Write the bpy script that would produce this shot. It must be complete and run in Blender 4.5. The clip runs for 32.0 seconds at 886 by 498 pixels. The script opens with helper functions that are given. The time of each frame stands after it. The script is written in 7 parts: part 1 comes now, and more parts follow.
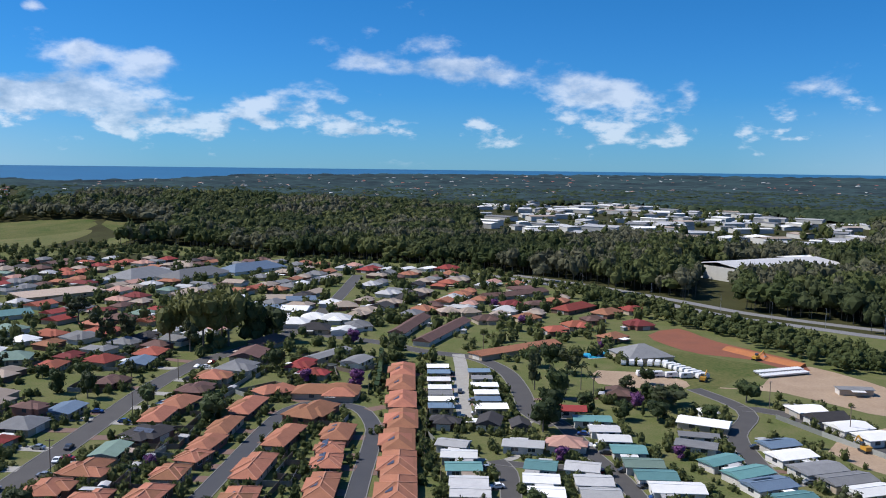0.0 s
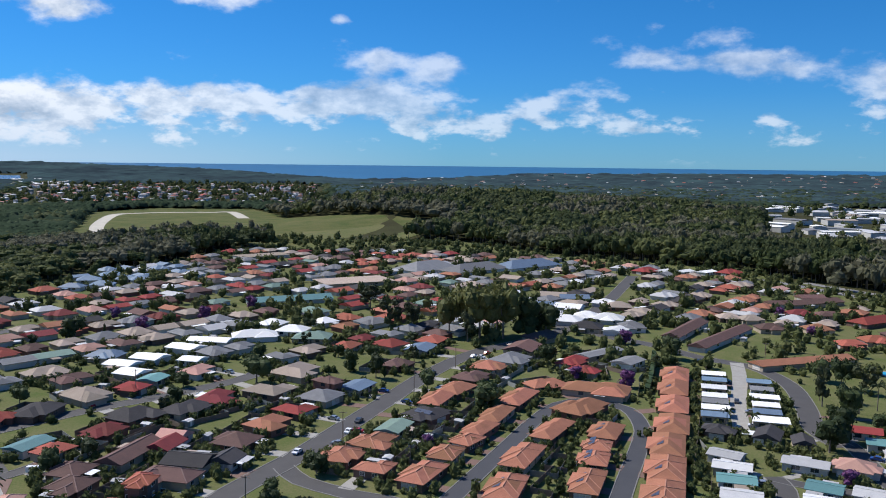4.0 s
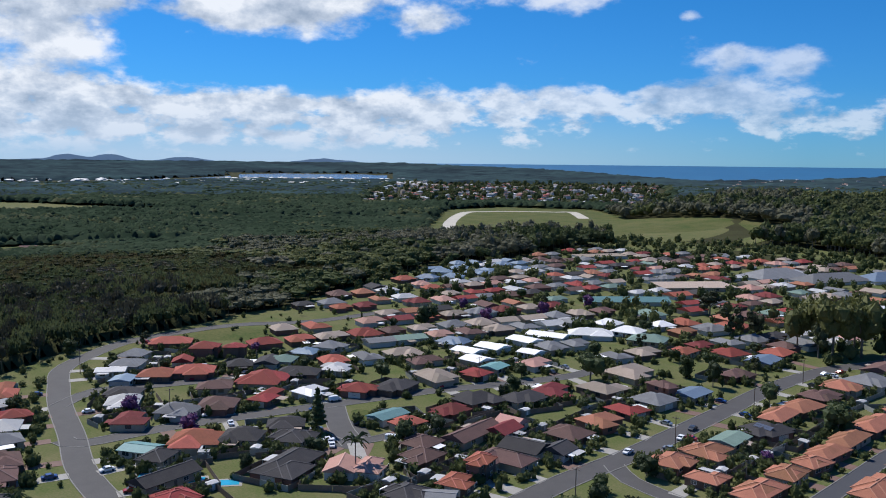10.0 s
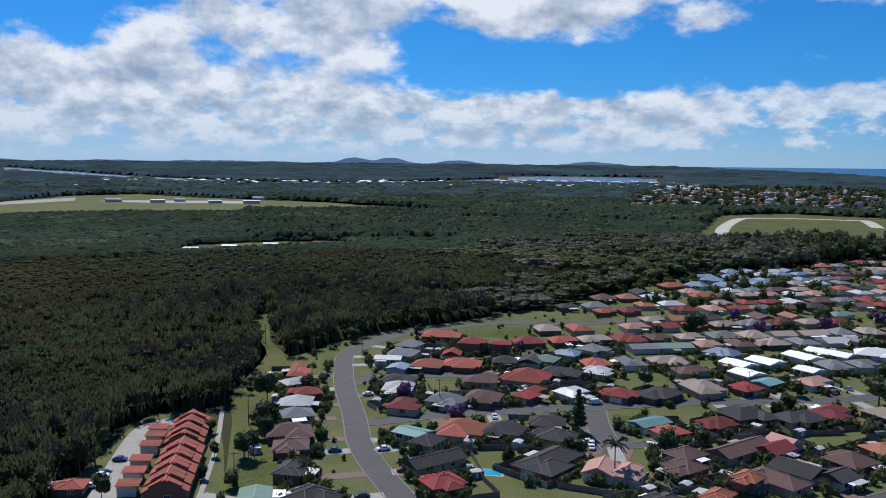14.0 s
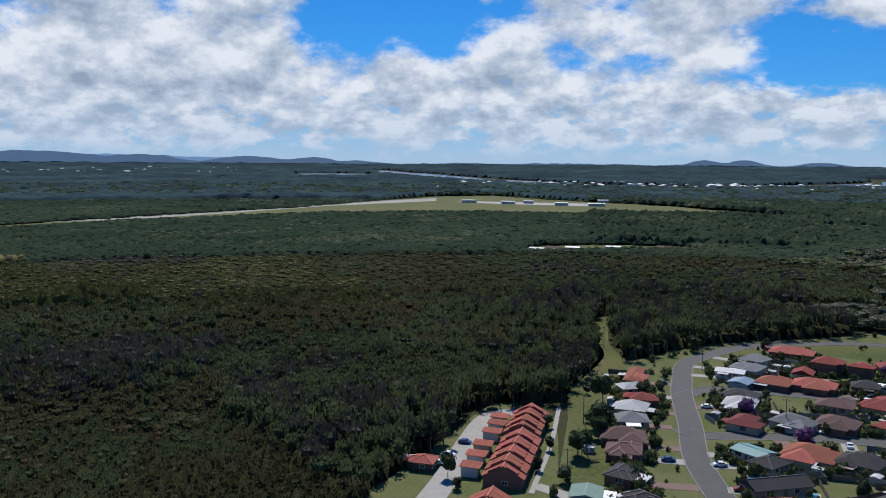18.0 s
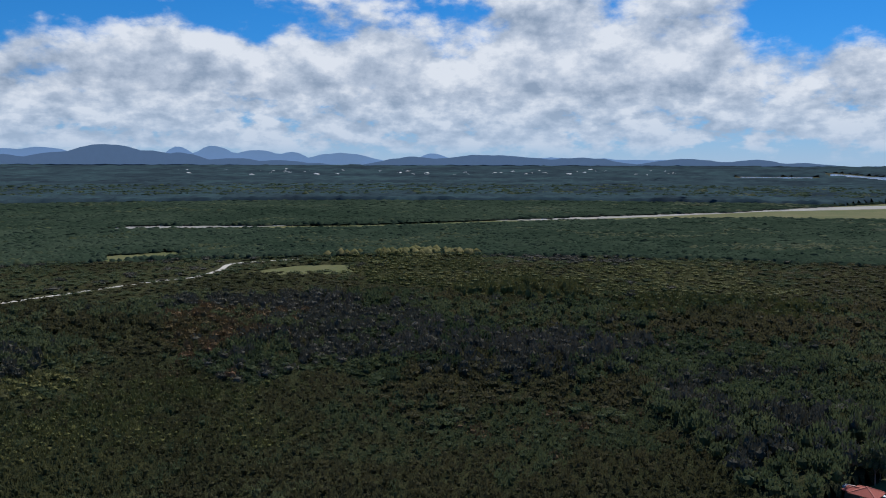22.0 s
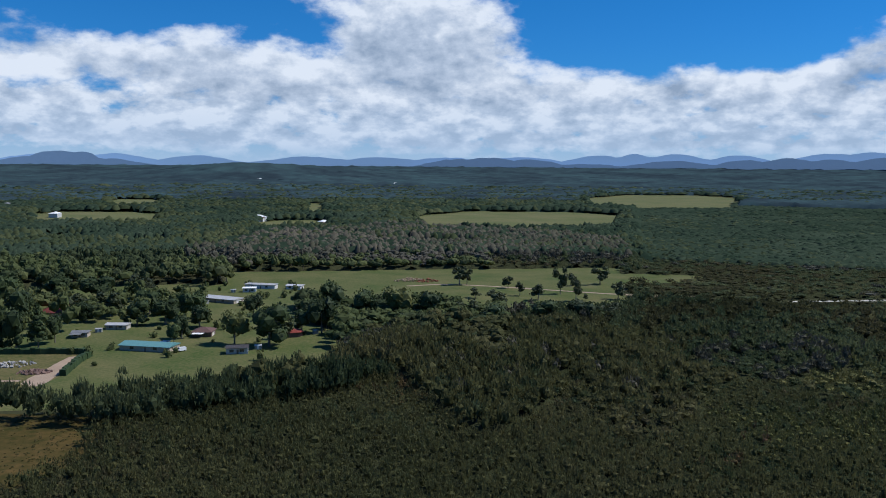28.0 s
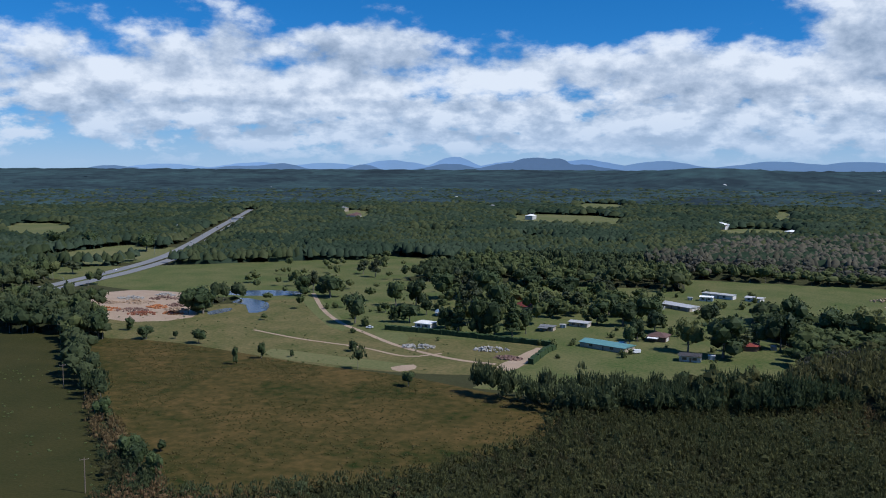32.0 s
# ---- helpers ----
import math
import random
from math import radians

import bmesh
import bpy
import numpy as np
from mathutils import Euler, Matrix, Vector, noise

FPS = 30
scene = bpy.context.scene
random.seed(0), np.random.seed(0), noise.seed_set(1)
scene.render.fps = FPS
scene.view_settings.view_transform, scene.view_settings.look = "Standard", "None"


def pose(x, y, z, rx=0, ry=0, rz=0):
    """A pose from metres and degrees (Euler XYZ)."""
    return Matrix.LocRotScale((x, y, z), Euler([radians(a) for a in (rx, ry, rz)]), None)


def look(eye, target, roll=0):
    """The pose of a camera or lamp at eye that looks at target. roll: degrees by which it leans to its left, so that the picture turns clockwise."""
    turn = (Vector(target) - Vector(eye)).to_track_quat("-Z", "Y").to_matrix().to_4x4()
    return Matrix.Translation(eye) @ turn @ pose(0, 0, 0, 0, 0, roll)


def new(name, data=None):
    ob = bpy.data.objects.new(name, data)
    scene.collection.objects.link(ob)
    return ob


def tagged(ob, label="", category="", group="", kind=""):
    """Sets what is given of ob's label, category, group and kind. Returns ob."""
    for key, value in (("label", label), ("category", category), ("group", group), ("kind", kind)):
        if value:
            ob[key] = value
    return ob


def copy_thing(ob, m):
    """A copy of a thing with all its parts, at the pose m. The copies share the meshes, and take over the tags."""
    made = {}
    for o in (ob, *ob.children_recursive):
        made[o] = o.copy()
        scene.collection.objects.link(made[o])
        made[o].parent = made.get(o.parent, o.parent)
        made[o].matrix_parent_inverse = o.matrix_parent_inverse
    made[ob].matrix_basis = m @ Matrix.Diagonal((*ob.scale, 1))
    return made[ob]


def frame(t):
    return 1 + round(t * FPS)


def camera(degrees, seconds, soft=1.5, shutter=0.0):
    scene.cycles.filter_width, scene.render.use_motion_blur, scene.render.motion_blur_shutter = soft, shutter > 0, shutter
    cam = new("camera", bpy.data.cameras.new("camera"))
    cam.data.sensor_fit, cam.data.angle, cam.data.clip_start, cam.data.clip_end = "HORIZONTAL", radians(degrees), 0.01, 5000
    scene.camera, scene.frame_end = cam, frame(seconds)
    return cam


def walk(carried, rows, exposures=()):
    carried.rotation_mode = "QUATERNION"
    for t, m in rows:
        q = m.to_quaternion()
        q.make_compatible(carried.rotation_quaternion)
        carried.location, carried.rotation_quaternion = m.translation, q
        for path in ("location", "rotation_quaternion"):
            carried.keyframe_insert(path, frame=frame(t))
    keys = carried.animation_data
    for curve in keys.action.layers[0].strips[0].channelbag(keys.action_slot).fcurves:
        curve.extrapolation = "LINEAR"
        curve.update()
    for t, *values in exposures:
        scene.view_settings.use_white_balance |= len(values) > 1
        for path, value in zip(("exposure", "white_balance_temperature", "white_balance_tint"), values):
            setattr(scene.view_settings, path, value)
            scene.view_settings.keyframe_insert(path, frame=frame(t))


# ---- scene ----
EYE_HEIGHT = 90.0
# seconds, x, y, z, heading, tilt from straight down, lean
PATH = [
    (0, -0.00, 0.00, 90.00, 0.00, 84.50, 0.70),
    (0.5, 0.12, -0.25, 89.81, 3.21, 84.46, 0.72),
    (1, 0.21, -0.52, 89.69, 6.67, 84.44, 0.69),
    (1.5, 0.35, -0.83, 89.65, 9.22, 84.42, 0.67),
    (2, 0.52, -1.21, 89.68, 11.71, 84.38, 0.66),
    (2.5, 0.74, -1.66, 89.72, 13.85, 84.34, 0.65),
    (3, 0.97, -2.18, 89.76, 15.56, 84.31, 0.66),
    (3.5, 1.20, -2.74, 89.81, 16.80, 84.29, 0.66),
    (4, 1.38, -3.23, 89.91, 18.46, 84.25, 0.66),
    (4.5, 1.52, -3.66, 90.02, 20.36, 84.21, 0.65),
    (5, 1.63, -4.02, 90.12, 22.35, 84.18, 0.65),
    (5.5, 1.72, -4.33, 90.17, 24.32, 84.15, 0.65),
    (6, 1.81, -4.59, 90.14, 26.25, 84.14, 0.68),
    (6.5, 1.90, -4.82, 90.08, 27.84, 84.14, 0.69),
    (7, 1.99, -5.01, 90.02, 29.68, 84.13, 0.67),
    (7.5, 2.11, -5.17, 89.97, 31.55, 84.11, 0.65),
    (8, 2.27, -5.36, 89.96, 33.23, 84.09, 0.63),
    (8.5, 2.46, -5.61, 89.97, 35.24, 84.08, 0.61),
    (9, 2.68, -5.91, 90.01, 37.01, 84.07, 0.60),
    (9.5, 2.93, -6.27, 90.08, 38.92, 84.08, 0.58),
    (10, 3.24, -6.65, 90.12, 40.99, 84.08, 0.56),
    (10.5, 3.59, -7.03, 90.18, 42.91, 84.07, 0.55),
    (11, 3.99, -7.40, 90.23, 45.28, 84.05, 0.53),
    (11.5, 4.39, -7.78, 90.27, 47.36, 84.06, 0.51),
    (12, 4.80, -8.18, 90.31, 49.61, 84.08, 0.49),
    (12.5, 5.18, -8.57, 90.35, 51.98, 84.10, 0.49),
    (13, 5.52, -8.93, 90.40, 54.15, 84.11, 0.51),
    (13.5, 5.81, -9.24, 90.43, 56.62, 84.10, 0.52),
    (14, 6.09, -9.48, 90.47, 58.73, 84.12, 0.55),
    (14.5, 6.38, -9.70, 90.54, 60.99, 84.12, 0.54),
    (15, 6.79, -9.80, 90.59, 63.51, 84.12, 0.53),
    (15.5, 7.26, -9.84, 90.64, 66.21, 84.12, 0.50),
    (16, 7.74, -9.83, 90.71, 69.08, 84.13, 0.47),
    (16.5, 8.19, -9.79, 90.79, 72.11, 84.13, 0.45),
    (17, 8.57, -9.75, 90.89, 75.09, 84.13, 0.45),
    (17.5, 8.93, -9.74, 91.01, 78.52, 84.13, 0.42),
    (18, 9.31, -9.77, 91.15, 81.59, 84.13, 0.38),
    (18.5, 9.72, -9.86, 91.32, 85.05, 84.15, 0.32),
    (19, 10.15, -10.00, 91.50, 88.09, 84.15, 0.26),
    (19.5, 10.64, -10.13, 91.67, 91.34, 84.15, 0.23),
    (20, 11.17, -10.24, 91.83, 94.94, 84.16, 0.19),
    (20.5, 11.79, -10.28, 91.92, 98.20, 84.18, 0.17),
    (21, 12.49, -10.20, 91.93, 102.07, 84.17, 0.16),
    (21.5, 13.22, -9.98, 91.80, 105.94, 84.18, 0.16),
    (22, 13.96, -9.54, 91.54, 110.20, 84.20, 0.16),
    (22.5, 14.68, -8.91, 91.23, 114.85, 84.23, 0.18),
    (23, 15.40, -8.16, 90.96, 119.28, 84.24, 0.24),
    (23.5, 16.12, -7.40, 90.80, 124.54, 84.23, 0.30),
    (24, 16.83, -6.64, 90.77, 129.20, 84.22, 0.36),
    (24.5, 17.60, -5.89, 90.81, 133.96, 84.21, 0.38),
    (25, 18.39, -5.18, 90.88, 138.53, 84.22, 0.37),
    (25.5, 19.13, -4.45, 90.96, 142.43, 84.21, 0.37),
    (26, 19.80, -3.70, 90.93, 146.27, 84.24, 0.36),
    (26.5, 20.35, -2.91, 90.85, 150.14, 84.29, 0.35),
    (27, 20.74, -2.04, 90.80, 154.04, 84.33, 0.35),
    (27.5, 20.93, -1.07, 90.89, 157.97, 84.34, 0.37),
    (28, 20.93, 0.01, 91.15, 161.91, 84.31, 0.40),
    (28.5, 20.90, 1.14, 91.43, 166.24, 84.31, 0.41),
    (29, 20.86, 2.28, 91.73, 169.92, 84.33, 0.39),
    (29.5, 20.83, 3.40, 92.01, 173.60, 84.33, 0.36),
    (30, 20.78, 4.51, 92.27, 177.92, 84.38, 0.34),
    (30.5, 20.70, 5.63, 92.52, 181.73, 84.41, 0.31),
    (31, 20.63, 6.76, 92.81, 184.98, 84.43, 0.29),
    (31.5, 20.55, 7.89, 93.10, 188.28, 84.45, 0.27),
    (32, 20.48, 9.04, 93.40, 192.23, 84.48, 0.26),
]
cam = camera(54.85, 32.0, soft=1.0)
walk(cam, [(t, pose(x, y, z, tilt, 0, turn) @ pose(0, 0, 0, 0, 0, lean)) for t, x, y, z, turn, tilt, lean in PATH],
     [(0, 0.38, 6420, 10), (6, 0.33, 6380, 10), (11, 0.2, 6300, 10), (14, 0.1, 6200, 10), (19, 0.07, 6300, 10), (22, 0.0, 6200, 10), (25, 0.0, 6150, 10), (28, 0.08, 5950, 9), (32, 0.1, 5900, 9)])

# ---- sky and sun ----
SUN_AZ, SUN_EL = -82.0, 50.0        # degrees clockwise from +y, and above the horizon


def toward(az, el=0.0):
    a, e = radians(az), radians(el)
    return Vector((math.cos(e) * math.sin(a), math.cos(e) * math.cos(a), math.sin(e)))


sun = new("sun", bpy.data.lights.new("sun", "SUN"))
sun.data.energy, sun.data.angle, sun.data.color = 4.1, radians(0.6), (1.0, 0.96, 0.90)
sun.matrix_world = look((0, 0, 300), Vector((0, 0, 300)) - toward(SUN_AZ, SUN_EL))
world = bpy.data.worlds.new("world")
scene.world = world
world.use_nodes = True


def sky_nodes():
    nt = world.node_tree
    nt.nodes.clear()
    N, L = nt.nodes.new, nt.links.new

    def math_node(op, a, b=None, c=None):
        n = N("ShaderNodeMath")
        n.operation = op
        for i, v in enumerate((a, b, c)):
            if v is None:
                continue
            if isinstance(v, (int, float)):
                n.inputs[i].default_value = v
            else:
                L(v, n.inputs[i])
        return n.outputs[0]

    out = N("ShaderNodeOutputWorld")
    sky = N("ShaderNodeTexSky")
    sky.sky_type, sky.sun_disc = "NISHITA", False
    sky.sun_elevation, sky.sun_rotation = radians(SUN_EL), radians(SUN_AZ)
    sky.air_density, sky.dust_density, sky.ozone_density = 1.0, 0.0, 4.0
    blue = N("ShaderNodeBackground")
    blue.inputs["Strength"].default_value = 0.074
    deep = N("ShaderNodeMix")
    deep.data_type, deep.blend_type = "RGBA", "MULTIPLY"
    deep.inputs[0].default_value = 1.0
    co = N("ShaderNodeTexCoord")
    sep = N("ShaderNodeSeparateXYZ")
    L(co.outputs["Generated"], sep.inputs[0])
    x, y, z = sep.outputs
    az = math_node("MULTIPLY", math_node("ARCTAN2", x, y), 57.2958)
    el = math_node("MULTIPLY", math_node("ARCSINE", z), 57.2958)

    def puff(scale, detail, rough, shift, flat=1.9):
        mp = N("ShaderNodeMapping")
        mp.inputs["Location"].default_value = shift
        mp.inputs["Scale"].default_value = (1, 1, flat)
        L(co.outputs["Generated"], mp.inputs["Vector"])
        n = N("ShaderNodeTexNoise")
        n.inputs["Scale"].default_value, n.inputs["Detail"].default_value, n.inputs["Roughness"].default_value = scale, detail, rough
        L(mp.outputs[0], n.inputs["Vector"])
        return n.outputs[0]

    # the air is deeper blue overhead and greyer low down
    grade = N("ShaderNodeValToRGB")
    grade.color_ramp.elements[0].position, grade.color_ramp.elements[0].color = 0.0, (0.21, 0.60, 1.20, 1)
    grade.color_ramp.elements[1].position, grade.color_ramp.elements[1].color = 1.0, (0.24, 0.80, 1.40, 1)
    low_air = grade.color_ramp.elements.new(0.30)
    low_air.color = (0.15, 0.63, 1.08, 1)
    L(math_node("DIVIDE", el, 42.0), grade.inputs[0])
    L(sky.outputs[0], deep.inputs[6])
    L(grade.outputs[0], deep.inputs[7])
    L(deep.outputs[2], blue.inputs["Color"])

    # small puffs near the horizon, large heaps higher up
    def heaps(dz):
        near = puff(8.0, 10, 0.57, (3.1, 0.7, dz))
        far = puff(22.0, 9, 0.57, (1.7, 4.3, dz), 2.2)
        up = N("ShaderNodeMapRange")
        up.inputs[1].default_value, up.inputs[2].default_value = 2.5, 6.5
        L(el, up.inputs[0])
        m = N("ShaderNodeMix")
        L(up.outputs[0], m.inputs[0]), L(far, m.inputs[2]), L(near, m.inputs[3])
        return m.outputs[0]

    body, higher = heaps(0.0), heaps(0.045)

    # banks of cloud: azimuth, elevation, their half widths, amount; and the clear gaps between
    BANKS_EAST = [(2.8, 6.2, 4.4, 1.2, 0.24), (10.5, 4.9, 4.2, 1.5, 0.23), (20.5, 4.4, 7.5, 1.6, 0.18), (-18.6, 6.4, 2.8, 1.1, 0.22), (-22.6, 6.6, 1.4, 0.8, 0.18), (-23.5, 4.0, 5.0, 1.7, 0.17), (-4.6, 6.7, 2.6, 0.8, 0.15),
                  (-10.5, 8.1, 3.8, 0.5, 0.13), (2.3, 3.1, 1.2, 0.7, 0.20), (-11, 3.9, 4.0, 1.0, 0.14), (-4, 2.3, 5.0, 0.8, 0.20), (14, 2.2, 8.0, 0.9, 0.17), (-16, 2.6, 6.0, 1.0, 0.20), (-31, 4.0, 12.0, 1.4, 0.25), (-50, 9.8, 7.5, 2.2, 0.27), (-41.8, 8.9, 1.9, 1.0, 0.24), (-33.2, 10.7, 4.6, 1.1, 0.25), (-25.4, 9.2, 0.9, 0.6, 0.2)]
    BANKS_WEST = [(-68.5, 8.6, 10.5, 3.6, 0.28), (-62, 2.4, 20.0, 1.9, 0.20), (-84, 5.0, 16.0, 2.6, 0.26), (-99, 8.5, 9.0, 4.5, 0.28), (-113, 6.0, 16.0, 4.2, 0.29), (-128, 5.0, 12.0, 2.9, 0.28), (-143, 3.8, 14.0, 2.4, 0.27), (-163, 8.0, 9.5, 4.6, 0.30),
                  (-178, 4.8, 16.0, 3.0, 0.27), (-196, 6.5, 14.0, 3.6, 0.27), (-212, 5.0, 14.0, 4.0, 0.27), (-83, 14, 40, 4.0, 0.24), (-175, 15, 50, 4.0, 0.20), (-62, 3.0, 26, 1.8, 0.14), (-50, 2.6, 12, 1.7, 0.16), (-92, 3.0, 20, 2.4, 0.22), (-120, 2.6, 24, 2.2, 0.24), (-150, 2.6, 26, 2.0, 0.24), (-185, 2.6, 30, 2.2, 0.24)]
    GAPS = [(-87.0, 9.4, 3.6, 1.9, -0.22), (-52, 6.2, 7.0, 1.3, -0.20), (-145.5, 9.9, 8.0, 2.6, -0.34), (-134, 10.4, 5.0, 1.4, -0.16), (-183, 9.9, 7.0, 1.3, -0.22), (-187, 4.8, 6.0, 0.7, -0.15), (-200, 9.9, 3.0, 1.1, -0.16)]

    def spread(patches):
        total = None
        for a, e, wa, we, amount in patches:
            da = math_node("SUBTRACT", az, a)
            da = math_node("ABSOLUTE", math_node("WRAP", da, 180.0, -180.0))
            g = math_node("ADD", math_node("POWER", math_node("DIVIDE", da, wa), 2.0), math_node("POWER", math_node("ABSOLUTE", math_node("DIVIDE", math_node("SUBTRACT", el, e), we)), 2.0))
            g = math_node("MULTIPLY", math_node("POWER", 2.71828, math_node("MULTIPLY", g, -1.0)), amount)
            total = g if total is None else math_node("ADD", total, g)
        return total

    # no bank is thicker than a full one
    banks = math_node("MINIMUM", spread(BANKS_EAST + BANKS_WEST), 0.33)
    cover = math_node("ADD", math_node("SUBTRACT", banks, 0.10), spread(GAPS))
    field = math_node("ADD", body, cover)
    dens = N("ShaderNodeMapRange")
    dens.interpolation_type = "SMOOTHSTEP"
    dens.inputs[1].default_value, dens.inputs[2].default_value = 0.52, 0.68
    L(field, dens.inputs[0])
    above = N("ShaderNodeMapRange")
    above.inputs[1].default_value, above.inputs[2].default_value = -0.2, 1.2
    L(el, above.inputs[0])
    # over the sea the clouds are thin and hazy
    thin = N("ShaderNodeMapRange")
    thin.inputs[1].default_value, thin.inputs[2].default_value, thin.inputs[3].default_value, thin.inputs[4].default_value = 20.0, 46.0, 0.56, 0.97
    L(math_node("ABSOLUTE", az), thin.inputs[0])
    mask = math_node("MULTIPLY", math_node("MULTIPLY", dens.outputs[0], above.outputs[0]), thin.outputs[0])
    # tops catch the sun, undersides are grey
    top = math_node("SUBTRACT", body, higher)
    billow = puff(34.0, 6, 0.6, (5.2, 1.1, 0.4), 1.4)
    shade = math_node("SUBTRACT", 0.80, math_node("MULTIPLY", math_node("MAXIMUM", math_node("SUBTRACT", field, 0.62), 0.0), 1.55))
    lit = math_node("ADD", math_node("ADD", math_node("MULTIPLY", top, 3.3), math_node("MULTIPLY", math_node("SUBTRACT", billow, 0.5), 1.25)), shade)
    tone = N("ShaderNodeValToRGB")
    tone.color_ramp.elements[0].position, tone.color_ramp.elements[0].color = 0.16, (0.33, 0.41, 0.53, 1)
    tone.color_ramp.elements[1].position, tone.color_ramp.elements[1].color = 0.98, (0.88, 0.91, 0.96, 1)
    mid_tone = tone.color_ramp.elements.new(0.58)
    mid_tone.color = (0.56, 0.63, 0.74, 1)
    L(lit, tone.inputs[0])
    white = N("ShaderNodeBackground")
    white.inputs["Strength"].default_value = 0.85
    L(tone.outputs[0], white.inputs["Color"])
    mix = N("ShaderNodeMixShader")
    L(mask, mix.inputs[0]), L(blue.outputs[0], mix.inputs[1]), L(white.outputs[0], mix.inputs[2])
    # a pale veil low over the horizon, thicker over the land than over the sea
    veil = N("ShaderNodeBackground")
    veil.inputs["Color"].default_value, veil.inputs["Strength"].default_value = (0.48, 0.61, 0.79, 1), 0.86
    low = N("ShaderNodeMapRange")
    low.inputs[1].default_value, low.inputs[2].default_value, low.inputs[3].default_value, low.inputs[4].default_value = 0.2, 4.6, 0.78, 0.0
    L(el, low.inputs[0])
    land = N("ShaderNodeMapRange")
    land.inputs[1].default_value, land.inputs[2].default_value, land.inputs[3].default_value, land.inputs[4].default_value = 18.0, 48.0, 0.12, 1.0
    L(math_node("ABSOLUTE", az), land.inputs[0])
    hazy = N("ShaderNodeMixShader")
    L(math_node("MULTIPLY", low.outputs[0], land.outputs[0]), hazy.inputs[0]), L(mix.outputs[0], hazy.inputs[1]), L(veil.outputs[0], hazy.inputs[2])
    L(hazy.outputs[0], out.inputs[0])


sky_nodes()

# ---- materials ----
def material(name, base, second=None, rough=0.85, metal=0.0, scale=0.6, fine=9.0, amount=0.5, bump=0.0, spread=0.0, tint=False, through_light=0.0, spec=0.5):
    """A surface with large stains and fine grain; spread: tone differences from object to object; tint: from plant to plant."""
    m = bpy.data.materials.new(name)
    m.use_nodes = True
    nt = m.node_tree
    nt.nodes.clear()
    N, L = nt.nodes.new, nt.links.new
    second = second or tuple(c * 0.6 for c in base)
    geo = N("ShaderNodeNewGeometry")

    def noise_of(s, d):
        n = N("ShaderNodeTexNoise")
        n.inputs["Scale"].default_value, n.inputs["Detail"].default_value, n.inputs["Roughness"].default_value = s, d, 0.62
        L(geo.outputs["Position"], n.inputs["Vector"])
        return n.outputs[0]

    a, b = noise_of(scale, 5), noise_of(fine, 3)
    s = N("ShaderNodeMath")
    s.operation = "ADD"
    L(a, s.inputs[0]), L(b, s.inputs[1])
    r = N("ShaderNodeMapRange")
    r.inputs[1].default_value, r.inputs[2].default_value, r.inputs[3].default_value, r.inputs[4].default_value = 0.72, 1.28, 0.0, 1.0
    L(s.outputs[0], r.inputs[0])
    fac = r.outputs[0]
    mix = N("ShaderNodeMix")
    mix.data_type = "RGBA"
    mix.inputs[6].default_value, mix.inputs[7].default_value = (*base, 1), (*[x + (y - x) * amount * 2 for x, y in zip(base, second)], 1) if amount <= 0.5 else (*second, 1)
    L(fac, mix.inputs[0])
    col = mix.outputs[2]
    if tint or spread:
        hsv = N("ShaderNodeHueSaturation")
        if tint:
            at = N("ShaderNodeAttribute")
            at.attribute_name = "tint"
            src = at.outputs["Fac"]
        else:
            src = N("ShaderNodeObjectInfo").outputs["Random"]
        v = N("ShaderNodeMapRange")
        k = spread or 0.34
        v.inputs[3].default_value, v.inputs[4].default_value = 1 - k, 1 + k * 1.15
        L(src, v.inputs[0])
        L(v.outputs[0], hsv.inputs["Value"])
        h = N("ShaderNodeMapRange")
        h.inputs[3].default_value, h.inputs[4].default_value = (0.53, 0.47) if tint else (0.508, 0.492)
        L(src, h.inputs[0])
        L(h.outputs[0], hsv.inputs["Hue"])
        L(col, hsv.inputs["Color"])
        col = hsv.outputs[0]
    bs = N("ShaderNodeBsdfPrincipled")
    bs.inputs["Roughness"].default_value, bs.inputs["Metallic"].default_value = rough, metal
    bs.inputs["Specular IOR Level"].default_value = spec
    L(col, bs.inputs["Base Color"])
    if bump:
        bp = N("ShaderNodeBump")
        bp.inputs["Strength"].default_value, bp.inputs["Distance"].default_value = 0.6, bump
        L(fac, bp.inputs["Height"])
        L(bp.outputs[0], bs.inputs["Normal"])
    shader = bs.outputs[0]
    if through_light:
        tr = N("ShaderNodeBsdfTranslucent")
        L(col, tr.inputs["Color"])
        ms = N("ShaderNodeMixShader")
        ms.inputs[0].default_value = through_light
        L(shader, ms.inputs[1]), L(tr.outputs[0], ms.inputs[2])
        shader = ms.outputs[0]
    o = N("ShaderNodeOutputMaterial")
    L(shader, o.inputs[0])
    return m


GROUND = material("dry_ground", (0.060, 0.062, 0.026), (0.040, 0.038, 0.018), scale=0.02, fine=0.7, spec=0.03)
LAWN = material("lawn", (0.078, 0.108, 0.030), (0.165, 0.150, 0.072), scale=0.07, fine=1.4, spec=0.03, bump=0.05)
PASTURE = material("pasture", (0.053, 0.083, 0.022), (0.148, 0.132, 0.056), scale=0.03, fine=0.6, spec=0.03, bump=0.05)
SLOPE = material("rough_grass", (0.057, 0.074, 0.021), (0.176, 0.135, 0.061), scale=0.045, fine=0.5, spec=0.03, bump=0.05)
STRAW = material("dry_pasture", (0.165, 0.148, 0.066), (0.088, 0.108, 0.038), scale=0.012, fine=0.5, spec=0.03, bump=0.05)
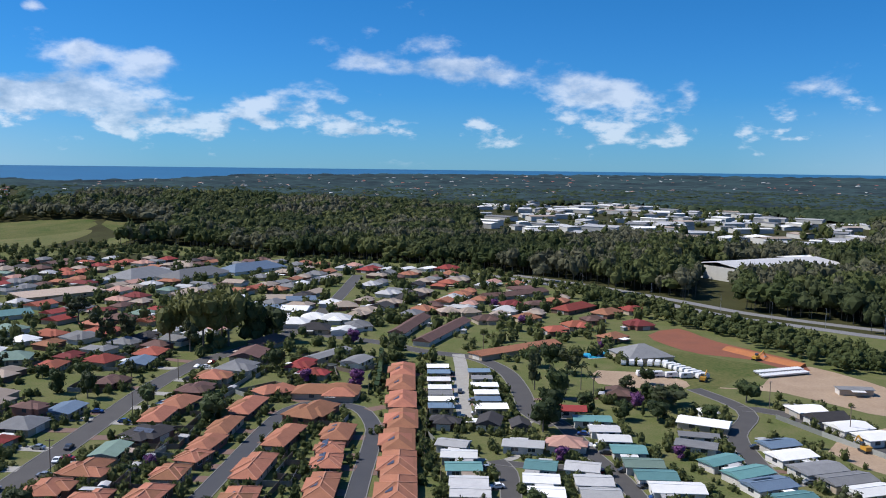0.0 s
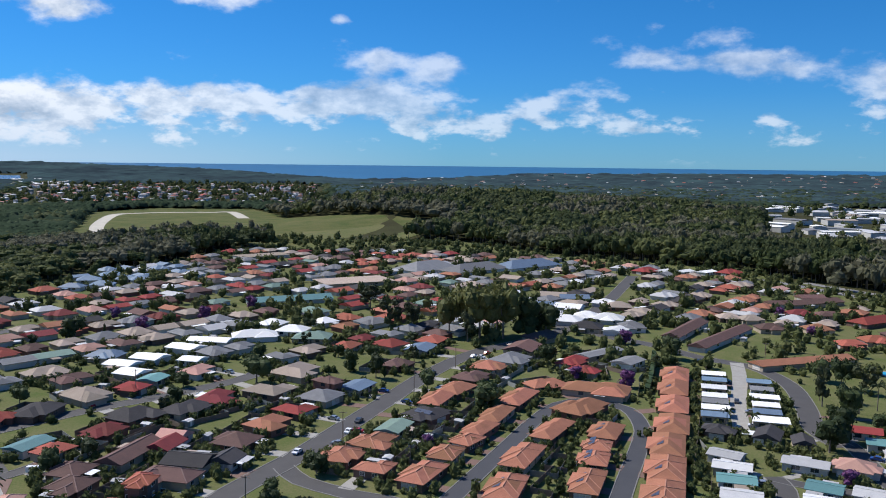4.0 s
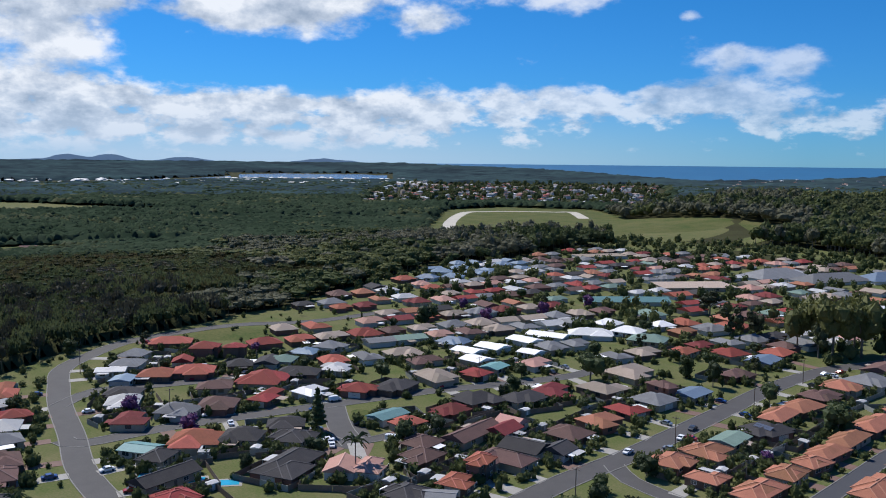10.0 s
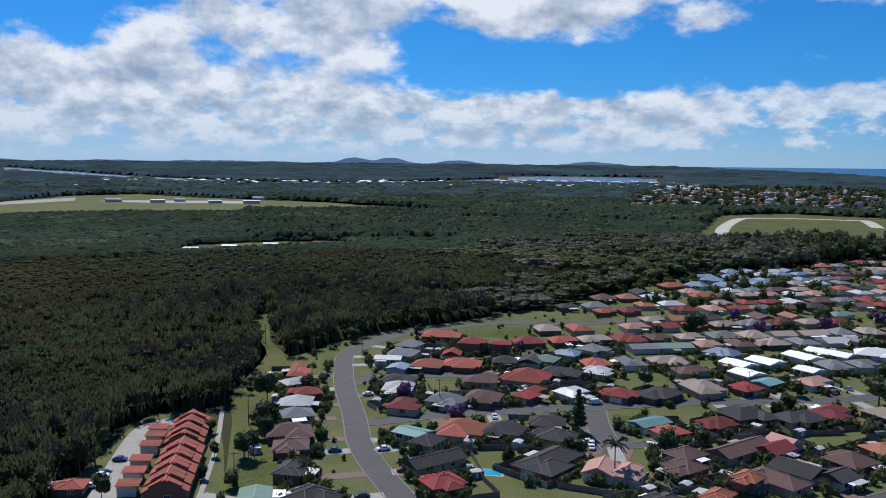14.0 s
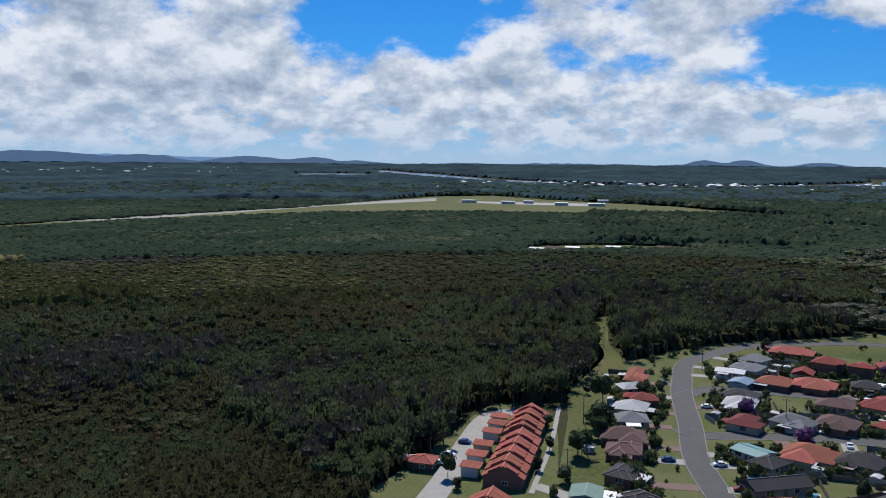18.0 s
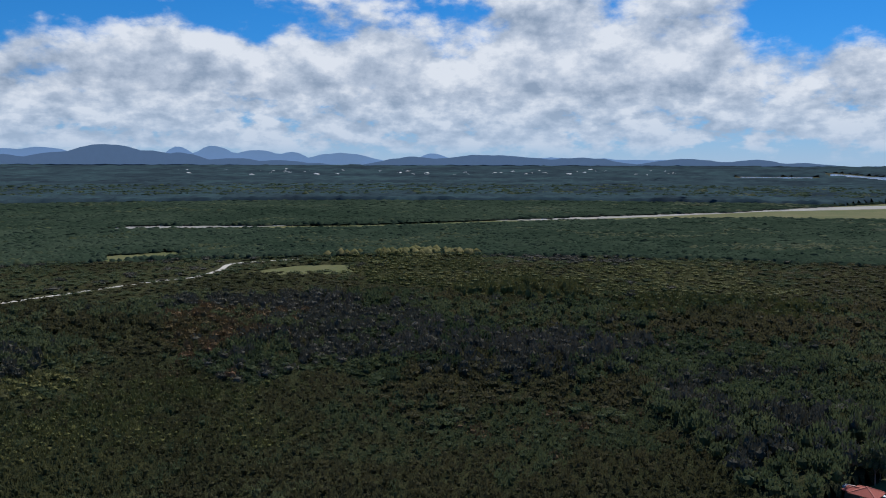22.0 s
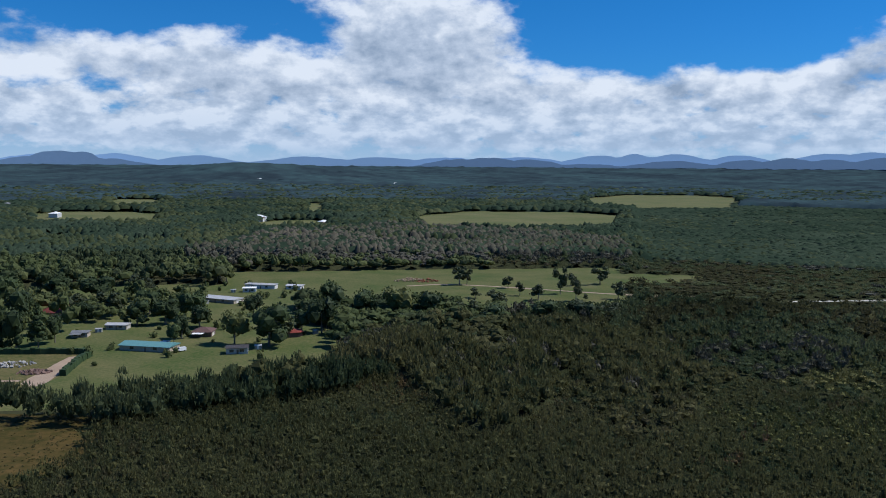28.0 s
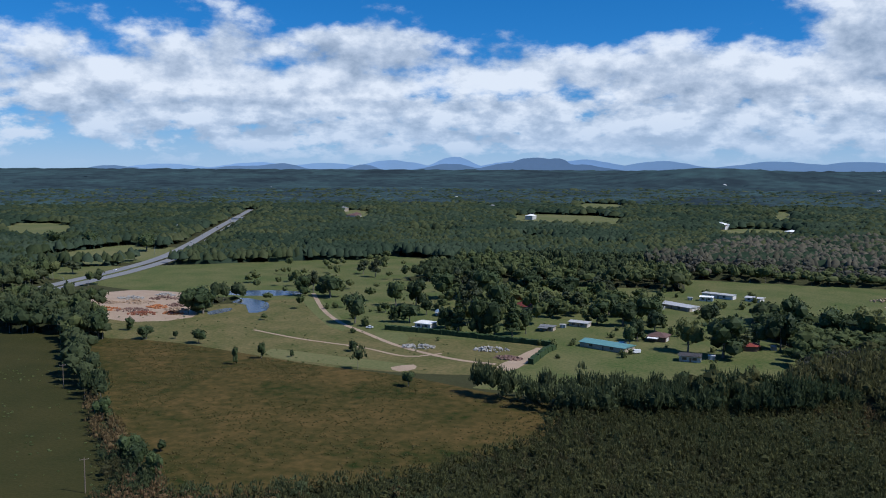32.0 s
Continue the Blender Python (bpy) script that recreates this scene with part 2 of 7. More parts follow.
SEDGE = material("swamp_sedge", (0.021, 0.030, 0.007), (0.111, 0.072, 0.025), scale=0.03, fine=0.22, spec=0.03, bump=0.15)
SEDGE_DARK = material("wet_sedge", (0.030, 0.034, 0.011), (0.055, 0.048, 0.017), scale=0.04, fine=0.9, spec=0.03, bump=0.15)
ASPHALT = material("asphalt", (0.080, 0.074, 0.069), (0.059, 0.054, 0.051), scale=0.15, fine=3.0)
NEW_ASPHALT = material("dark_asphalt", (0.045, 0.046, 0.052), (0.060, 0.060, 0.064), scale=0.15, fine=3.0)
HIGHWAY = material("pale_asphalt", (0.215, 0.210, 0.205), (0.165, 0.160, 0.158), scale=0.1, fine=2.0)
RUNWAY = material("runway_surface", (0.300, 0.275, 0.225), (0.220, 0.205, 0.165), scale=0.02, fine=0.4)
CONCRETE = material("concrete", (0.36, 0.34, 0.30), (0.27, 0.25, 0.22), scale=0.3, fine=4.0)
KERB = material("worn_kerb", (0.215, 0.205, 0.185), (0.165, 0.158, 0.145), scale=0.3, fine=4.0)
PAVING = material("brick_paving", (0.20, 0.115, 0.085), (0.14, 0.085, 0.065), scale=0.3, fine=5.0)
RED_EARTH = material("red_earth", (0.250, 0.082, 0.038), (0.180, 0.062, 0.032), scale=0.08, fine=1.0, bump=0.2)
ORANGE_EARTH = material("orange_earth", (0.42, 0.145, 0.045), (0.30, 0.11, 0.04), scale=0.2, fine=1.5, bump=0.2)
SAND = material("pale_dirt", (0.40, 0.29, 0.19), (0.28, 0.19, 0.12), scale=0.08, fine=1.0, bump=0.1)
TRACK_SAND = material("track_sand", (0.52, 0.47, 0.38), (0.42, 0.38, 0.30), scale=0.05, fine=0.6)
SEA = material("sea", (0.022, 0.110, 0.215), (0.028, 0.130, 0.240), rough=0.55, scale=0.004, fine=0.02, spec=0.25)
SHALLOW = material("river_water", (0.055, 0.070, 0.085), (0.075, 0.090, 0.105), rough=0.22, scale=0.01, fine=0.1)
POOL = material("pool_water", (0.03, 0.32, 0.48), (0.05, 0.40, 0.55), rough=0.08, scale=0.5, fine=3.0)


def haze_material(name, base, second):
    """Far mountains as a plain backdrop: blue haze put into the colour, glowing faintly."""
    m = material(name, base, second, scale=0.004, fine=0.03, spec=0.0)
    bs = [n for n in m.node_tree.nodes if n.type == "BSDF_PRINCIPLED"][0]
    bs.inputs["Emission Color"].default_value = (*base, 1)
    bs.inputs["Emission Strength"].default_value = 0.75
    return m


# haze blue painted into base and emission, paler for the farther range
FAR_HILL = haze_material("hazed_far_hills", (0.170, 0.260, 0.390), (0.155, 0.242, 0.370))
NEAR_HILL = haze_material("hazed_wooded_hills", (0.098, 0.152, 0.235), (0.080, 0.130, 0.205))

LEAF = material("leaves", (0.110, 0.125, 0.047), (0.074, 0.090, 0.034), rough=0.7, scale=0.4, fine=4.0, tint=True, through_light=0.3, spec=0.06)
LEAF_PALE = material("grey_green_leaves", (0.151, 0.149, 0.092), (0.106, 0.106, 0.063), rough=0.7, scale=0.4, fine=4.0, tint=True, through_light=0.3, spec=0.06)
LEAF_SWAMP = material("swamp_leaves", (0.086, 0.080, 0.036), (0.063, 0.061, 0.027), rough=0.75, scale=0.3, fine=4.0, tint=True, through_light=0.45, spec=0.06)
LEAF_WOOD = material("paperbark_leaves", (0.086, 0.105, 0.048), (0.063, 0.080, 0.036), rough=0.75, scale=0.3, fine=4.0, tint=True, through_light=0.45, spec=0.06)
# leaf colour darkened to stand for the shade between crowns
LEAF_GAP_SHADE = material("gap_shade_leaves", (0.055, 0.058, 0.027), (0.028, 0.030, 0.015), rough=0.8, scale=0.35, fine=2.2, tint=True, bump=0.5, spec=0.0)
# scrub leaves made brighter and greener to paint in the sun's side
LEAF_SUN_SIDE = material("green_swamp_scrub", (0.110, 0.110, 0.043), (0.081, 0.081, 0.032), rough=0.75, scale=0.2, fine=3.0, tint=True, through_light=0.45, spec=0.06)
LEAF_SEDGE = material("sedge_blades", (0.085, 0.072, 0.026), (0.055, 0.052, 0.018), rough=0.8, scale=0.1, fine=1.0, tint=True, through_light=0.3, spec=0.06)
LEAF_GREY = material("dead_grey_leaves", (0.097, 0.091, 0.063), (0.072, 0.069, 0.048), rough=0.8, scale=0.3, fine=4.0, tint=True, through_light=0.2, spec=0.06)
LEAF_HEATH = material("yellow_green_heath", (0.138, 0.134, 0.043), (0.097, 0.099, 0.034), rough=0.8, scale=0.2, fine=3.0, tint=True, through_light=0.2, spec=0.06)
LEAF_RUST = material("rusty_brown_scrub", (0.145, 0.097, 0.045), (0.110, 0.077, 0.036), rough=0.8, scale=0.2, fine=3.0, tint=True, through_light=0.2, spec=0.06)
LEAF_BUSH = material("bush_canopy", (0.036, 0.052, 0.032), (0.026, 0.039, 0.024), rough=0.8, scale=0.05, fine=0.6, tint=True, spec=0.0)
# bluer than the near bush: haze of distance put into the leaf colour
LEAF_HAZED = material("hazed_far_canopy", (0.042, 0.066, 0.070), (0.033, 0.053, 0.058), rough=0.8, scale=0.02, fine=0.25, tint=True, spec=0.0)
LEAF_PURPLE = material("purple_blossom", (0.150, 0.050, 0.150), (0.085, 0.035, 0.085), rough=0.7, scale=0.6, fine=4.0, spec=0.2)
LEAF_TREE = material("tree_leaves", (0.054, 0.076, 0.025), (0.034, 0.050, 0.017), rough=0.7, scale=0.4, fine=4.0, spread=0.32, through_light=0.25, spec=0.25)
LEAF_GUM = material("gum_leaves", (0.070, 0.082, 0.036), (0.046, 0.056, 0.024), rough=0.7, scale=0.4, fine=4.0, spread=0.32, through_light=0.25, spec=0.25)
LEAF_OLIVE = material("olive_leaves", (0.150, 0.155, 0.048), (0.095, 0.105, 0.032), rough=0.7, scale=0.4, fine=4.0, spread=0.1, through_light=0.25, spec=0.25)
LEAF_HEDGE = material("hedge_leaves", (0.040, 0.065, 0.022), (0.024, 0.042, 0.014), rough=0.7, scale=0.8, fine=4.0, spec=0.2)
BARK = material("bark", (0.20, 0.17, 0.14), (0.10, 0.085, 0.07), scale=1.0, fine=6.0)

ROOFS = {
    "t": ("terracotta tiled", (0.370, 0.160, 0.092), (0.270, 0.116, 0.070)), "r": ("bright red", (0.300, 0.055, 0.045), (0.215, 0.045, 0.040)),
    "m": ("maroon tiled", (0.190, 0.040, 0.036), (0.130, 0.032, 0.030)), "k": ("charcoal tiled", (0.060, 0.055, 0.054), (0.042, 0.039, 0.040)),
    "g": ("grey", (0.205, 0.205, 0.205), (0.150, 0.150, 0.152)), "l": ("pale grey", (0.470, 0.460, 0.440), (0.370, 0.360, 0.350)),
    "w": ("white", (0.800, 0.780, 0.735), (0.700, 0.680, 0.640)), "b": ("brown tiled", (0.150, 0.085, 0.070), (0.105, 0.064, 0.055)),
    "e": ("beige", (0.360, 0.290, 0.230), (0.290, 0.230, 0.180)), "p": ("faded pink tiled", (0.480, 0.270, 0.210), (0.390, 0.220, 0.175)),
    "v": ("faded green", (0.180, 0.250, 0.205), (0.140, 0.200, 0.165)), "c": ("teal green", (0.120, 0.255, 0.245), (0.095, 0.205, 0.200)),
    "u": ("blue", (0.150, 0.210, 0.280), (0.115, 0.165, 0.225)), "o": ("orange-red tiled", (0.380, 0.112, 0.070), (0.280, 0.088, 0.058)),
}
ROOF_MAT = {k: material("roof_" + n.replace(" ", "_").replace("-", "_"), a, b, rough=0.62 if k in "wluc" else 0.85, scale=0.35, fine=3.5, spread=0.22, bump=0.06, spec=0.4 if k in "wluc" else 0.2) for k, (n, a, b) in ROOFS.items()}
CAP_MAT = {k: material("ridge_" + n.replace(" ", "_").replace("-", "_"), tuple(min(0.85, c * 1.25 + 0.02) for c in a), scale=0.5, fine=4, amount=0.2) for k, (n, a, b) in ROOFS.items()}
WALLS = [("red brick", material("red_brick", (0.230, 0.105, 0.075), (0.165, 0.080, 0.060), scale=0.8, fine=6)),
         ("brown brick", material("brown_brick", (0.150, 0.095, 0.070), (0.110, 0.072, 0.056), scale=0.8, fine=6)),
         ("cream brick", material("cream_brick", (0.420, 0.350, 0.265), (0.340, 0.280, 0.210), scale=0.8, fine=6)),
         ("white rendered", material("white_render", (0.640, 0.620, 0.580), (0.540, 0.520, 0.490), scale=0.4, fine=4)),
         ("pale clad", material("pale_cladding", (0.500, 0.490, 0.450), (0.420, 0.410, 0.380), scale=0.4, fine=4))]
GLASS = material("window_glass", (0.030, 0.040, 0.050), (0.045, 0.055, 0.065), rough=0.08, scale=0.3, fine=2, spec=0.8)
WHITE = material("white_paint", (0.72, 0.71, 0.69), (0.62, 0.61, 0.59), rough=0.5, scale=0.6, fine=5, amount=0.3)
DOOR = material("garage_paint", (0.50, 0.47, 0.42), (0.42, 0.39, 0.35), rough=0.5, scale=0.4, fine=4, amount=0.3, spread=0.3)
SOLAR = material("solar_cells", (0.045, 0.058, 0.090), (0.065, 0.080, 0.120), rough=0.35, scale=0.8, fine=6, spec=0.4)
STEEL = material("dull_steel", (0.42, 0.44, 0.46), (0.33, 0.35, 0.37), rough=0.45, metal=0.6, scale=0.5, fine=5)
PALING = material("paling_timber", (0.200, 0.150, 0.110), (0.130, 0.100, 0.080), scale=0.6, fine=6)
FENCE_PANEL = material("fence_panel", (0.260, 0.270, 0.245), (0.200, 0.205, 0.190), rough=0.5, scale=0.6, fine=5, spread=0.3)
RUBBER = material("tyre_rubber", (0.020, 0.020, 0.021), (0.030, 0.030, 0.031), rough=0.9)
CARS = [("white", material("white_car_paint", (0.78, 0.78, 0.78), (0.70, 0.70, 0.70), rough=0.25, amount=0.2)),
        ("silver", material("silver_car_paint", (0.42, 0.44, 0.46), (0.38, 0.40, 0.42), rough=0.25, metal=0.5, amount=0.2)),
        ("dark grey", material("grey_car_paint", (0.055, 0.06, 0.068), (0.05, 0.05, 0.06), rough=0.25, amount=0.2)),
        ("red", material("red_car_paint", (0.33, 0.03, 0.03), (0.28, 0.03, 0.03), rough=0.25, amount=0.2)),
        ("blue", material("blue_car_paint", (0.03, 0.075, 0.22), (0.03, 0.065, 0.19), rough=0.25, amount=0.2))]

# ---- mesh kit ----
class Kit:
    """Gathers faces of one mesh."""

    def __init__(self):
        self.v, self.f, self.mi, self.use = [], [], [], 0

    def face(self, *pts):
        n = len(self.v)
        self.v += [tuple(p) for p in pts]
        self.f.append(tuple(range(n, n + len(pts))))
        return self

    def box(self, x0, y0, z0, x1, y1, z1, m=None):
        n = len(self.v)
        pts = [(x0, y0, z0), (x1, y0, z0), (x1, y1, z0), (x0, y1, z0), (x0, y0, z1), (x1, y0, z1), (x1, y1, z1), (x0, y1, z1)]
        if m is not None:
            pts = [tuple(m @ Vector(p)) for p in pts]
        self.v += pts
        self.f += [tuple(n + i for i in q) for q in ((3, 2, 1, 0), (4, 5, 6, 7), (0, 1, 5, 4), (1, 2, 6, 5), (2, 3, 7, 6), (3, 0, 4, 7))]
        return self

    def solid(self, lower, upper):
        """A closed form between two rings of the same number of points."""
        n, k = len(self.v), len(lower)
        self.v += [tuple(p) for p in lower] + [tuple(p) for p in upper]
        self.f.append(tuple(n + k - 1 - i for i in range(k)))
        self.f.append(tuple(n + k + i for i in range(k)))
        for i in range(k):
            j = (i + 1) % k
            self.f.append((n + i, n + j, n + k + j, n + k + i))
        return self

    def tube(self, a, b, ra, rb, sides=6):
        a, b = Vector(a), Vector(b)
        q = (b - a).to_track_quat("Z", "Y").to_matrix()
        ring = [Vector((math.cos(2 * math.pi * i / sides), math.sin(2 * math.pi * i / sides), 0)) for i in range(sides)]
        return self.solid([a + q @ (r * ra) for r in ring], [b + q @ (r * rb) for r in ring])

    def bar(self, a, b, w, h):
        """A strip w wide and h thick that lies along a line."""
        a, b = Vector(a), Vector(b)
        d = (b - a).normalized()
        s = d.cross(Vector((0, 0, 1))).normalized() * (w / 2) if abs(d.z) < 0.99 else Vector((w / 2, 0, 0))
        u = s.cross(d).normalized() * h
        return self.solid([a - s, a + s, a + s + u, a - s + u], [b - s, b + s, b + s + u, b - s + u])

    def mesh(self, name, mat):
        me = bpy.data.meshes.new(name)
        # shared corners become one, so that a closed form is one piece
        key, keep, index = {}, [], []
        for p in self.v:
            q = (round(p[0], 4), round(p[1], 4), round(p[2], 4))
            if q not in key:
                key[q] = len(keep)
                keep.append(p)
            index.append(key[q])
        faces = [tuple(index[i] for i in f) for f in self.f]
        if any(len(set(f)) < len(f) for f in faces):
            keep, faces = self.v, self.f
        me.from_pydata(keep, [], faces)
        for q in mat if isinstance(mat, (list, tuple)) else (mat,):
            me.materials.append(q)
        if self.mi:
            me.polygons.foreach_set("material_index", self.mi)
        return me

    def join(self, other, m, use):
        """Adds another kit at a pose, in the material of that index."""
        n = len(self.v)
        self.v += [tuple(m @ Vector(p)) for p in other.v]
        self.f += [tuple(n + i for i in q) for q in other.f]
        self.mi += [use] * len(other.f)


def part(name, kit, mat, parent=None, label="", at=None):
    ob = new(name, kit if isinstance(kit, bpy.types.Mesh) else kit.mesh(name, mat))
    ob.parent = parent
    if at is not None:
        ob.matrix_basis = at
    return tagged(ob, label)


def thing(name, at, label, category, group="", kind=""):
    ob = new(name)
    ob.empty_display_size = 0.5
    ob.matrix_basis = at
    return tagged(ob, label, category, group, kind)


def rise(d):
    """Height of the land by distance: flat nearby, lifting slowly towards the horizon."""
    d = np.asarray(d, float)
    dep = np.radians(1.98 - (d - 2600.0) * 7.52e-4)
    return np.where(d > 2600.0, EYE_HEIGHT - d * np.tan(dep), 0.0)


HILLS = [(-17, 1480, 22, 300), (-27, 1380, 13, 240), (-5, 1650, 14, 260), (-176, 3700, 60, 380), (-169, 3900, 30, 330), (-159, 4350, 22, 150), (14, 2600, 8, 400)]


def height(x, y):
    x, y = np.asarray(x, float), np.asarray(y, float)
    z = rise(np.hypot(x, y))
    for az, d, h, r in HILLS:
        cx, cy = d * math.sin(radians(az)), d * math.cos(radians(az))
        fade = 1.0 if d > 2000 or az < -60 else np.clip((np.degrees(np.arctan2(x, y)) + 29.0) / 7.0, 0, 1)
        z = z + fade * h * np.exp(-((x - cx) ** 2 + (y - cy) ** 2) / r ** 2)
    return z


def inside(x, y, poly):
    x, y = np.asarray(x, float), np.asarray(y, float)
    hit = np.zeros(x.shape, bool)
    for (x0, y0), (x1, y1) in zip(poly, poly[1:] + poly[:1]):
        cross = (y0 > y) != (y1 > y)
        with np.errstate(divide="ignore", invalid="ignore"):
            hit ^= cross & (x < (x1 - x0) * (y - y0) / (y1 - y0 + 1e-12) + x0)
    return hit


def smooth_line(pts, step=6.0, closed=False):
    p = [Vector((*q, 0)).to_2d() for q in pts]
    p = [p[-1]] + p + p[:2] if closed else [p[0] * 2 - p[1]] + p + [p[-1] * 2 - p[-2]]
    out = []
    for a, b, c, d in zip(p, p[1:], p[2:], p[3:]):
        n = max(2, int((c - b).length / step))
        for i in range(n):
            t = i / n
            out.append(0.5 * (2 * b + (c - a) * t + (2 * a - 5 * b + 4 * c - d) * t * t + (3 * b - a - 3 * c + d) * t ** 3))
    if not closed:
        out.append(p[-2])
    return out


def ribbon(line, off0, off1, z, lift=None):
    """Strip beside a line between two offsets to its left; with a lift it is a solid kerb."""
    k = Kit()
    prev = None
    for i, p in enumerate(line):
        d = (line[min(i + 1, len(line) - 1)] - line[max(i - 1, 0)]).normalized()
        n = Vector((-d.y, d.x))
        g = float(height(p.x, p.y))
        a, b = (*(p + n * off0), z + g), (*(p + n * off1), z + g)
        if prev:
            k.face(prev[0], a, b, prev[1])
            if lift:
                up = lambda q: (q[0], q[1], q[2] - lift)
                k.face(a, prev[0], up(prev[0]), up(a)), k.face(prev[1], b, up(b), up(prev[1]))
        prev = (a, b)
    return k


ROAD_LINES = []


def road(name, pts, width, mat=None, kerb=True, label="", z=0.06):
    line = smooth_line(pts)
    z += 0.004 * len(ROAD_LINES)
    ROAD_LINES.append((line, width / 2))
    ob = part(name, ribbon(line, width / 2, -width / 2, z), mat or ASPHALT)
    tagged(ob, label or "grey asphalt street with concrete kerbs", "road", kind="structure")
    if kerb:
        for s in (1, -1):
            a, b = s * width / 2, s * (width / 2 + 0.32)
            o = part("kerb", ribbon(line, max(a, b), min(a, b), z + 0.10, 0.2), KERB)
            tagged(o, "pale concrete kerb along the street", "kerb", kind="structure")
    return line


def sheet(name, pts, mat, label, category, z=0.03, rounded=True, kind="structure"):
    """A patch of ground cover inside an outline."""
    line = smooth_line(pts, 12.0, True) if rounded else [Vector(p) for p in pts]
    c = sum(line, Vector((0, 0))) / len(line)
    k = Kit()
    poly = [(p.x, p.y, float(height(p.x, p.y)) + z) for p in line]
    me = bpy.data.meshes.new(name)
    bm = bmesh.new()
    bm.faces.new([bm.verts.new(p) for p in poly])
    bmesh.ops.triangulate(bm, faces=bm.faces[:])
    if name == "dry_paddock" and c.length > 600:
        # far fields follow the lie of the land
        for _ in range(4):
            long_edges = [e for e in bm.edges if e.calc_length() > 60]
            if not long_edges:
                break
            bmesh.ops.subdivide_edges(bm, edges=long_edges, cuts=1)
            bmesh.ops.triangulate(bm, faces=[q for q in bm.faces if len(q.verts) > 3])
        for q in bm.verts:
            q.co.z = float(height(q.co.x, q.co.y)) + z + 0.3
    bmesh.ops.recalc_face_normals(bm, faces=bm.faces[:])
    for fc in bm.faces:
        if fc.normal.z < 0:
            fc.normal_flip()
    bm.to_mesh(me)
    bm.free()
    me.materials.append(mat)
    return tagged(new(name, me), label, category, kind=kind)

# ---- land, water, far hills ----
def ground_mesh():
    rings = [0.0] + [60 * 1.06 ** i for i in range(76)]
    rings = [r for r in rings if r < 4930] + [4935.0]
    sides = 360
    v = [(0, 0, 0)]
    for r in rings[1:]:
        a = np.linspace(0, 2 * np.pi, sides, endpoint=False)
        x, y = r * np.sin(a), r * np.cos(a)
        v += list(zip(x, y, height(x, y)))
    f = [(0, 1 + (i + 1) % sides, 1 + i) for i in range(sides)]
    for k in range(len(rings) - 2):
        for i in range(sides):
            j = (i + 1) % sides
            a, b = 1 + k * sides, 1 + (k + 1) * sides
            f.append((a + i, a + j, b + j, b + i))
    me = bpy.data.meshes.new("ground")
    me.from_pydata(v, [], f)
    me.materials.append(GROUND)
    return me


tagged(new("ground", ground_mesh()), "olive and brown dry ground under scrub and houses", "ground", kind="structure")


def coast(az):
    """Distance of the shore by azimuth, where the sea begins."""
    return np.interp(az, [-46, -42, -34, -24, -18, -13, -2, 12, 30], [5000, 4780, 4420, 3560, 3800, 4230, 4430, 4560, 4620])


def band(name, az0, az1, near, far, mat, label, category, z=1.0, steps=60, rows=10):
    """A sheet of water between two distances that may change with azimuth."""
    v, f = [], []
    for az in np.linspace(az0, az1, steps + 1):
        d0, d1 = near(az), far(az)
        for t in np.linspace(0, 1, rows + 1):
            d = d0 + (d1 - d0) * t
            x, y = d * math.sin(radians(az)), d * math.cos(radians(az))
            v.append((x, y, float(rise(d)) + z))
    for i in range(steps):
        for j in range(rows):
            a = i * (rows + 1) + j
            f.append((a, a + rows + 1, a + rows + 2, a + 1))
    me = bpy.data.meshes.new(name)
    me.from_pydata(v, [], f)
    me.materials.append(mat)
    return tagged(new(name, me), label, category, kind="structure")


band("sea", -46, 34, lambda a: min(4930, float(coast(a))), lambda a: 4940, SEA, "deep blue ocean out to the horizon", "sea")
wob = lambda a, k, s: s * math.sin(a * k) + 0.5 * s * math.sin(a * k * 2.7 + 1)
band("lagoon", -54.5, -44.8, lambda a: 3440 + 160 * max(0, abs(a + 47) / 8) + wob(a, 2.1, 40), lambda a: 3960 - 90 * abs(a + 50) / 5 + wob(a, 1.3, 30), SHALLOW, "pale blue lagoon beyond the town", "water")
band("river", -86, -55, lambda a: 3000 + 10.5 * (a + 66) ** 2 * 0.25 + 12 * abs(a + 70) + wob(a, 1.1, 40), lambda a: 3170 + 10.5 * (a + 66) ** 2 * 0.25 + 14 * abs(a + 70) + wob(a, 0.9, 50), SHALLOW, "pale river winding through the flats", "water")
band("river_reach", -91.2, -87, lambda a: 3960, lambda a: 4100, SHALLOW, "pale reach of the river", "water")


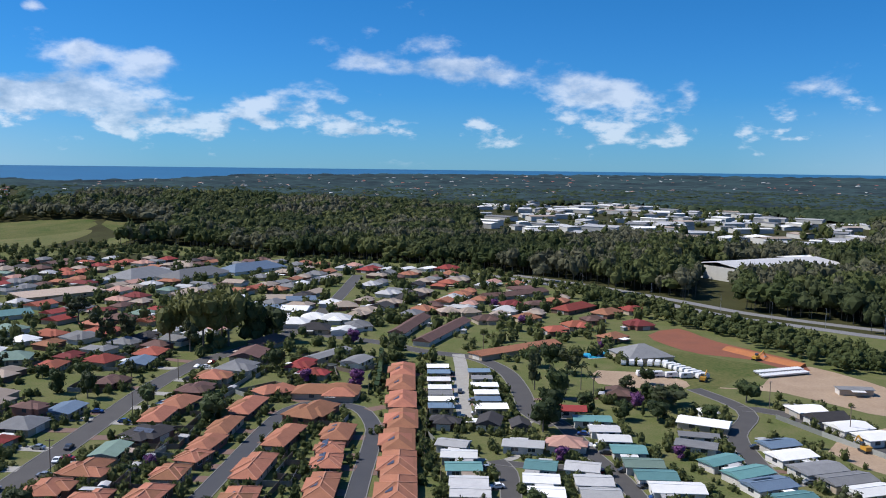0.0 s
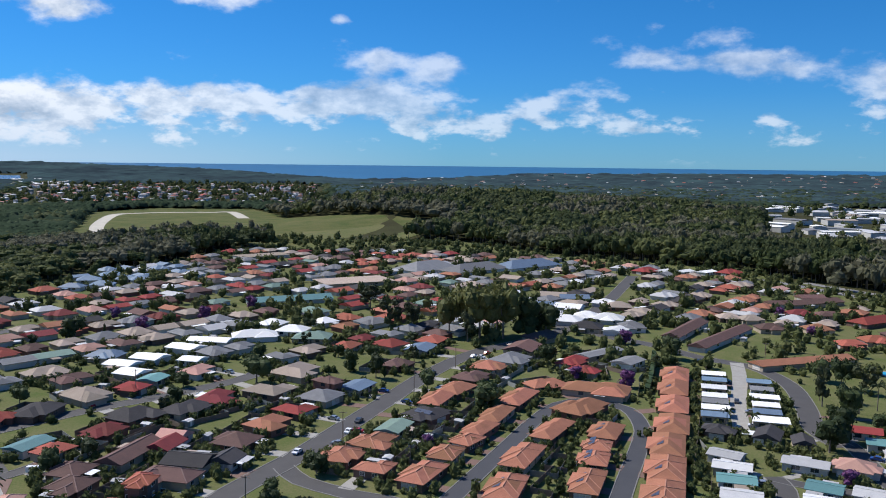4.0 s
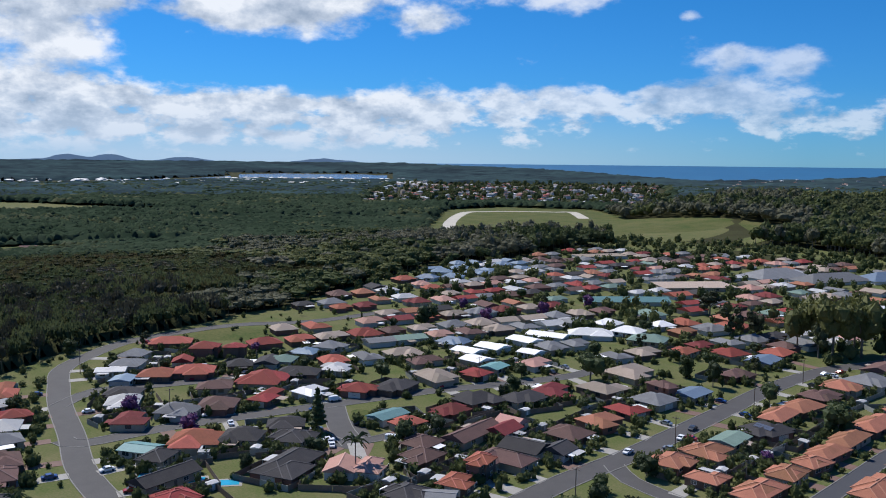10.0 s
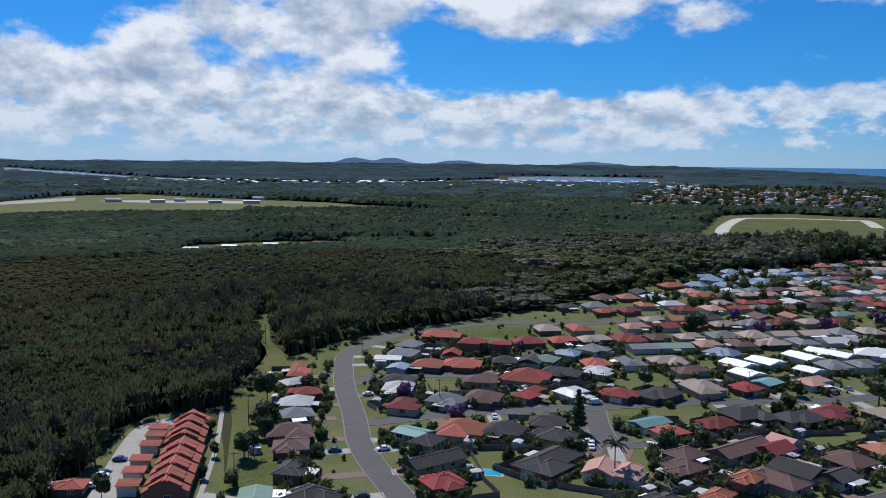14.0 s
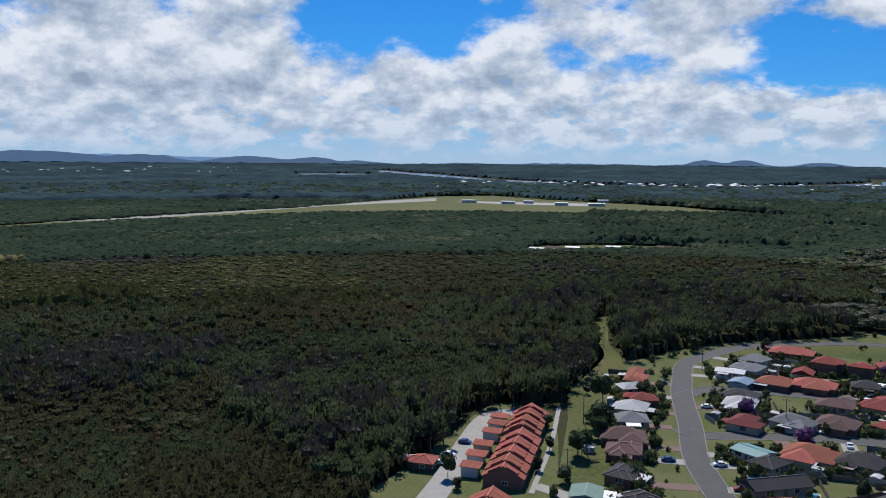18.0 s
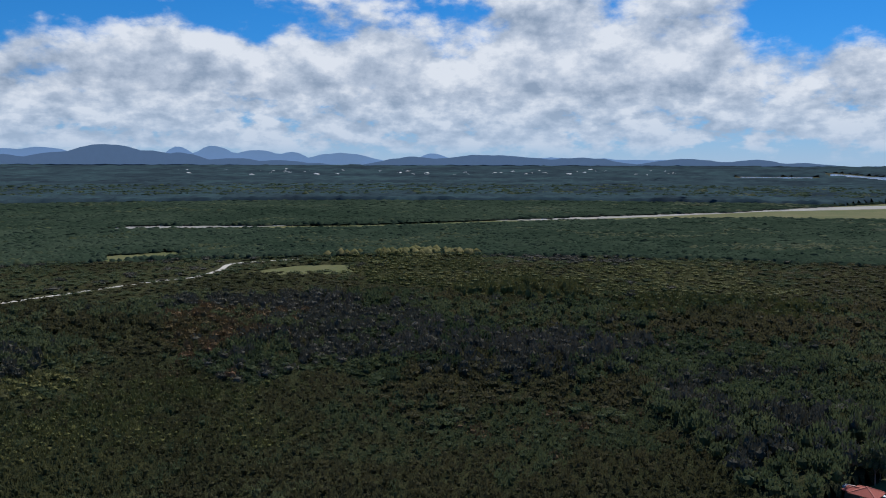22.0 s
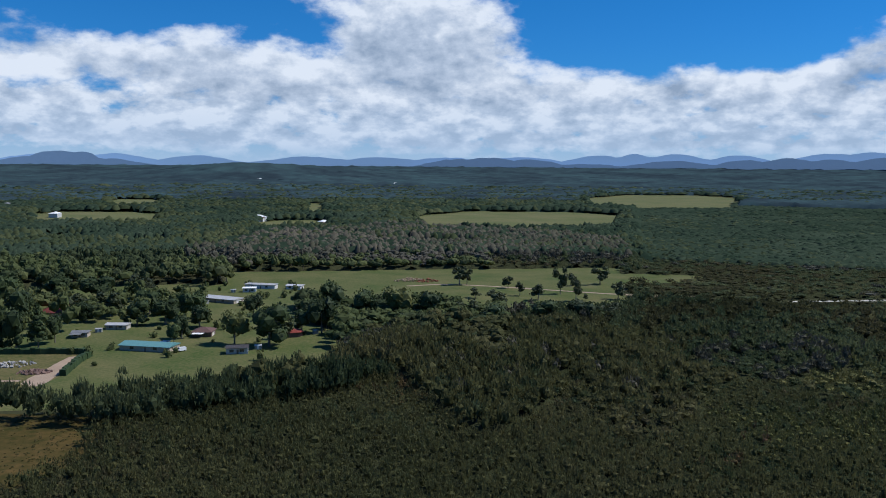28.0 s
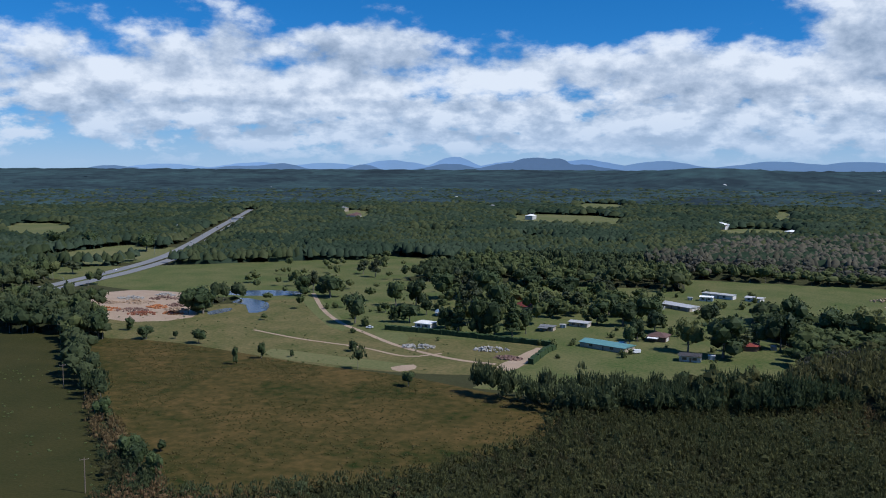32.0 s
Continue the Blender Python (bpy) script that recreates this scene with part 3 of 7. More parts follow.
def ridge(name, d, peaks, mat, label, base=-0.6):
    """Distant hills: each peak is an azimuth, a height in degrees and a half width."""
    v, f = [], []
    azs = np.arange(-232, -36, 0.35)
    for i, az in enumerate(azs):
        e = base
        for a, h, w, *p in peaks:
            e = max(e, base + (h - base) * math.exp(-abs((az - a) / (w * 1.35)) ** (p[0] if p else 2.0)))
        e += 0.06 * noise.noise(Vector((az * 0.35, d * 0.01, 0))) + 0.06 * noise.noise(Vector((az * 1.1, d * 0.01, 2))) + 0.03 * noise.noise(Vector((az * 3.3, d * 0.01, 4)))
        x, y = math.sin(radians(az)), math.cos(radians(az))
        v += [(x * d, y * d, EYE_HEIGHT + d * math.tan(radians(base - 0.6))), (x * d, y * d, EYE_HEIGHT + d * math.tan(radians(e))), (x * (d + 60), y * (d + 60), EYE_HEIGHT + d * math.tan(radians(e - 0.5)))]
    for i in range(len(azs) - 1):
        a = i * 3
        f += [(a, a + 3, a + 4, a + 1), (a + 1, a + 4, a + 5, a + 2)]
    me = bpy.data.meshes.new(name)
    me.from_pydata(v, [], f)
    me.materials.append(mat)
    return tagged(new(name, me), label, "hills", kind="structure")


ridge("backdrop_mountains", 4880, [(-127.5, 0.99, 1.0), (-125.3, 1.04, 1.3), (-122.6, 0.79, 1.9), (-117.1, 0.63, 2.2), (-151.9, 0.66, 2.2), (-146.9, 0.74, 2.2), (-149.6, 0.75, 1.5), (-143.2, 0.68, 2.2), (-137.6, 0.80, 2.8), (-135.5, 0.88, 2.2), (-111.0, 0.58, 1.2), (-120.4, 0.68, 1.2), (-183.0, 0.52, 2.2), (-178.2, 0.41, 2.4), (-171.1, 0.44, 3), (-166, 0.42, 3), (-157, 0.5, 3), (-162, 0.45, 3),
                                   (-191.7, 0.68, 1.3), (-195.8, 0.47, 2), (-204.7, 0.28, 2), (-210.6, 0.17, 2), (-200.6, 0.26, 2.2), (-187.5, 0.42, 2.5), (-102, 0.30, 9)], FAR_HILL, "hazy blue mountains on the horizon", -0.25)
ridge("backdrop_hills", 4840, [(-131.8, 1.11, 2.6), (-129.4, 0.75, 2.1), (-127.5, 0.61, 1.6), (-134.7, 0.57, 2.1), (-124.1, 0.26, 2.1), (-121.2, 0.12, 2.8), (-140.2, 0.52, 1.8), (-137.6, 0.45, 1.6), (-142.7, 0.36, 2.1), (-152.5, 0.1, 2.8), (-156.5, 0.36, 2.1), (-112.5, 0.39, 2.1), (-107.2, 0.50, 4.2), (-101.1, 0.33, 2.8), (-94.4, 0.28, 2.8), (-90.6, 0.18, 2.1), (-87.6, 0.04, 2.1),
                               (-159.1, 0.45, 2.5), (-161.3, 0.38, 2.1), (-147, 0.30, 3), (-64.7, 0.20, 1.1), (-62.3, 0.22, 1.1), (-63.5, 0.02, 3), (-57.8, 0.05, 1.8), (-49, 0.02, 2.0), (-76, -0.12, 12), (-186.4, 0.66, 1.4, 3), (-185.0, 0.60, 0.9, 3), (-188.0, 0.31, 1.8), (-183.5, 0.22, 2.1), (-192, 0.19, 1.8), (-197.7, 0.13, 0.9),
                               (-203.2, 0.21, 1.6), (-205.4, 0.08, 2.1), (-213.6, 0.06, 1.6)], NEAR_HILL, "darker hazy wooded hills below the mountains", -0.35)

# ---- ground cover ----
SUBURB = [(-196, 20), (-232, 62), (-300, 86), (-352, 118), (-378, 165), (-392, 200), (-396, 250), (-410, 320), (-452, 440), (-478, 528), (-466, 625), (-465, 740), (-440, 780), (-515, 905),
          (-460, 985), (-420, 1085), (-355, 1075), (-350, 900), (-300, 925), (-150, 830), (-94, 815), (20, 775), (70, 690), (100, 630), (172, 515), (255, 440), (300, 380), (300, 150), (-60, 130)]
sheet("suburb_lawn", SUBURB, LAWN, "mown green and yellowing grass between the houses", "lawn", 0.02, False)
sheet("racecourse_grass", [(-690, 745), (-890, 1010), (-1020, 1180), (-1010, 1330), (-840, 1400), (-600, 1110), (-440, 800), (-560, 820)], PASTURE, "bright green racecourse infield", "grass", 0.05)
TRACK = [(-725, 850), (-930, 1118), (-935, 1195), (-898, 1240), (-845, 1275), (-805, 1275), (-562, 938), (-600, 860)]
tk = smooth_line(TRACK, 10, True)
tagged(part("racecourse_track", ribbon(tk + [tk[0]], 9, -9, 0.3), TRACK_SAND), "pale sandy racetrack round a green infield", "racetrack", kind="structure")
sheet("park_grass", [(-450, 784), (-575, 975), (-665, 1190), (-443, 1121), (-357, 1085), (-355, 885), (-381, 794)], PASTURE, "open green parkland beside the racecourse", "grass", 0.06)
sheet("airfield_grass", [(-880, -830), (-1040, -532), (-1299, -276), (-1480, 10), (-1503, 221), (-1417, 489), (-1275, 740), (-1360, 800), (-1708, 720), (-1998, 546), (-2246, 457), (-2180, 280), (-1665, -50), (-1390, -300), (-1100, -560), (-960, -840)], STRAW, "yellow-green grass of the airfield", "grass", 0.05)
sheet("runway", [(-869, -901), (-915, -799), (-1049, -647), (-1231, -486), (-1326, -308), (-1477, -173), (-1721, 9), (-1938, 262), (-2087, 283), (-1833, 10), (-1573, -183), (-1401, -324), (-1337, -527), (-1047, -799), (-901, -921)], RUNWAY, "long pale runway strip across the flats", "runway", 0.15, False)
sheet("apron", [(-1890, 300), (-1930, 330), (-1790, 620), (-1690, 560), (-1800, 380)], CONCRETE, "pale concrete apron before the hangars", "apron", 0.18, False)
FIELDS = {
    "paddock": [[(-829, 181), (-896, 241), (-897, 311), (-869, 391), (-820, 382), (-826, 286), (-812, 219)], [(-40, -671), (-119, -712), (-212, -690), (-398, -606), (-376, -570), (-310, -572), (-264, -478), (-219, -484), (-159, -507), (-147, -632)],
                [(78.9, -457), (49, -498), (17, -429), (-56, -412), (-53, -394), (-3.5, -385), (55, -386), (66, -410)], [(575, -656), (439, -714), (302, -800), (158, -827), (203, -652), (218, -557), (347, -553), (470, -600)],
                [(70, -560), (30, -620), (-40, -640), (-20, -575), (20, -545)]],
    "dry_paddock": [[(-391, -1420), (-537, -1547), (-716, -1488), (-764, -1365), (-563, -1044), (-424, -1061), (-317, -1112)],
                    [(-1059, -2077), (-1316, -2305), (-1530, -2236), (-1532, -2043), (-1121, -1529), (-948, -1537), (-831, -1601)],
                    [(147, -2138), (118, -2224), (56, -2201), (22, -2132), (28, -1798), (78, -1796), (123, -1823)],
                    [(240, -1598), (193, -1687), (83, -1651), (22, -1568), (32, -1278), (116, -1286), (193, -1322)],
                    [(-262, -1795), (-297, -1944), (-313, -1918), (-304, -1809), (-234, -1426), (-217, -1415), (-208, -1445)],
                    [(587, -1629), (604, -1730), (571, -1724), (534, -1659), (445, -1362), (464, -1345), (491, -1359)],
                    [(940, -1106), (972, -1186), (914, -1189), (848, -1144), (699, -928), (732, -910), (778, -915)],
                    [(-109, -1323), (-145, -1361), (-202, -1359), (-230, -1334), (-191, -1155), (-141, -1148), (-98, -1155)],
                    [(-700, -560), (-640, -600), (-600, -560), (-660, -520)], [(-60, -900), (0, -930), (20, -890), (-40, -870)], [(240, -1150), (310, -1200), (330, -1150), (260, -1110)], [(10, -1000), (70, -1030), (80, -980), (20, -960)], [(90, -1090), (150, -1130), (190, -1080), (120, -1050)], [(-330, -900), (-250, -960), (-200, -930), (-260, -880)], [(-579, -400), (-642, -388), (-663, -351), (-614, -322)], 
                    [(620, -700), (590, -880), (480, -830), (500, -700)], [(-470, 880), (-520, 1000), (-430, 1040), (-420, 900)]],
    "rough_slope": [[(291, -514), (233, -553), (183, -456), (118, -438), (63, -437), (80, -366), (181, -366), (290, -395), (360, -470)]],
}
sheet("paddock", [(-24, -728), (-203, -700), (-364, -670), (-254, -474), (-183, -478), (-153, -496), (-147, -522), (-77, -532), (-64, -543), (-24, -543)], PASTURE, "long green paddock with scattered gum trees", "field", 0.043, False)
sheet("paddock", [(83, -340), (62, -444), (-61, -443), (-50, -360), (4, -345), (41, -335)], PASTURE, "rough green paddock before the sheds", "field", 0.040, False)
sheet("paddock", [(237, -445), (339, -661), (261, -846), (145, -813), (210, -662), (96, -663), (-2, -664), (-17, -554), (-64, -459)], PASTURE, "pale green flats beyond the farm", "field", 0.038, False)
for kind_name, outlines in FIELDS.items():
    for o in outlines:
        sheet(kind_name, o, {"paddock": PASTURE, "dry_paddock": STRAW, "rough_slope": SLOPE}[kind_name], {"paddock": "open green paddock among trees", "dry_paddock": "pale dry paddock among dark bush", "rough_slope": "rough grassy slope with bare patches"}[kind_name], "field", 0.054 if kind_name == "rough_slope" else 0.048)
FARM = [(229, -541), (178, -440), (117, -431), (63, -433), (67, -392), (48, -388), (-12, -392), (-56, -394), (-62, -438), (-52, -513), (-72, -628), (-48, -668), (11, -640), (69, -640), (110, -600), (186, -592)]
sheet("farm_lawn", FARM, PASTURE, "mown grass round the farmhouses and sheds", "lawn", 0.045)
SWAMP = [(302, -389), (256, -396), (165, -365), (121, -355), (79, -336), (43, -319), (49, -271), (86, -230), (130, -206), (145, -203), (202, -264), (250, -318)]
sheet("sedge_swamp", SWAMP, SEDGE, "brown-green sedge swamp ringed by trees", "swamp", 0.06)
SWAMP_B = [(420, -395), (322, -398), (166, -205), (150, -120), (260, -150), (430, -250)]
sheet("wet_meadow", SWAMP_B, SEDGE_DARK, "dark wet meadow beyond a line of trees", "swamp", 0.05)
STRIP = [(-372, 124), (-309, 88), (-246, 70), (-205, 52), (-196, 62), (-244, 82), (-300, 98), (-352, 128), (-400, 136), (-470, 162), (-474, 156), (-420, 134)]
sheet("power_easement", STRIP, PASTURE, "mown strip of grass under the power line", "grass", 0.05)
YARD = [(-214, 2), (-252, 26), (-300, 56), (-285, 74), (-200, 50), (-160, 20), (-175, 0)]
sheet("unit_lawn", YARD, LAWN, "lawn round the brick units", "lawn", 0.035)
sheet("park_lawn", [(-406, 243), (-356, 269), (-339, 256), (-366, 225), (-377, 239)], PASTURE, "small green park between road and houses", "grass", 0.052)
sheet("scrub_verge", [(-372, 150), (-392, 185), (-392, 228), (-410, 300), (-398, 300), (-378, 228), (-372, 185)], STRAW, "yellow scrubby verge between road and forest", "grass", 0.045)
sheet("red_earthworks", [(112, 458), (134, 479), (145, 443), (170, 396), (160, 374), (148, 401), (127, 412), (116, 432)], RED_EARTH, "freshly cut bare red earth", "earth", 0.07)
sheet("sports_field", [(110, 423), (139, 397), (160, 381), (130, 364), (105, 340), (106, 395)], PASTURE, "mown green field beside the earthworks", "grass", 0.065)
sheet("dirt_lot", [(100, 352), (128, 345), (150, 376), (170, 388), (188, 345), (190, 300), (160, 312), (140, 340)], SAND, "pale bare dirt of a building site", "earth", 0.06)
sheet("dirt_lot", [(70, 376), (100, 366), (104, 350), (92, 344), (66, 352)], SAND, "pale dirt yard behind the caravans", "earth", 0.07)
sheet("dirt_strip", [(125, 268), (170, 300), (190, 290), (170, 240), (150, 230)], SAND, "bare orange-brown strip along the fence", "earth", 0.06)
sheet("brickyard", [(392, -527), (384, -561), (333, -556), (304, -510), (282, -467), (307, -445), (348, -463)], SAND, "bare yard with brick and rubble heaps", "yard", 0.07)
for o in ([(295, -543), (282, -546), (260, -531), (248, -501), (255, -490), (271, -519), (287, -527)], [(312, -573), (274, -588), (251, -576), (270, -560), (304, -557)], [(282, -488), (276, -505), (270, -495), (275, -477)]):
    sheet("pond", o, SHALLOW, "still pond reflecting the sky", "pond", 0.09)

# ---- streets ----
road("street", [(-124, 120), (-124, 180), (-123, 200), (-120.5, 225), (-119.5, 252), (-118.4, 287), (-117, 338), (-110, 382), (-95, 415), (-80, 460), (-72, 560), (-70, 700)], 8.5)
road("street", [(-120, 214), (-110, 206), (-93, 201.5), (-75, 199), (-50, 180)], 6.0)
road("street", [(-262, 114), (-254, 117), (-249, 144), (-240, 170), (-229, 200), (-221, 222), (-212, 244), (-200, 266), (-187, 297), (-186, 312)], 7.0)
road("street", [(-227, 198), (-214, 188), (-202, 180), (-190, 174)], 8.0)
road("street", [(-200, 178), (-192, 178), (-189, 184), (-188, 192)], 5.0)
sheet("court_paving", [(-213, 188), (-206, 191), (-193, 184), (-184, 173), (-193, 169), (-207, 177)], ASPHALT, "grey asphalt turning circle of the court", "road", 0.095)
sheet("verge_lawn", [(-218, 198), (-215, 203), (-205, 201), (-198, 194), (-203, 190)], PASTURE, "green lawn at the corner of the court", "grass", 0.075)
road("street", [(-160, 94), (-191, 97), (-230, 105), (-264, 118), (-300, 131), (-325, 142), (-352, 156), (-370, 178), (-384, 205), (-385, 241), (-380, 268), (-360, 300), (-350, 360)], 8.0)
road("street", [(-300, 130), (-310, 150), (-300, 170), (-285, 200)], 6.5)
road("lane", [(-68, 180), (-66, 210), (-62.5, 254), (-60, 285), (-56, 308), (-45.6, 318), (-31, 311), (-24, 292), (-22.5, 275), (-23, 233), (-23, 200)], 5.5, NEW_ASPHALT, label="dark new asphalt lane between the terracotta units")
road("street", [(-140, 480), (-80, 460), (-55, 443), (-31, 430), (-8, 410), (15, 398), (28, 372), (32, 340), (33, 308), (40, 292)], 7.5)
road("street", [(33, 306), (42, 296), (48, 262), (53, 240), (55, 215), (54, 180)], 5.5)
road("street", [(17, 256), (20, 246), (19.5, 226), (19, 190)], 5.5)
road("street", [(17.5, 254), (28, 251), (40, 250)], 4.5)
road("street", [(104, 345), (113, 322), (113, 306), (101, 284), (98, 262), (97, 235), (96, 200)], 6.5)
road("street", [(113, 316), (127, 310), (144, 270), (160, 240), (175, 210)], 6.5)
road("concrete_drive", [(8, 405), (9, 372), (8, 330), (9, 300)], 6.0, CONCRETE, False, "pale concrete drive between the new cabins")
road("parkway", [(30, 720), (92, 645), (140, 585), (174, 524), (210, 488), (243, 457), (300, 420)], 9.0, HIGHWAY, True, "distributor road beside the tree belt")
road("parkway", [(60, 712), (112, 655), (160, 585), (192, 534), (226, 500), (262, 472), (320, 440)], 8.5, HIGHWAY, True, "pale second carriageway beside the tree belt")
road("highway", [(438, -394), (449, -493), (453, -533), (458, -592), (463, -663), (483, -774), (533, -926), (621, -1166), (737, -1489), (807, -1683)], 10.5, HIGHWAY, True, "pale dual carriageway cut through bush", 0.3)
road("highway", [(422, -395), (433, -495), (437, -534), (442, -594), (447, -666), (468, -778), (518, -931), (606, -1172), (722, -1494), (792, -1688)], 10.5, HIGHWAY, True, "pale dual carriageway cut through bush", 0.3)
road("farm_road", [(650, -690), (617, -707), (590, -800), (587, -882)], 7, CONCRETE, False, "pale farm road")
road("bush_track", [(-380, -470), (-508, -443), (-550, -428), (-594, -435), (-640, -450), (-691, -415)], 5, TRACK_SAND, False, "pale sandy track through the bush")
road("farm_track", [(-150, -610), (-193, -604), (-285, -529), (-330, -505)], 3.5, SAND, False, "worn track across the paddock")
road("farm_track", [(245, -578), (213, -512), (187, -471), (164, -445), (135, -414), (103, -392), (80, -385)], 3.0, SAND, False, "worn dirt track across the grassy slope")
road("farm_track", [(228, -438), (192, -420), (154, -407), (126, -392), (110, -402)], 2.0, SAND, False, "faint dirt path on the grassy slope")
for o in ([(127, -368), (118, -376), (115, -368), (121, -361)], [(79, -380), (74, -398), (65, -427), (58, -423), (66, -392), (71, -374)]):
    sheet("bare_patch", o, SAND, "bare earth worn into the slope", "earth", 0.075)
for o in ([(197, -393), (157, -384), (122, -376), (118, -362), (164, -369), (190, -376)], [(158, -445), (141, -448), (134, -423), (145, -420)], [(245, -554), (231, -554), (179, -460), (189, -457)]):
    sheet("dry_grass", o, STRAW, "dry yellow grass on the slope", "grass", 0.070)
road("unit_court", [(-190, 10), (-230, 28), (-256, 38), (-284, 51), (-288, 62)], 8, CONCRETE, False, "pale concrete forecourt of the brick units")
road("path", [(-292, 79), (-250, 64), (-212, 48)], 1.6, CONCRETE, False, "narrow concrete path beside the units", 0.09)

# ---- houses ----
def roof_parts(kit, caps, x0, x1, y0, y1, z, slope, gable=False, over=0.55):
    """A pitched roof over a rectangle, ridge along its longer side, with its ridge and hip caps."""
    x0, x1, y0, y1 = x0 - over, x1 + over, y0 - over, y1 + over
    lx, ly = x1 - x0, y1 - y0
    along = lx >= ly
    half = min(lx, ly) / 2
    h = half * slope
    inset = 0.0 if gable else half * 0.96
    if along:
        m = (y0 + y1) / 2
        a, b = (x0 + inset, m, z + h), (x1 - inset, m, z + h)
        c00, c10, c11, c01 = (x0, y0, z), (x1, y0, z), (x1, y1, z), (x0, y1, z)
        sides = [(c00, c10, b, a), (c11, c01, a, b), (c10, c11, b), (c01, c00, a)]
        ends = [(c00, a), (c01, a), (c10, b), (c11, b)]
    else:
        m = (x0 + x1) / 2
        a, b = (m, y0 + inset, z + h), (m, y1 - inset, z + h)
        c00, c10, c11, c01 = (x0, y0, z), (x1, y0, z), (x1, y1, z), (x0, y1, z)
        sides = [(c10, c11, b, a), (c01, c00, a, b), (c00, c10, a), (c11, c01, b)]
        ends = [(c00, a), (c10, a), (c01, b), (c11, b)]
    for s in sides:
        kit.face(*s)
    kit.face(c01, c11, c10, c00)
    for p, q in ((c00, c10), (c10, c11), (c11, c01), (c01, c00)):   # fascia
        kit.face((p[0], p[1], z - 0.18), (q[0], q[1], z - 0.18), q, p)
    if caps is not None:
        if (Vector(a) - Vector(b)).length > 0.3:
            caps.append(Kit().bar(a, b, 0.34, 0.09))
        if not gable:
            for p, q in ends:
                caps.append(Kit().bar(p, q, 0.30, 0.08))
    return h


def far_window(w, h):
    k = Kit().box(-w / 2, -0.05, 0, w / 2, 0.01, h)
    return (k.mesh("window", GLASS),)


FAR_WINDOW = far_window(2.0, 1.3)


def windows_of(house, x0, x1, y0, y1, z0, rng, far=False, rows=1):
    glass_key = ("pane",)
    for r in range(rows):
        zb = z0 + 0.95 + 2.7 * r
        spots = [(x0 + (x1 - x0) * t, y0, 0) for t in (0.25, 0.72)] + [(x0 + (x1 - x0) * t, y1, 180) for t in (0.28, 0.7)]
        if house.matrix_basis.translation.length > 330:
            spots = spots[:2]
        elif not far:
            spots += [(x1, y0 + (y1 - y0) * 0.55, 90), (x0, y0 + (y1 - y0) * 0.45, -90)]
        for x, y, turn in spots:
            w = WINDOW_FRAME if rng.random() < 0.6 else WINDOW_WIDE
            if house.matrix_basis.translation.length > 270:
                part("window", FAR_WINDOW[0], None, house, "", pose(x, y, zb, 0, 0, turn))
                continue
            f = part("window", w[0], None, house, "white framed window", pose(x, y, zb, 0, 0, turn))
            part("pane", w[1], None, f, "dark reflecting glass")


def window_mesh(w, h):
    """A frame with a centre bar, as one connected form, and its glass."""
    k, g = Kit(), Kit()
    xs, zs = (-w / 2, -w / 2 + 0.09, -0.03, 0.03, w / 2 - 0.09, w / 2), (0, 0.09, h - 0.09, h)
    for y in (-0.07, 0.01):
        k.v += [(x, y, z) for z in zs for x in xs]
    for o, flip in ((0, False), (24, True)):
        for r in range(3):
            for c in range(5):
                if r == 1 and c in (1, 3):
                    continue
                a = o + r * 6 + c
                q = (a, a + 1, a + 7, a + 6)
                k.f.append(q[::-1] if flip else q)
    ring = [0, 1, 2, 3, 4, 5, 11, 17, 23, 22, 21, 20, 19, 18, 12, 6]
    for a, b in zip(ring, ring[1:] + ring[:1]):
        k.f.append((a, a + 24, b + 24, b))
    g.box(-w / 2 + 0.07, -0.035, 0.07, w / 2 - 0.07, 0.005, h - 0.07)
    return k.mesh("window", WHITE), g.mesh("pane", GLASS)


WINDOW_FRAME, WINDOW_WIDE = window_mesh(1.7, 1.25), window_mesh(2.5, 1.4)


def panel_door(w, h, strips):
    k = Kit()
    prof = []
    for i in range(strips):
        a, b = i * h / strips, (i + 1) * h / strips
        prof += [(-0.02, a), (-0.06, a + 0.03), (-0.06, b - 0.03), (-0.02, b)]
    prof += [(0.02, h), (0.02, 0)]
    k.solid([(-w / 2, y, z) for y, z in prof], [(w / 2, y, z) for y, z in prof])
    return k


GARAGE_DOOR = panel_door(4.8, 2.2, 4).mesh("garage_door", DOOR)
FRONT_DOOR = panel_door(0.95, 2.05, 3).mesh("front_door", PALING)
SOLAR_PANEL = Kit().box(-0.82, -0.5, 0, 0.82, 0.5, 0.05).mesh("solar_panel", SOLAR)
TYPE_WORDS = {"h": "hipped", "l": "L-shaped hipped", "g": "gabled", "d": "broad hipped", "2": "two-storey hipped", "f": "low flat-roofed", "s": "gabled"}
rng_house = random.Random(7)
PLACED, FOOT, NEAR_HOUSES = [], [], []
FAR_KIT = Kit()


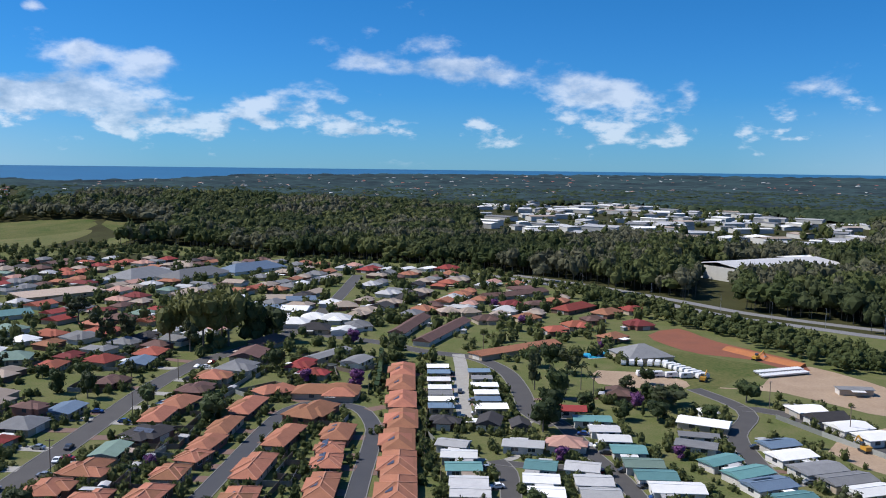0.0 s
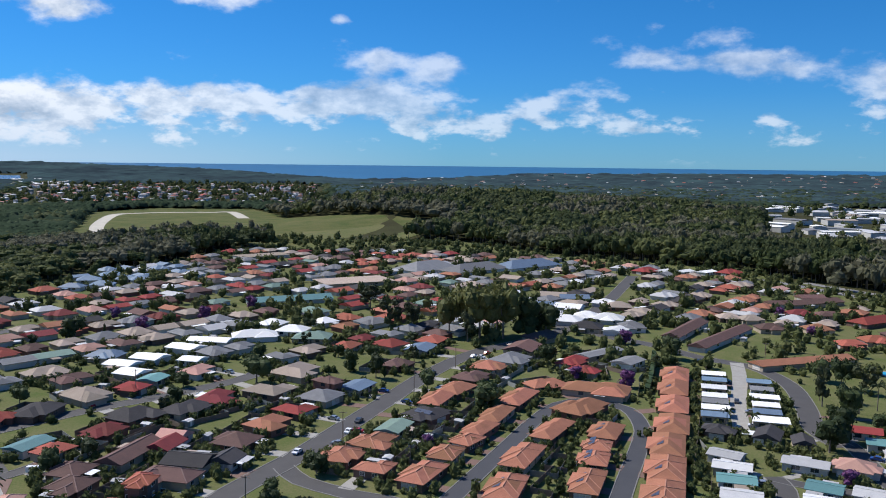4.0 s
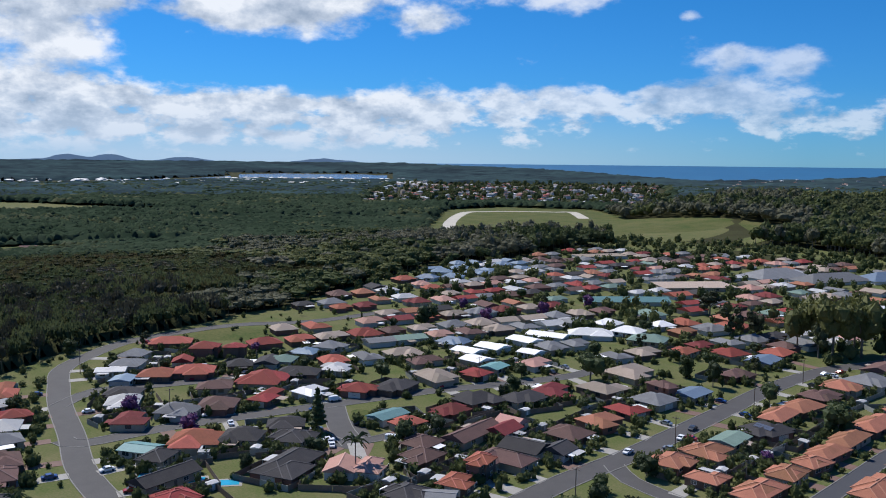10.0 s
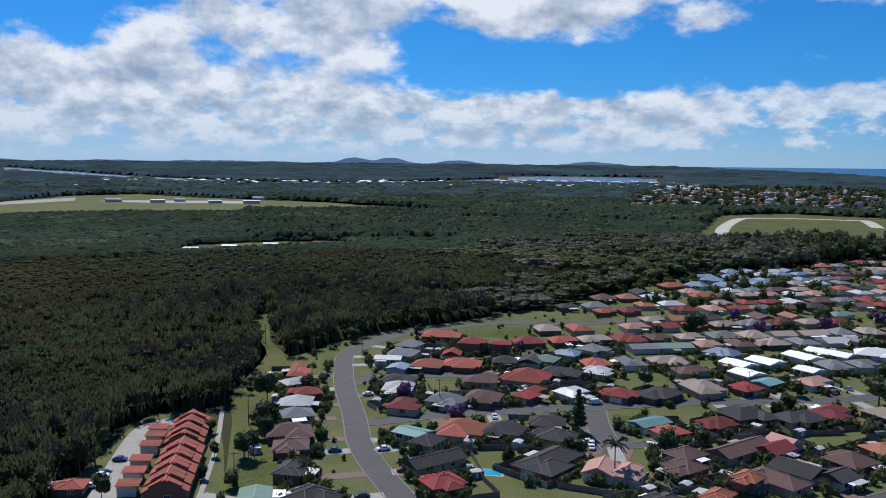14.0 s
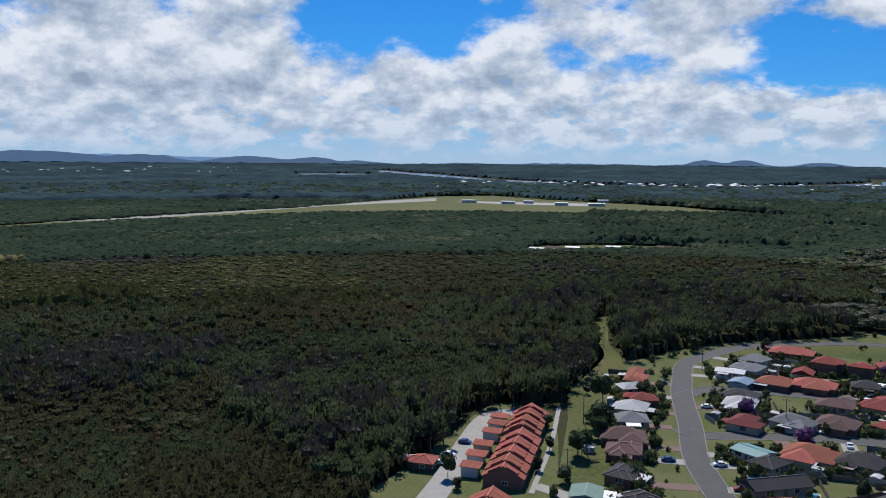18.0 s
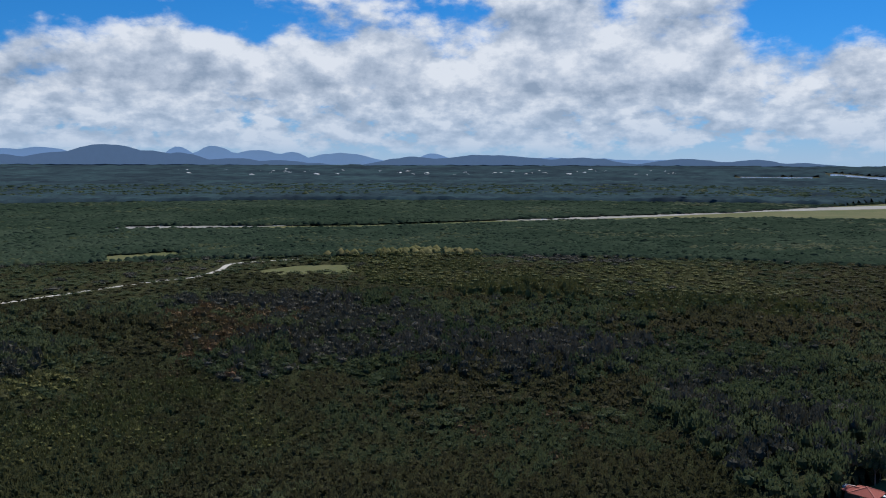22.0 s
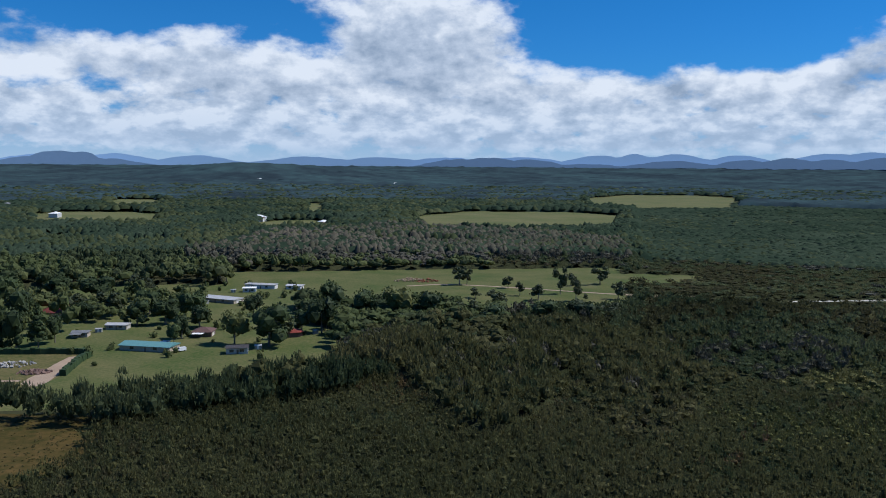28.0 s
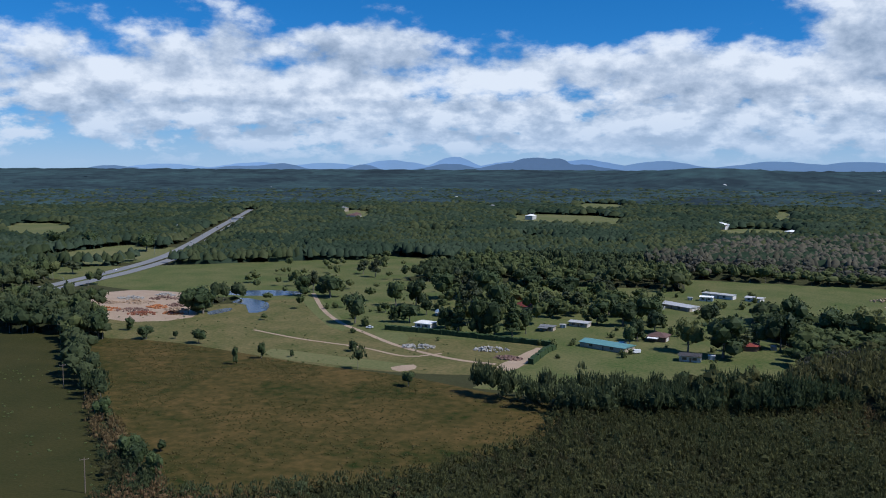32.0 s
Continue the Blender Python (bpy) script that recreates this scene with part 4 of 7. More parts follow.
def house(x, y, ang, L, W, code, group="houses of the suburb", far=False, far_cap=False):
    kind, col, solar = code[0], code[1], "*" in code
    rng = rng_house
    words, wall = rng.choice(WALLS[:1] if kind == "s" else WALLS[:3] if kind in "hld2" and col in "tmbkore" else WALLS[2:])
    name = "cabin" if kind == "f" and W < 10 else "house"
    z = float(height(x, y))
    ob = thing(name, pose(x, y, z, 0, 0, ang), "%s %s with %s roof%s" % (words, "cabin" if name == "cabin" else TYPE_WORDS[kind] + " house", ROOFS[col][0], " and solar panels" if solar else ""), name, group)
    PLACED.append((x, y, max(L, W) / 2))
    FOOT.append((x, y, radians(ang), L / 2 + 0.6, W / 2 + 0.6))
    if not far:
        NEAR_HOUSES.append((x, y, ang, L, W, kind, group))
    rm, cm = ROOF_MAT[col], CAP_MAT[col]
    roof, caps, walls = Kit(), (None if far_cap else []), Kit()
    hx, hy = L / 2 - 0.55, W / 2 - 0.55
    eave = 5.3 if kind == "2" else 2.9 if kind == "f" else 2.65
    ring = lambda pts, z0, z1: walls.solid([(px, py, z0) for px, py in pts], [(px, py, z1) for px, py in pts])
    roofs, extra = [roof], []
    if kind == "l":
        bx, my = -hx + (2 * hx) * 0.52, -hy * 0.35
        ring([(-hx, -hy), (bx, -hy), (bx, my), (hx, my), (hx, hy), (-hx, hy)], 0, eave)
        roof_parts(roof, caps, -hx, hx, my, hy, eave, 0.42)
        wing = Kit()
        roof_parts(wing, caps, -hx, bx, -hy, hy * 0.6, eave - 0.02, 0.42)
        roofs.append(wing)
    elif kind == "d":
        q = hx * 0.45
        ring([(-hx, -hy), (hx, -hy), (hx, hy * 0.75), (q, hy * 0.75), (q, hy), (-q, hy), (-q, hy * 0.75), (-hx, hy * 0.75)], 0, eave)
        roof_parts(roof, caps, -hx, hx, -hy, hy * 0.75, eave, 0.40)
        wing = Kit()
        roof_parts(wing, caps, -hx * 0.5, hx * 0.5, -hy, hy, eave - 0.02, 0.40)
        roofs.append(wing)
    elif kind == "f":
        walls.box(-hx, -hy, 0, hx, hy, eave)
        a, t = 0.45, 0.12
        # ribbed sheet that falls towards the front
        xs = [(-hx - a, t)]
        for i in range(int((2 * hx + 2 * a) / 0.9)):
            px = -hx - a + 0.4 + i * 0.9
            xs += [(px - 0.08, t), (px - 0.04, t + 0.05), (px + 0.04, t + 0.05), (px + 0.08, t)]
        xs = [q for q in xs if q[0] < hx + a] + [(hx + a, t)]
        prof = [(-hx - a, 0), (hx + a, 0)] + xs[::-1]
        roof.solid([(px, hy + a, eave + 0.3 + pz) for px, pz in prof], [(px, -hy - 0.9, eave + 0.05 + pz) for px, pz in prof])
    elif kind == "s":
        n = max(4, round(L / 4.4))
        step = 2 * hx / n
        roofs = []
        h = hy * 0.60
        for i in range(n):
            x0, x1, up = -hx + i * step, -hx + (i + 1) * step, 0.42 * (i % 2)
            gable_ring = [(-hy, 0), (hy, 0), (hy, 3.0 + up), (0, 2.75 + up + h), (-hy, 3.0 + up)]
            unit = Kit().solid([(x1 - 0.02, py, pz) for py, pz in gable_ring], [(x0 + 0.02, py, pz) for py, pz in gable_ring])
            extra.append(("wall", unit, wall))
            prof = [(-hy - 0.5, 2.8 + up), (0, 2.8 + up + h), (hy + 0.5, 2.8 + up), (hy + 0.5, 3.0 + up), (0, 3.0 + up + h), (-hy - 0.5, 3.0 + up)]
            roofs.append(Kit().solid([(x1, py, pz) for py, pz in prof], [(x0, py, pz) for py, pz in prof]))
            caps.append(Kit().bar((x0, 0, 3.0 + up + h), (x1, 0, 3.0 + up + h), 0.35, 0.1))
            # raised clerestory on the slope
            for s in (1, -1):
                ya, za, yb, zb = s * hy * 0.75, 3.0 + up + h * 0.30, s * hy * 0.15, 3.0 + up + h * 0.86
                extra.append(("dormer", Kit().solid([(x0 + 0.3, ya, za), (x0 + step * 0.52, ya, za), (x0 + step * 0.52, yb, zb), (x0 + 0.3, yb, zb)], [(x0 + 0.3, ya, za + 0.5), (x0 + step * 0.52, ya, za + 0.5), (x0 + step * 0.52, yb, zb + 0.35), (x0 + 0.3, yb, zb + 0.35)]), rm))
    else:
        gable = kind == "g"
        slope = 0.20 if (gable and W < 12.5 and col in "wlcvug") else 0.30 if gable and W > 10.5 else 0.42
        if gable:
            r = (min(hx, hy) + 0.55) * slope * 0.93
            if L >= W:
                prof = [(-hy, 0), (hy, 0), (hy, eave), (0, eave + r), (-hy, eave)]
                walls.solid([(hx, py, pz) for py, pz in prof], [(-hx, py, pz) for py, pz in prof])
            else:
                prof = [(-hx, 0), (hx, 0), (hx, eave), (0, eave + r), (-hx, eave)]
                walls.solid([(px, -hy, pz) for px, pz in prof], [(px, hy, pz) for px, pz in prof])
        else:
            walls.box(-hx, -hy, 0, hx, hy, eave)
        roof_parts(roof, caps, -hx, hx, -hy, hy, eave, slope, gable)
    # hipped bays that stand out from the walls
    if kind in "h2" and W < 19:
        sl = 0.40 if kind == "d" else 0.42
        for s in (-1, 1):
            if rng.random() < 0.7:
                a, p = rng.uniform(0.2, 0.3) * L, rng.uniform(1.4, 3.2)
                t = rng.uniform(-1, 1) * (hx - a)
                ya, yb = sorted((s * (hy + p), -s * hy * 0.2))
                wing = Kit()
                roof_parts(wing, caps, t - a, t + a, ya, yb, eave - 0.03, sl)
                roofs.append(wing)
                walls.box(t - a + 0.2, min(s * hy * 0.98, s * (hy + p - 0.05)), 0, t + a - 0.2, max(s * hy * 0.98, s * (hy + p - 0.05)), eave - 0.05)
    # patio covers and carports lean on the walls
    lean = []
    if kind in "hlg2" and W < 18:
        for _ in range(rng.choice((0, 0, 1, 1, 2))):
            s, t = rng.choice((-1, 1)), rng.uniform(-0.5, 0.5) * hx
            a, b = rng.uniform(1.6, 3.0), rng.uniform(2.4, 4.2)
            k = Kit().solid([(t - a, s * (hy - 0.2), 2.42), (t + a, s * (hy - 0.2), 2.42), (t + a, s * (hy + b), 2.22), (t - a, s * (hy + b), 2.22)][::s], [(t - a, s * (hy - 0.2), 2.50), (t + a, s * (hy - 0.2), 2.50), (t + a, s * (hy + b), 2.30), (t - a, s * (hy + b), 2.30)][::s])
            posts = [Kit().box(t + q * (a - 0.15) - 0.05, s * (hy + b - 0.2) - 0.05, 0, t + q * (a - 0.15) + 0.05, s * (hy + b - 0.2) + 0.05, 2.24) for q in (-1, 1)]
            lean.append((k, posts, rng.choice("wlwle" + col)))
    if far_cap:
        for k, posts, c in lean:
            FAR_KIT.join(k, ob.matrix_basis, list(ROOF_MAT).index(c))
        FAR_KIT.join(walls, ob.matrix_basis, len(ROOF_MAT) + WALLS.index((words, wall)))
        for q in roofs:
            FAR_KIT.join(q, ob.matrix_basis, list(ROOF_MAT).index(col))
        bpy.data.objects.remove(ob)
        return None
    if walls.f:
        part("wall", walls, wall, ob)
    for nm, kt, mt in extra:
        part(nm, kt, mt, ob)
    for k, posts, c in lean:
        cover = part("patio_roof", k, ROOF_MAT[c], ob, ROOFS[c][0] + " patio cover")
        for q in posts if math.hypot(x, y) < 260 else ():
            part("post", q, WHITE, cover)
    tops = [part("roof", q, rm, ob, ROOFS[col][0] + " roof") for q in roofs]
    if math.hypot(x, y) < 265:
        for c in caps:
            part("ridge_cap", c, cm, tops[0])
    if far:
        for s, turn in ((-1, 0), (1, 180)) if math.hypot(x, y) < 400 else ():
            part("window", FAR_WINDOW[0], None, ob, "", pose(rng.uniform(-0.4, 0.4) * hx, s * hy, 0.9, 0, 0, turn))
    else:
        windows_of(ob, -hx, hx, -hy if kind != "l" else -hy, hy, 0, rng, kind == "f", 2 if kind == "2" else 1)
        if kind in "hldg2" and L > 9:
            s = rng.choice((-1, 1))
            part("garage_door", GARAGE_DOOR, None, ob, "panelled garage door", pose(s * hx, -hy * 0.1, 0.02, 0, 0, 90 * s))
        part("front_door", FRONT_DOOR, None, ob, "", pose(hx * 0.05, -hy, 0.02))
    if solar:
        sl = 0.40 if kind == "d" else 0.42
        th = math.degrees(math.atan(sl))
        # two rows of panels on one slope
        along = L if L >= W else W
        for i in range(2):
            for j in range(4):
                if kind == "d" and L >= W:
                    m = pose(-along * 0.16 + j * 1.7, hy * 0.22 + i * 1.02, eave + 0.14 + (hy * 0.75 + 0.5 - hy * 0.22 - i * 1.02) * sl, -th, 0, 0)
                else:
                    m = pose(-3.4 + j * 1.7, hy * 0.42 + i * 0.98, eave + 0.16 + (hy + 0.5 - hy * 0.42 - i * 0.98) * sl, -th, 0, 0)
                part("solar_panel", SOLAR_PANEL, None, ob, "", m)
    return ob


HOUSES = {
    "terrace_east": [
        (-17.3, 362.4, 92, 22.4, 12, "dt*"), (-16.5, 339.7, 92, 22.4, 12, "dt*"), (-15.2, 315.1, 92, 22.4, 12, "dt*"), (-13.9, 290.4, 92, 22.4, 12, "dt*"),
        (-14.1, 267.3, 92, 22.4, 12, "dt*"), (-12.9, 245.1, 92, 22.4, 12, "dt*"), (-12.1, 224, 92, 22.4, 12, "dt*"),
    ],
    "terrace": [
        (-65, 327.4, 46, 16.7, 9.4, "ht"), (-44.7, 326.7, 178, 26.1, 12.1, "ht"), (-71.3, 304.7, 83, 23.1, 10.6, "dt"), (-73.2, 280.8, 86, 19.9, 9, "dt"),
        (-74.2, 262.7, 81, 15.9, 9, "dt"), (-77.2, 235.9, 88, 12.7, 9.8, "dt"), (-74.7, 249.9, 75, 11.1, 9, "dt"), (-78.2, 217.7, 84, 18, 10.1, "dt"),
        (-45.8, 299.8, 70, 21.5, 11.4, "ht"), (-51.2, 270.6, 80, 23.1, 9, "dt"), (-54.8, 241.8, 85, 22.2, 9.7, "dt"), (-53.3, 215.5, 92, 19.7, 10.5, "dt*"),
        (-34.2, 274.8, 86, 17.4, 10.7, "dt*"), (-33.9, 246.3, 92, 12.5, 9.7, "dt*"), (-34.7, 258.6, 92, 10, 9.6, "dt*"), (-32.8, 227.2, 90, 19.3, 9.5, "dt*"),
    ],
    "diagonal_street": [
        (-96.2, 307.9, 78, 16.7, 10.2, "ht"), (-98.8, 291.7, 88, 18.5, 9, "ht"), (-96, 272, 162, 13.7, 11.7, "hk*"), (-101.1, 254.5, 88, 13.9, 9.1, "gv"),
        (-101.3, 238.7, 82, 14.6, 9, "ht"), (-105.7, 223.1, 94, 12.9, 9, "ht"), (-92.3, 217.5, 177, 10.5, 9.8, "lt"), (-94.8, 348.2, 82, 13.7, 11.8, "ht"),
        (-95.5, 328.1, 81, 15.3, 9, "hb"), (-89.3, 365.6, 74, 17.6, 14.2, "hg"), (-89.3, 391.1, 85, 19.6, 14.5, "gb"), (-62.3, 371.6, 75, 18, 9, "hr"),
        (-54, 356.2, 75, 10.7, 9, "hr"), (-52.9, 393.4, 60, 27, 9, "gg"), (-38.4, 380.4, 69, 15.3, 10.6, "gg"), (-86.5, 421.9, 67, 21, 12.2, "hb"),
    ],
    "west_side": [
        (-163.3, 281.3, 171, 16.3, 15.4, "le"), (-175.5, 264.5, 95, 17.4, 13.3, "lm"), (-178.5, 248.6, 88, 17.4, 9.5, "hk"), (-189.9, 235.6, 82, 16.4, 12.4, "hk"),
        (-187.7, 218.3, 0, 11.3, 11, "hm"), (-223, 250.6, 74, 14.3, 14.3, "he"), (-214.4, 265.7, 4, 11.9, 9, "hr"), (-215.4, 279.2, 96, 11.1, 9.8, "gc"),
        (-206.2, 297.4, 84, 15.7, 11.6, "lp"), (-229.6, 284.8, 177, 12, 11.6, "gw"), (-141.8, 261.5, 168, 13, 11.7, "lr"), (-141.1, 243.9, 76, 15, 13.9, "lt"),
        (-142.1, 224.2, 88, 12.8, 12.4, "hb"), (-145.3, 204.2, 7, 14, 12.4, "gk"), (-136.1, 208.6, 93, 9.5, 9, "gk"), (-163.3, 221.3, 3, 9.5, 9, "gp"),
    ],
    "west_side_b": [
        (-166, 203.5, 94, 22.7, 9.6, "gb"), (-160.5, 213, 94, 12, 9, "gm"), (-143.2, 189.6, 4, 16.7, 14.3, "lb"), (-140.8, 279, 172, 14.4, 12.8, "hg"), (-143.3, 291.9, 71, 8.5, 8.4, "2b"),
        (-134.3, 297.8, 85, 14.7, 10.7, "gu"), (-166.7, 311.5, 78, 20, 18.8, "le"), (-134.1, 338.3, 85, 13.7, 9, "hb"), (-134.6, 372.3, 89, 16.2, 12, "gu"),
        (-135, 391.2, 86, 14.7, 11.7, "ho"), (-168.2, 363.3, 88, 14.6, 9, "ho"),
    ],
    "court": [
        (-199.7, 198.7, 89, 13.6, 9, "gc"), (-188.9, 197.3, 84, 11.2, 9, "ho"), (-171.2, 185.2, 94, 11.5, 10, "hb"), (-163.6, 176.9, 5, 11, 10.5, "hb"),
        (-142, 167.9, 104, 10.4, 9.7, "lo"), (-143.6, 179.8, 13, 7.5, 7.5, "2o"), (-174.1, 154, 127, 11, 9.5, "gp"), (-168.1, 160.1, 114, 12.6, 9, "lp"),
        (-146.9, 152.4, 98, 11.3, 9, "hk"), (-138.9, 156.2, 32, 9.5, 9, "gg"), (-232.2, 215, 117, 11.8, 10.9, "hr"), (-224.7, 228.6, 12, 13.2, 12.6, "hk"),
        (-241.9, 200.8, 92, 12.7, 12.2, "lw"), (-249.4, 186, 112, 17.9, 9, "lr"),
    ],
    "loop": [
        (-359.2, 212, 51, 20, 12, "ho"), (-328.7, 210.1, 133, 12, 11, "2r"), (-319.3, 220.1, 133, 9, 5.8, "2r"), (-321.1, 194.6, 141, 9.5, 9, "gr"),
        (-293.3, 219.3, 128, 14, 11, "gk"), (-290.8, 225.9, 122, 11, 10.3, "hv"), (-297.7, 207.5, 54, 11.2, 10, "hk"), (-295.8, 242.4, 115, 11.8, 9, "hu"),
        (-298, 258.2, 109, 12.4, 12.1, "hg"), (-347.6, 186.8, 33, 12, 11, "hg"), (-333.2, 175.5, 43, 13.6, 10, "hg"), (-327.7, 165.3, 52, 12.5, 9, "gl"),
        (-310.7, 161.1, 133, 10, 9, "gu"), (-308.3, 174.3, 43, 14.1, 12, "ho"), (-302.6, 188.4, 50, 17, 12, "ho"),
    ],
    "loop_south": [
        (-275, 179.7, 50, 13.6, 10, "hb"), (-270.5, 199.4, 127, 19.5, 16.2, "hr"), (-268.9, 216.2, 34, 17.8, 11, "hk"), (-263.3, 231.5, 113, 12.7, 9.1, "hl"),
        (-292.4, 151.6, 43, 13.8, 10, "hk"), (-281.6, 145.5, 53, 12.1, 12.1, "hl"), (-259.4, 136.8, 133, 14, 12, "lm"), (-257.1, 152.7, 35, 14.5, 11, "hg"),
        (-253.9, 167, 43, 13.8, 12, "hb"), (-230.5, 123.4, 25, 11.4, 9, "gc"), (-225.7, 139.7, 43, 16, 13, "ho"), (-217.9, 151.2, 35, 13.4, 11.2, "hk"),
        (-204.9, 161.3, 123, 12, 9.6, "hk"), (-217.7, 168.7, 48, 12.8, 9, "hk"), (-204.3, 115.9, 95, 18.8, 9, "gk"), (-188.3, 109.3, 88, 11.2, 9, "hr"),
        (-187.7, 145.4, 108, 23.2, 11.8, "hk"), (-220.6, 123.1, 118, 11, 9.1, "hk"),
    ],
    "west_row": [
        (-326.2, 122.8, 151, 23.4, 9.4, "lo"), (-308.8, 113.7, 94, 11.5, 9, "ll"), (-293.1, 111.7, 155, 9.5, 9, "hr"), (-281.9, 103.8, 149, 12.3, 11.1, "hl"),
        (-267.9, 98.2, 77, 11.5, 10, "hg"), (-251, 88.7, 72, 15, 11, "hb"), (-237.4, 84, 66, 11.4, 10, "hb"), (-218.3, 77.1, 138, 11.4, 9, "lk"),
        (-197.4, 73.6, 114, 12.8, 9.6, "hk"), (-205.1, 61.5, 157, 9.5, 9, "gv"),
    ],
    "white_houses": [
        (-240.4, 310.4, 179, 14.5, 12, "gw"), (-238.2, 333.7, 174, 16.1, 12, "gw"), (-236.6, 351.7, 9, 21.4, 12, "gw"), (-220.4, 313.5, 2, 10.5, 10, "gw"),
        (-261.2, 306.2, 10, 15.9, 11, "hu"), (-243.4, 295.9, 180, 14.1, 11, "gw"), (-222.9, 369.9, 35, 22.9, 13, "hw"), (-211.6, 388.5, 6, 16, 13, "hw"),
        (-230.5, 401, 0, 14.2, 12, "hw"), (-193.9, 376.2, 15, 18.8, 13, "hv"),
    ],
    "new_estate": [
        (-118.8, 523.7, 79, 14, 13.3, "gw"), (-103.7, 517.8, 5, 15.2, 14, "gu"), (-108, 559.5, 6, 18.1, 14, "ge"), (-92.7, 554, 15, 19.4, 14, "gu"),
        (-89.3, 515.9, 174, 17.2, 14, "gw"), (-71.2, 541.6, 87, 14, 12, "hw"), (-61.1, 530.9, 14, 16.3, 14, "he"), (-94.9, 485.8, 13, 14.1, 14, "gl"),
        (-74.2, 488.3, 2, 15.5, 14, "hw"), (-82.5, 471.5, 179, 16.9, 14, "hw"), (-61.5, 486.4, 1, 18.2, 14, "hw"), (-69, 455.9, 2, 17.3, 14, "hk"),
        (-52.6, 452, 80, 14, 11.7, "gw"), (-46.1, 465.9, 16, 14.3, 14, "hg"), (-137.5, 555.8, 10, 14.8, 14, "gw"),
    ],
    "homes_b": [
        (4, 264.7, 164, 10.5, 8, "gl"), (5.7, 254.4, 177, 11.4, 8, "gw"), (6.8, 243.4, 2, 11, 8, "gc"), (8, 231.6, 178, 11.2, 8, "gl"),
        (8.2, 223.6, 178, 11.3, 8, "gl"), (26.4, 264.8, 171, 13.5, 8, "gl"), (40.2, 266.7, 77, 11, 10.3, "hp"), (29.8, 245.3, 168, 9.8, 9, "gc"),
        (28.6, 234.2, 175, 10.6, 8, "gw"), (28.9, 224.2, 177, 10.2, 8, "gw"), (42, 244.5, 167, 10.5, 9, "gl"), (43.3, 233.3, 177, 10.9, 9, "gl"),
        (43.6, 223.9, 178, 11.2, 8, "gl"), (27.3, 286.1, 92, 9, 7.3, "gk"), (1.2, 289.3, 81, 10, 6.8, "hk"), (16.9, 289.3, 80, 12, 8.7, "gk"),
    ],
    "homes_c": [
        (47.6, 304.7, 175, 11.1, 7, "gr"), (53.1, 293.1, 177, 13.6, 8, "gc"), (55.2, 281.5, 179, 10.3, 8, "gl"), (56.6, 271.3, 176, 10.8, 8, "gw"),
        (58.9, 260.5, 177, 10.9, 9, "gc"), (60.7, 248.1, 177, 12, 9, "gv"), (62.1, 238.2, 178, 11.9, 9, "gc"), (65.5, 228.5, 177, 15.1, 9, "gw"),
        (69.5, 330, 78, 14, 9.6, "hb"), (96, 304.2, 92, 6, 4.1, "gw"),
    ],
    "homes_d": [
        (91.8, 290.8, 154, 17.8, 9.8, "gw"), (85.5, 275.9, 167, 13.4, 6, "gg"), (82, 266.4, 158, 13.4, 8, "gg"), (84.9, 251.8, 30, 13, 7.5, "gc"),
        (89.8, 241.8, 25, 14.3, 8.4, "gc"), (92.4, 232.5, 20, 14.1, 9.5, "gu*"), (95.4, 222.4, 17, 12.2, 7.9, "gc"), (108.8, 257.5, 19, 14.2, 9, "gw"),
        (111.8, 245.8, 18, 15.5, 9.8, "gg"), (116.6, 237.2, 18, 15.7, 8.8, "gg"), (119.6, 228.7, 18, 13.8, 8.4, "gw"), (109.1, 268.3, 18, 12.4, 8.4, "gu*"),
        (135, 308.8, 11, 12.2, 10.3, "gw"), (137.9, 298.1, 13, 13.7, 9.9, "gk"), (141.1, 288.1, 17, 13.4, 10.8, "gw"), (144.8, 277.3, 14, 12.3, 10, "gw"),
        (167.6, 339.6, 176, 14.3, 6, "gg"),
    ],
    "homes_a": [
        (-1.6, 367.8, 3, 10, 6, "fw"), (-1.2, 357.4, 3, 10.1, 6, "fu"), (-1.1, 344.8, 3, 10, 6, "fw"), (-0.6, 332.1, 2, 9.7, 6, "fw"),
        (-0.3, 323.6, 2, 9.8, 6, "fg"), (0.1, 314.8, 3, 10.3, 6, "fw"), (0, 305.6, 3, 9.9, 6, "fu"), (16.1, 360.4, 3, 10, 6, "fu"),
        (16.8, 348.5, 2, 9.2, 6, "fg"), (17.4, 336.5, 3, 11.2, 6, "fw"), (17.5, 325.2, 3, 10, 6, "fw"), (17.6, 315.5, 2, 10.1, 6, "fu"),
        (18.3, 305.6, 3, 12.8, 7, "fw"),
    ],
    "apartments": [
        (95.3, 401.2, 15, 24, 22, "hg"), (36, 409.9, 37, 51.9, 11, "gt"), (-17.6, 469.6, 76, 54.8, 10, "gb"), (0.8, 453.1, 70, 66.9, 10, "gb"),
        (83.2, 534.4, 48, 32.1, 14, "hr"), (101.3, 517.5, 49, 20.5, 12, "ht"), (54.7, 593.9, 41, 45.9, 14, "gb"), (-62, 722, 59, 22, 14, "hr"), (-48, 728, 59, 18, 11, "gw"), (-32, 731, 59, 18, 11, "gw"),
        (-14, 735, 59, 18, 11, "gw"), (4, 738, 59, 20, 14, "hr"),
    ],
    "rural": [
        (29.4, -434.6, 151, 27, 12, "gc"), (46.6, -494.1, 162, 12.3, 8, "gl"), (64, -476.8, 169, 8.9, 7, "gg"), (134, -468.7, 163, 11.5, 9, "fw"),
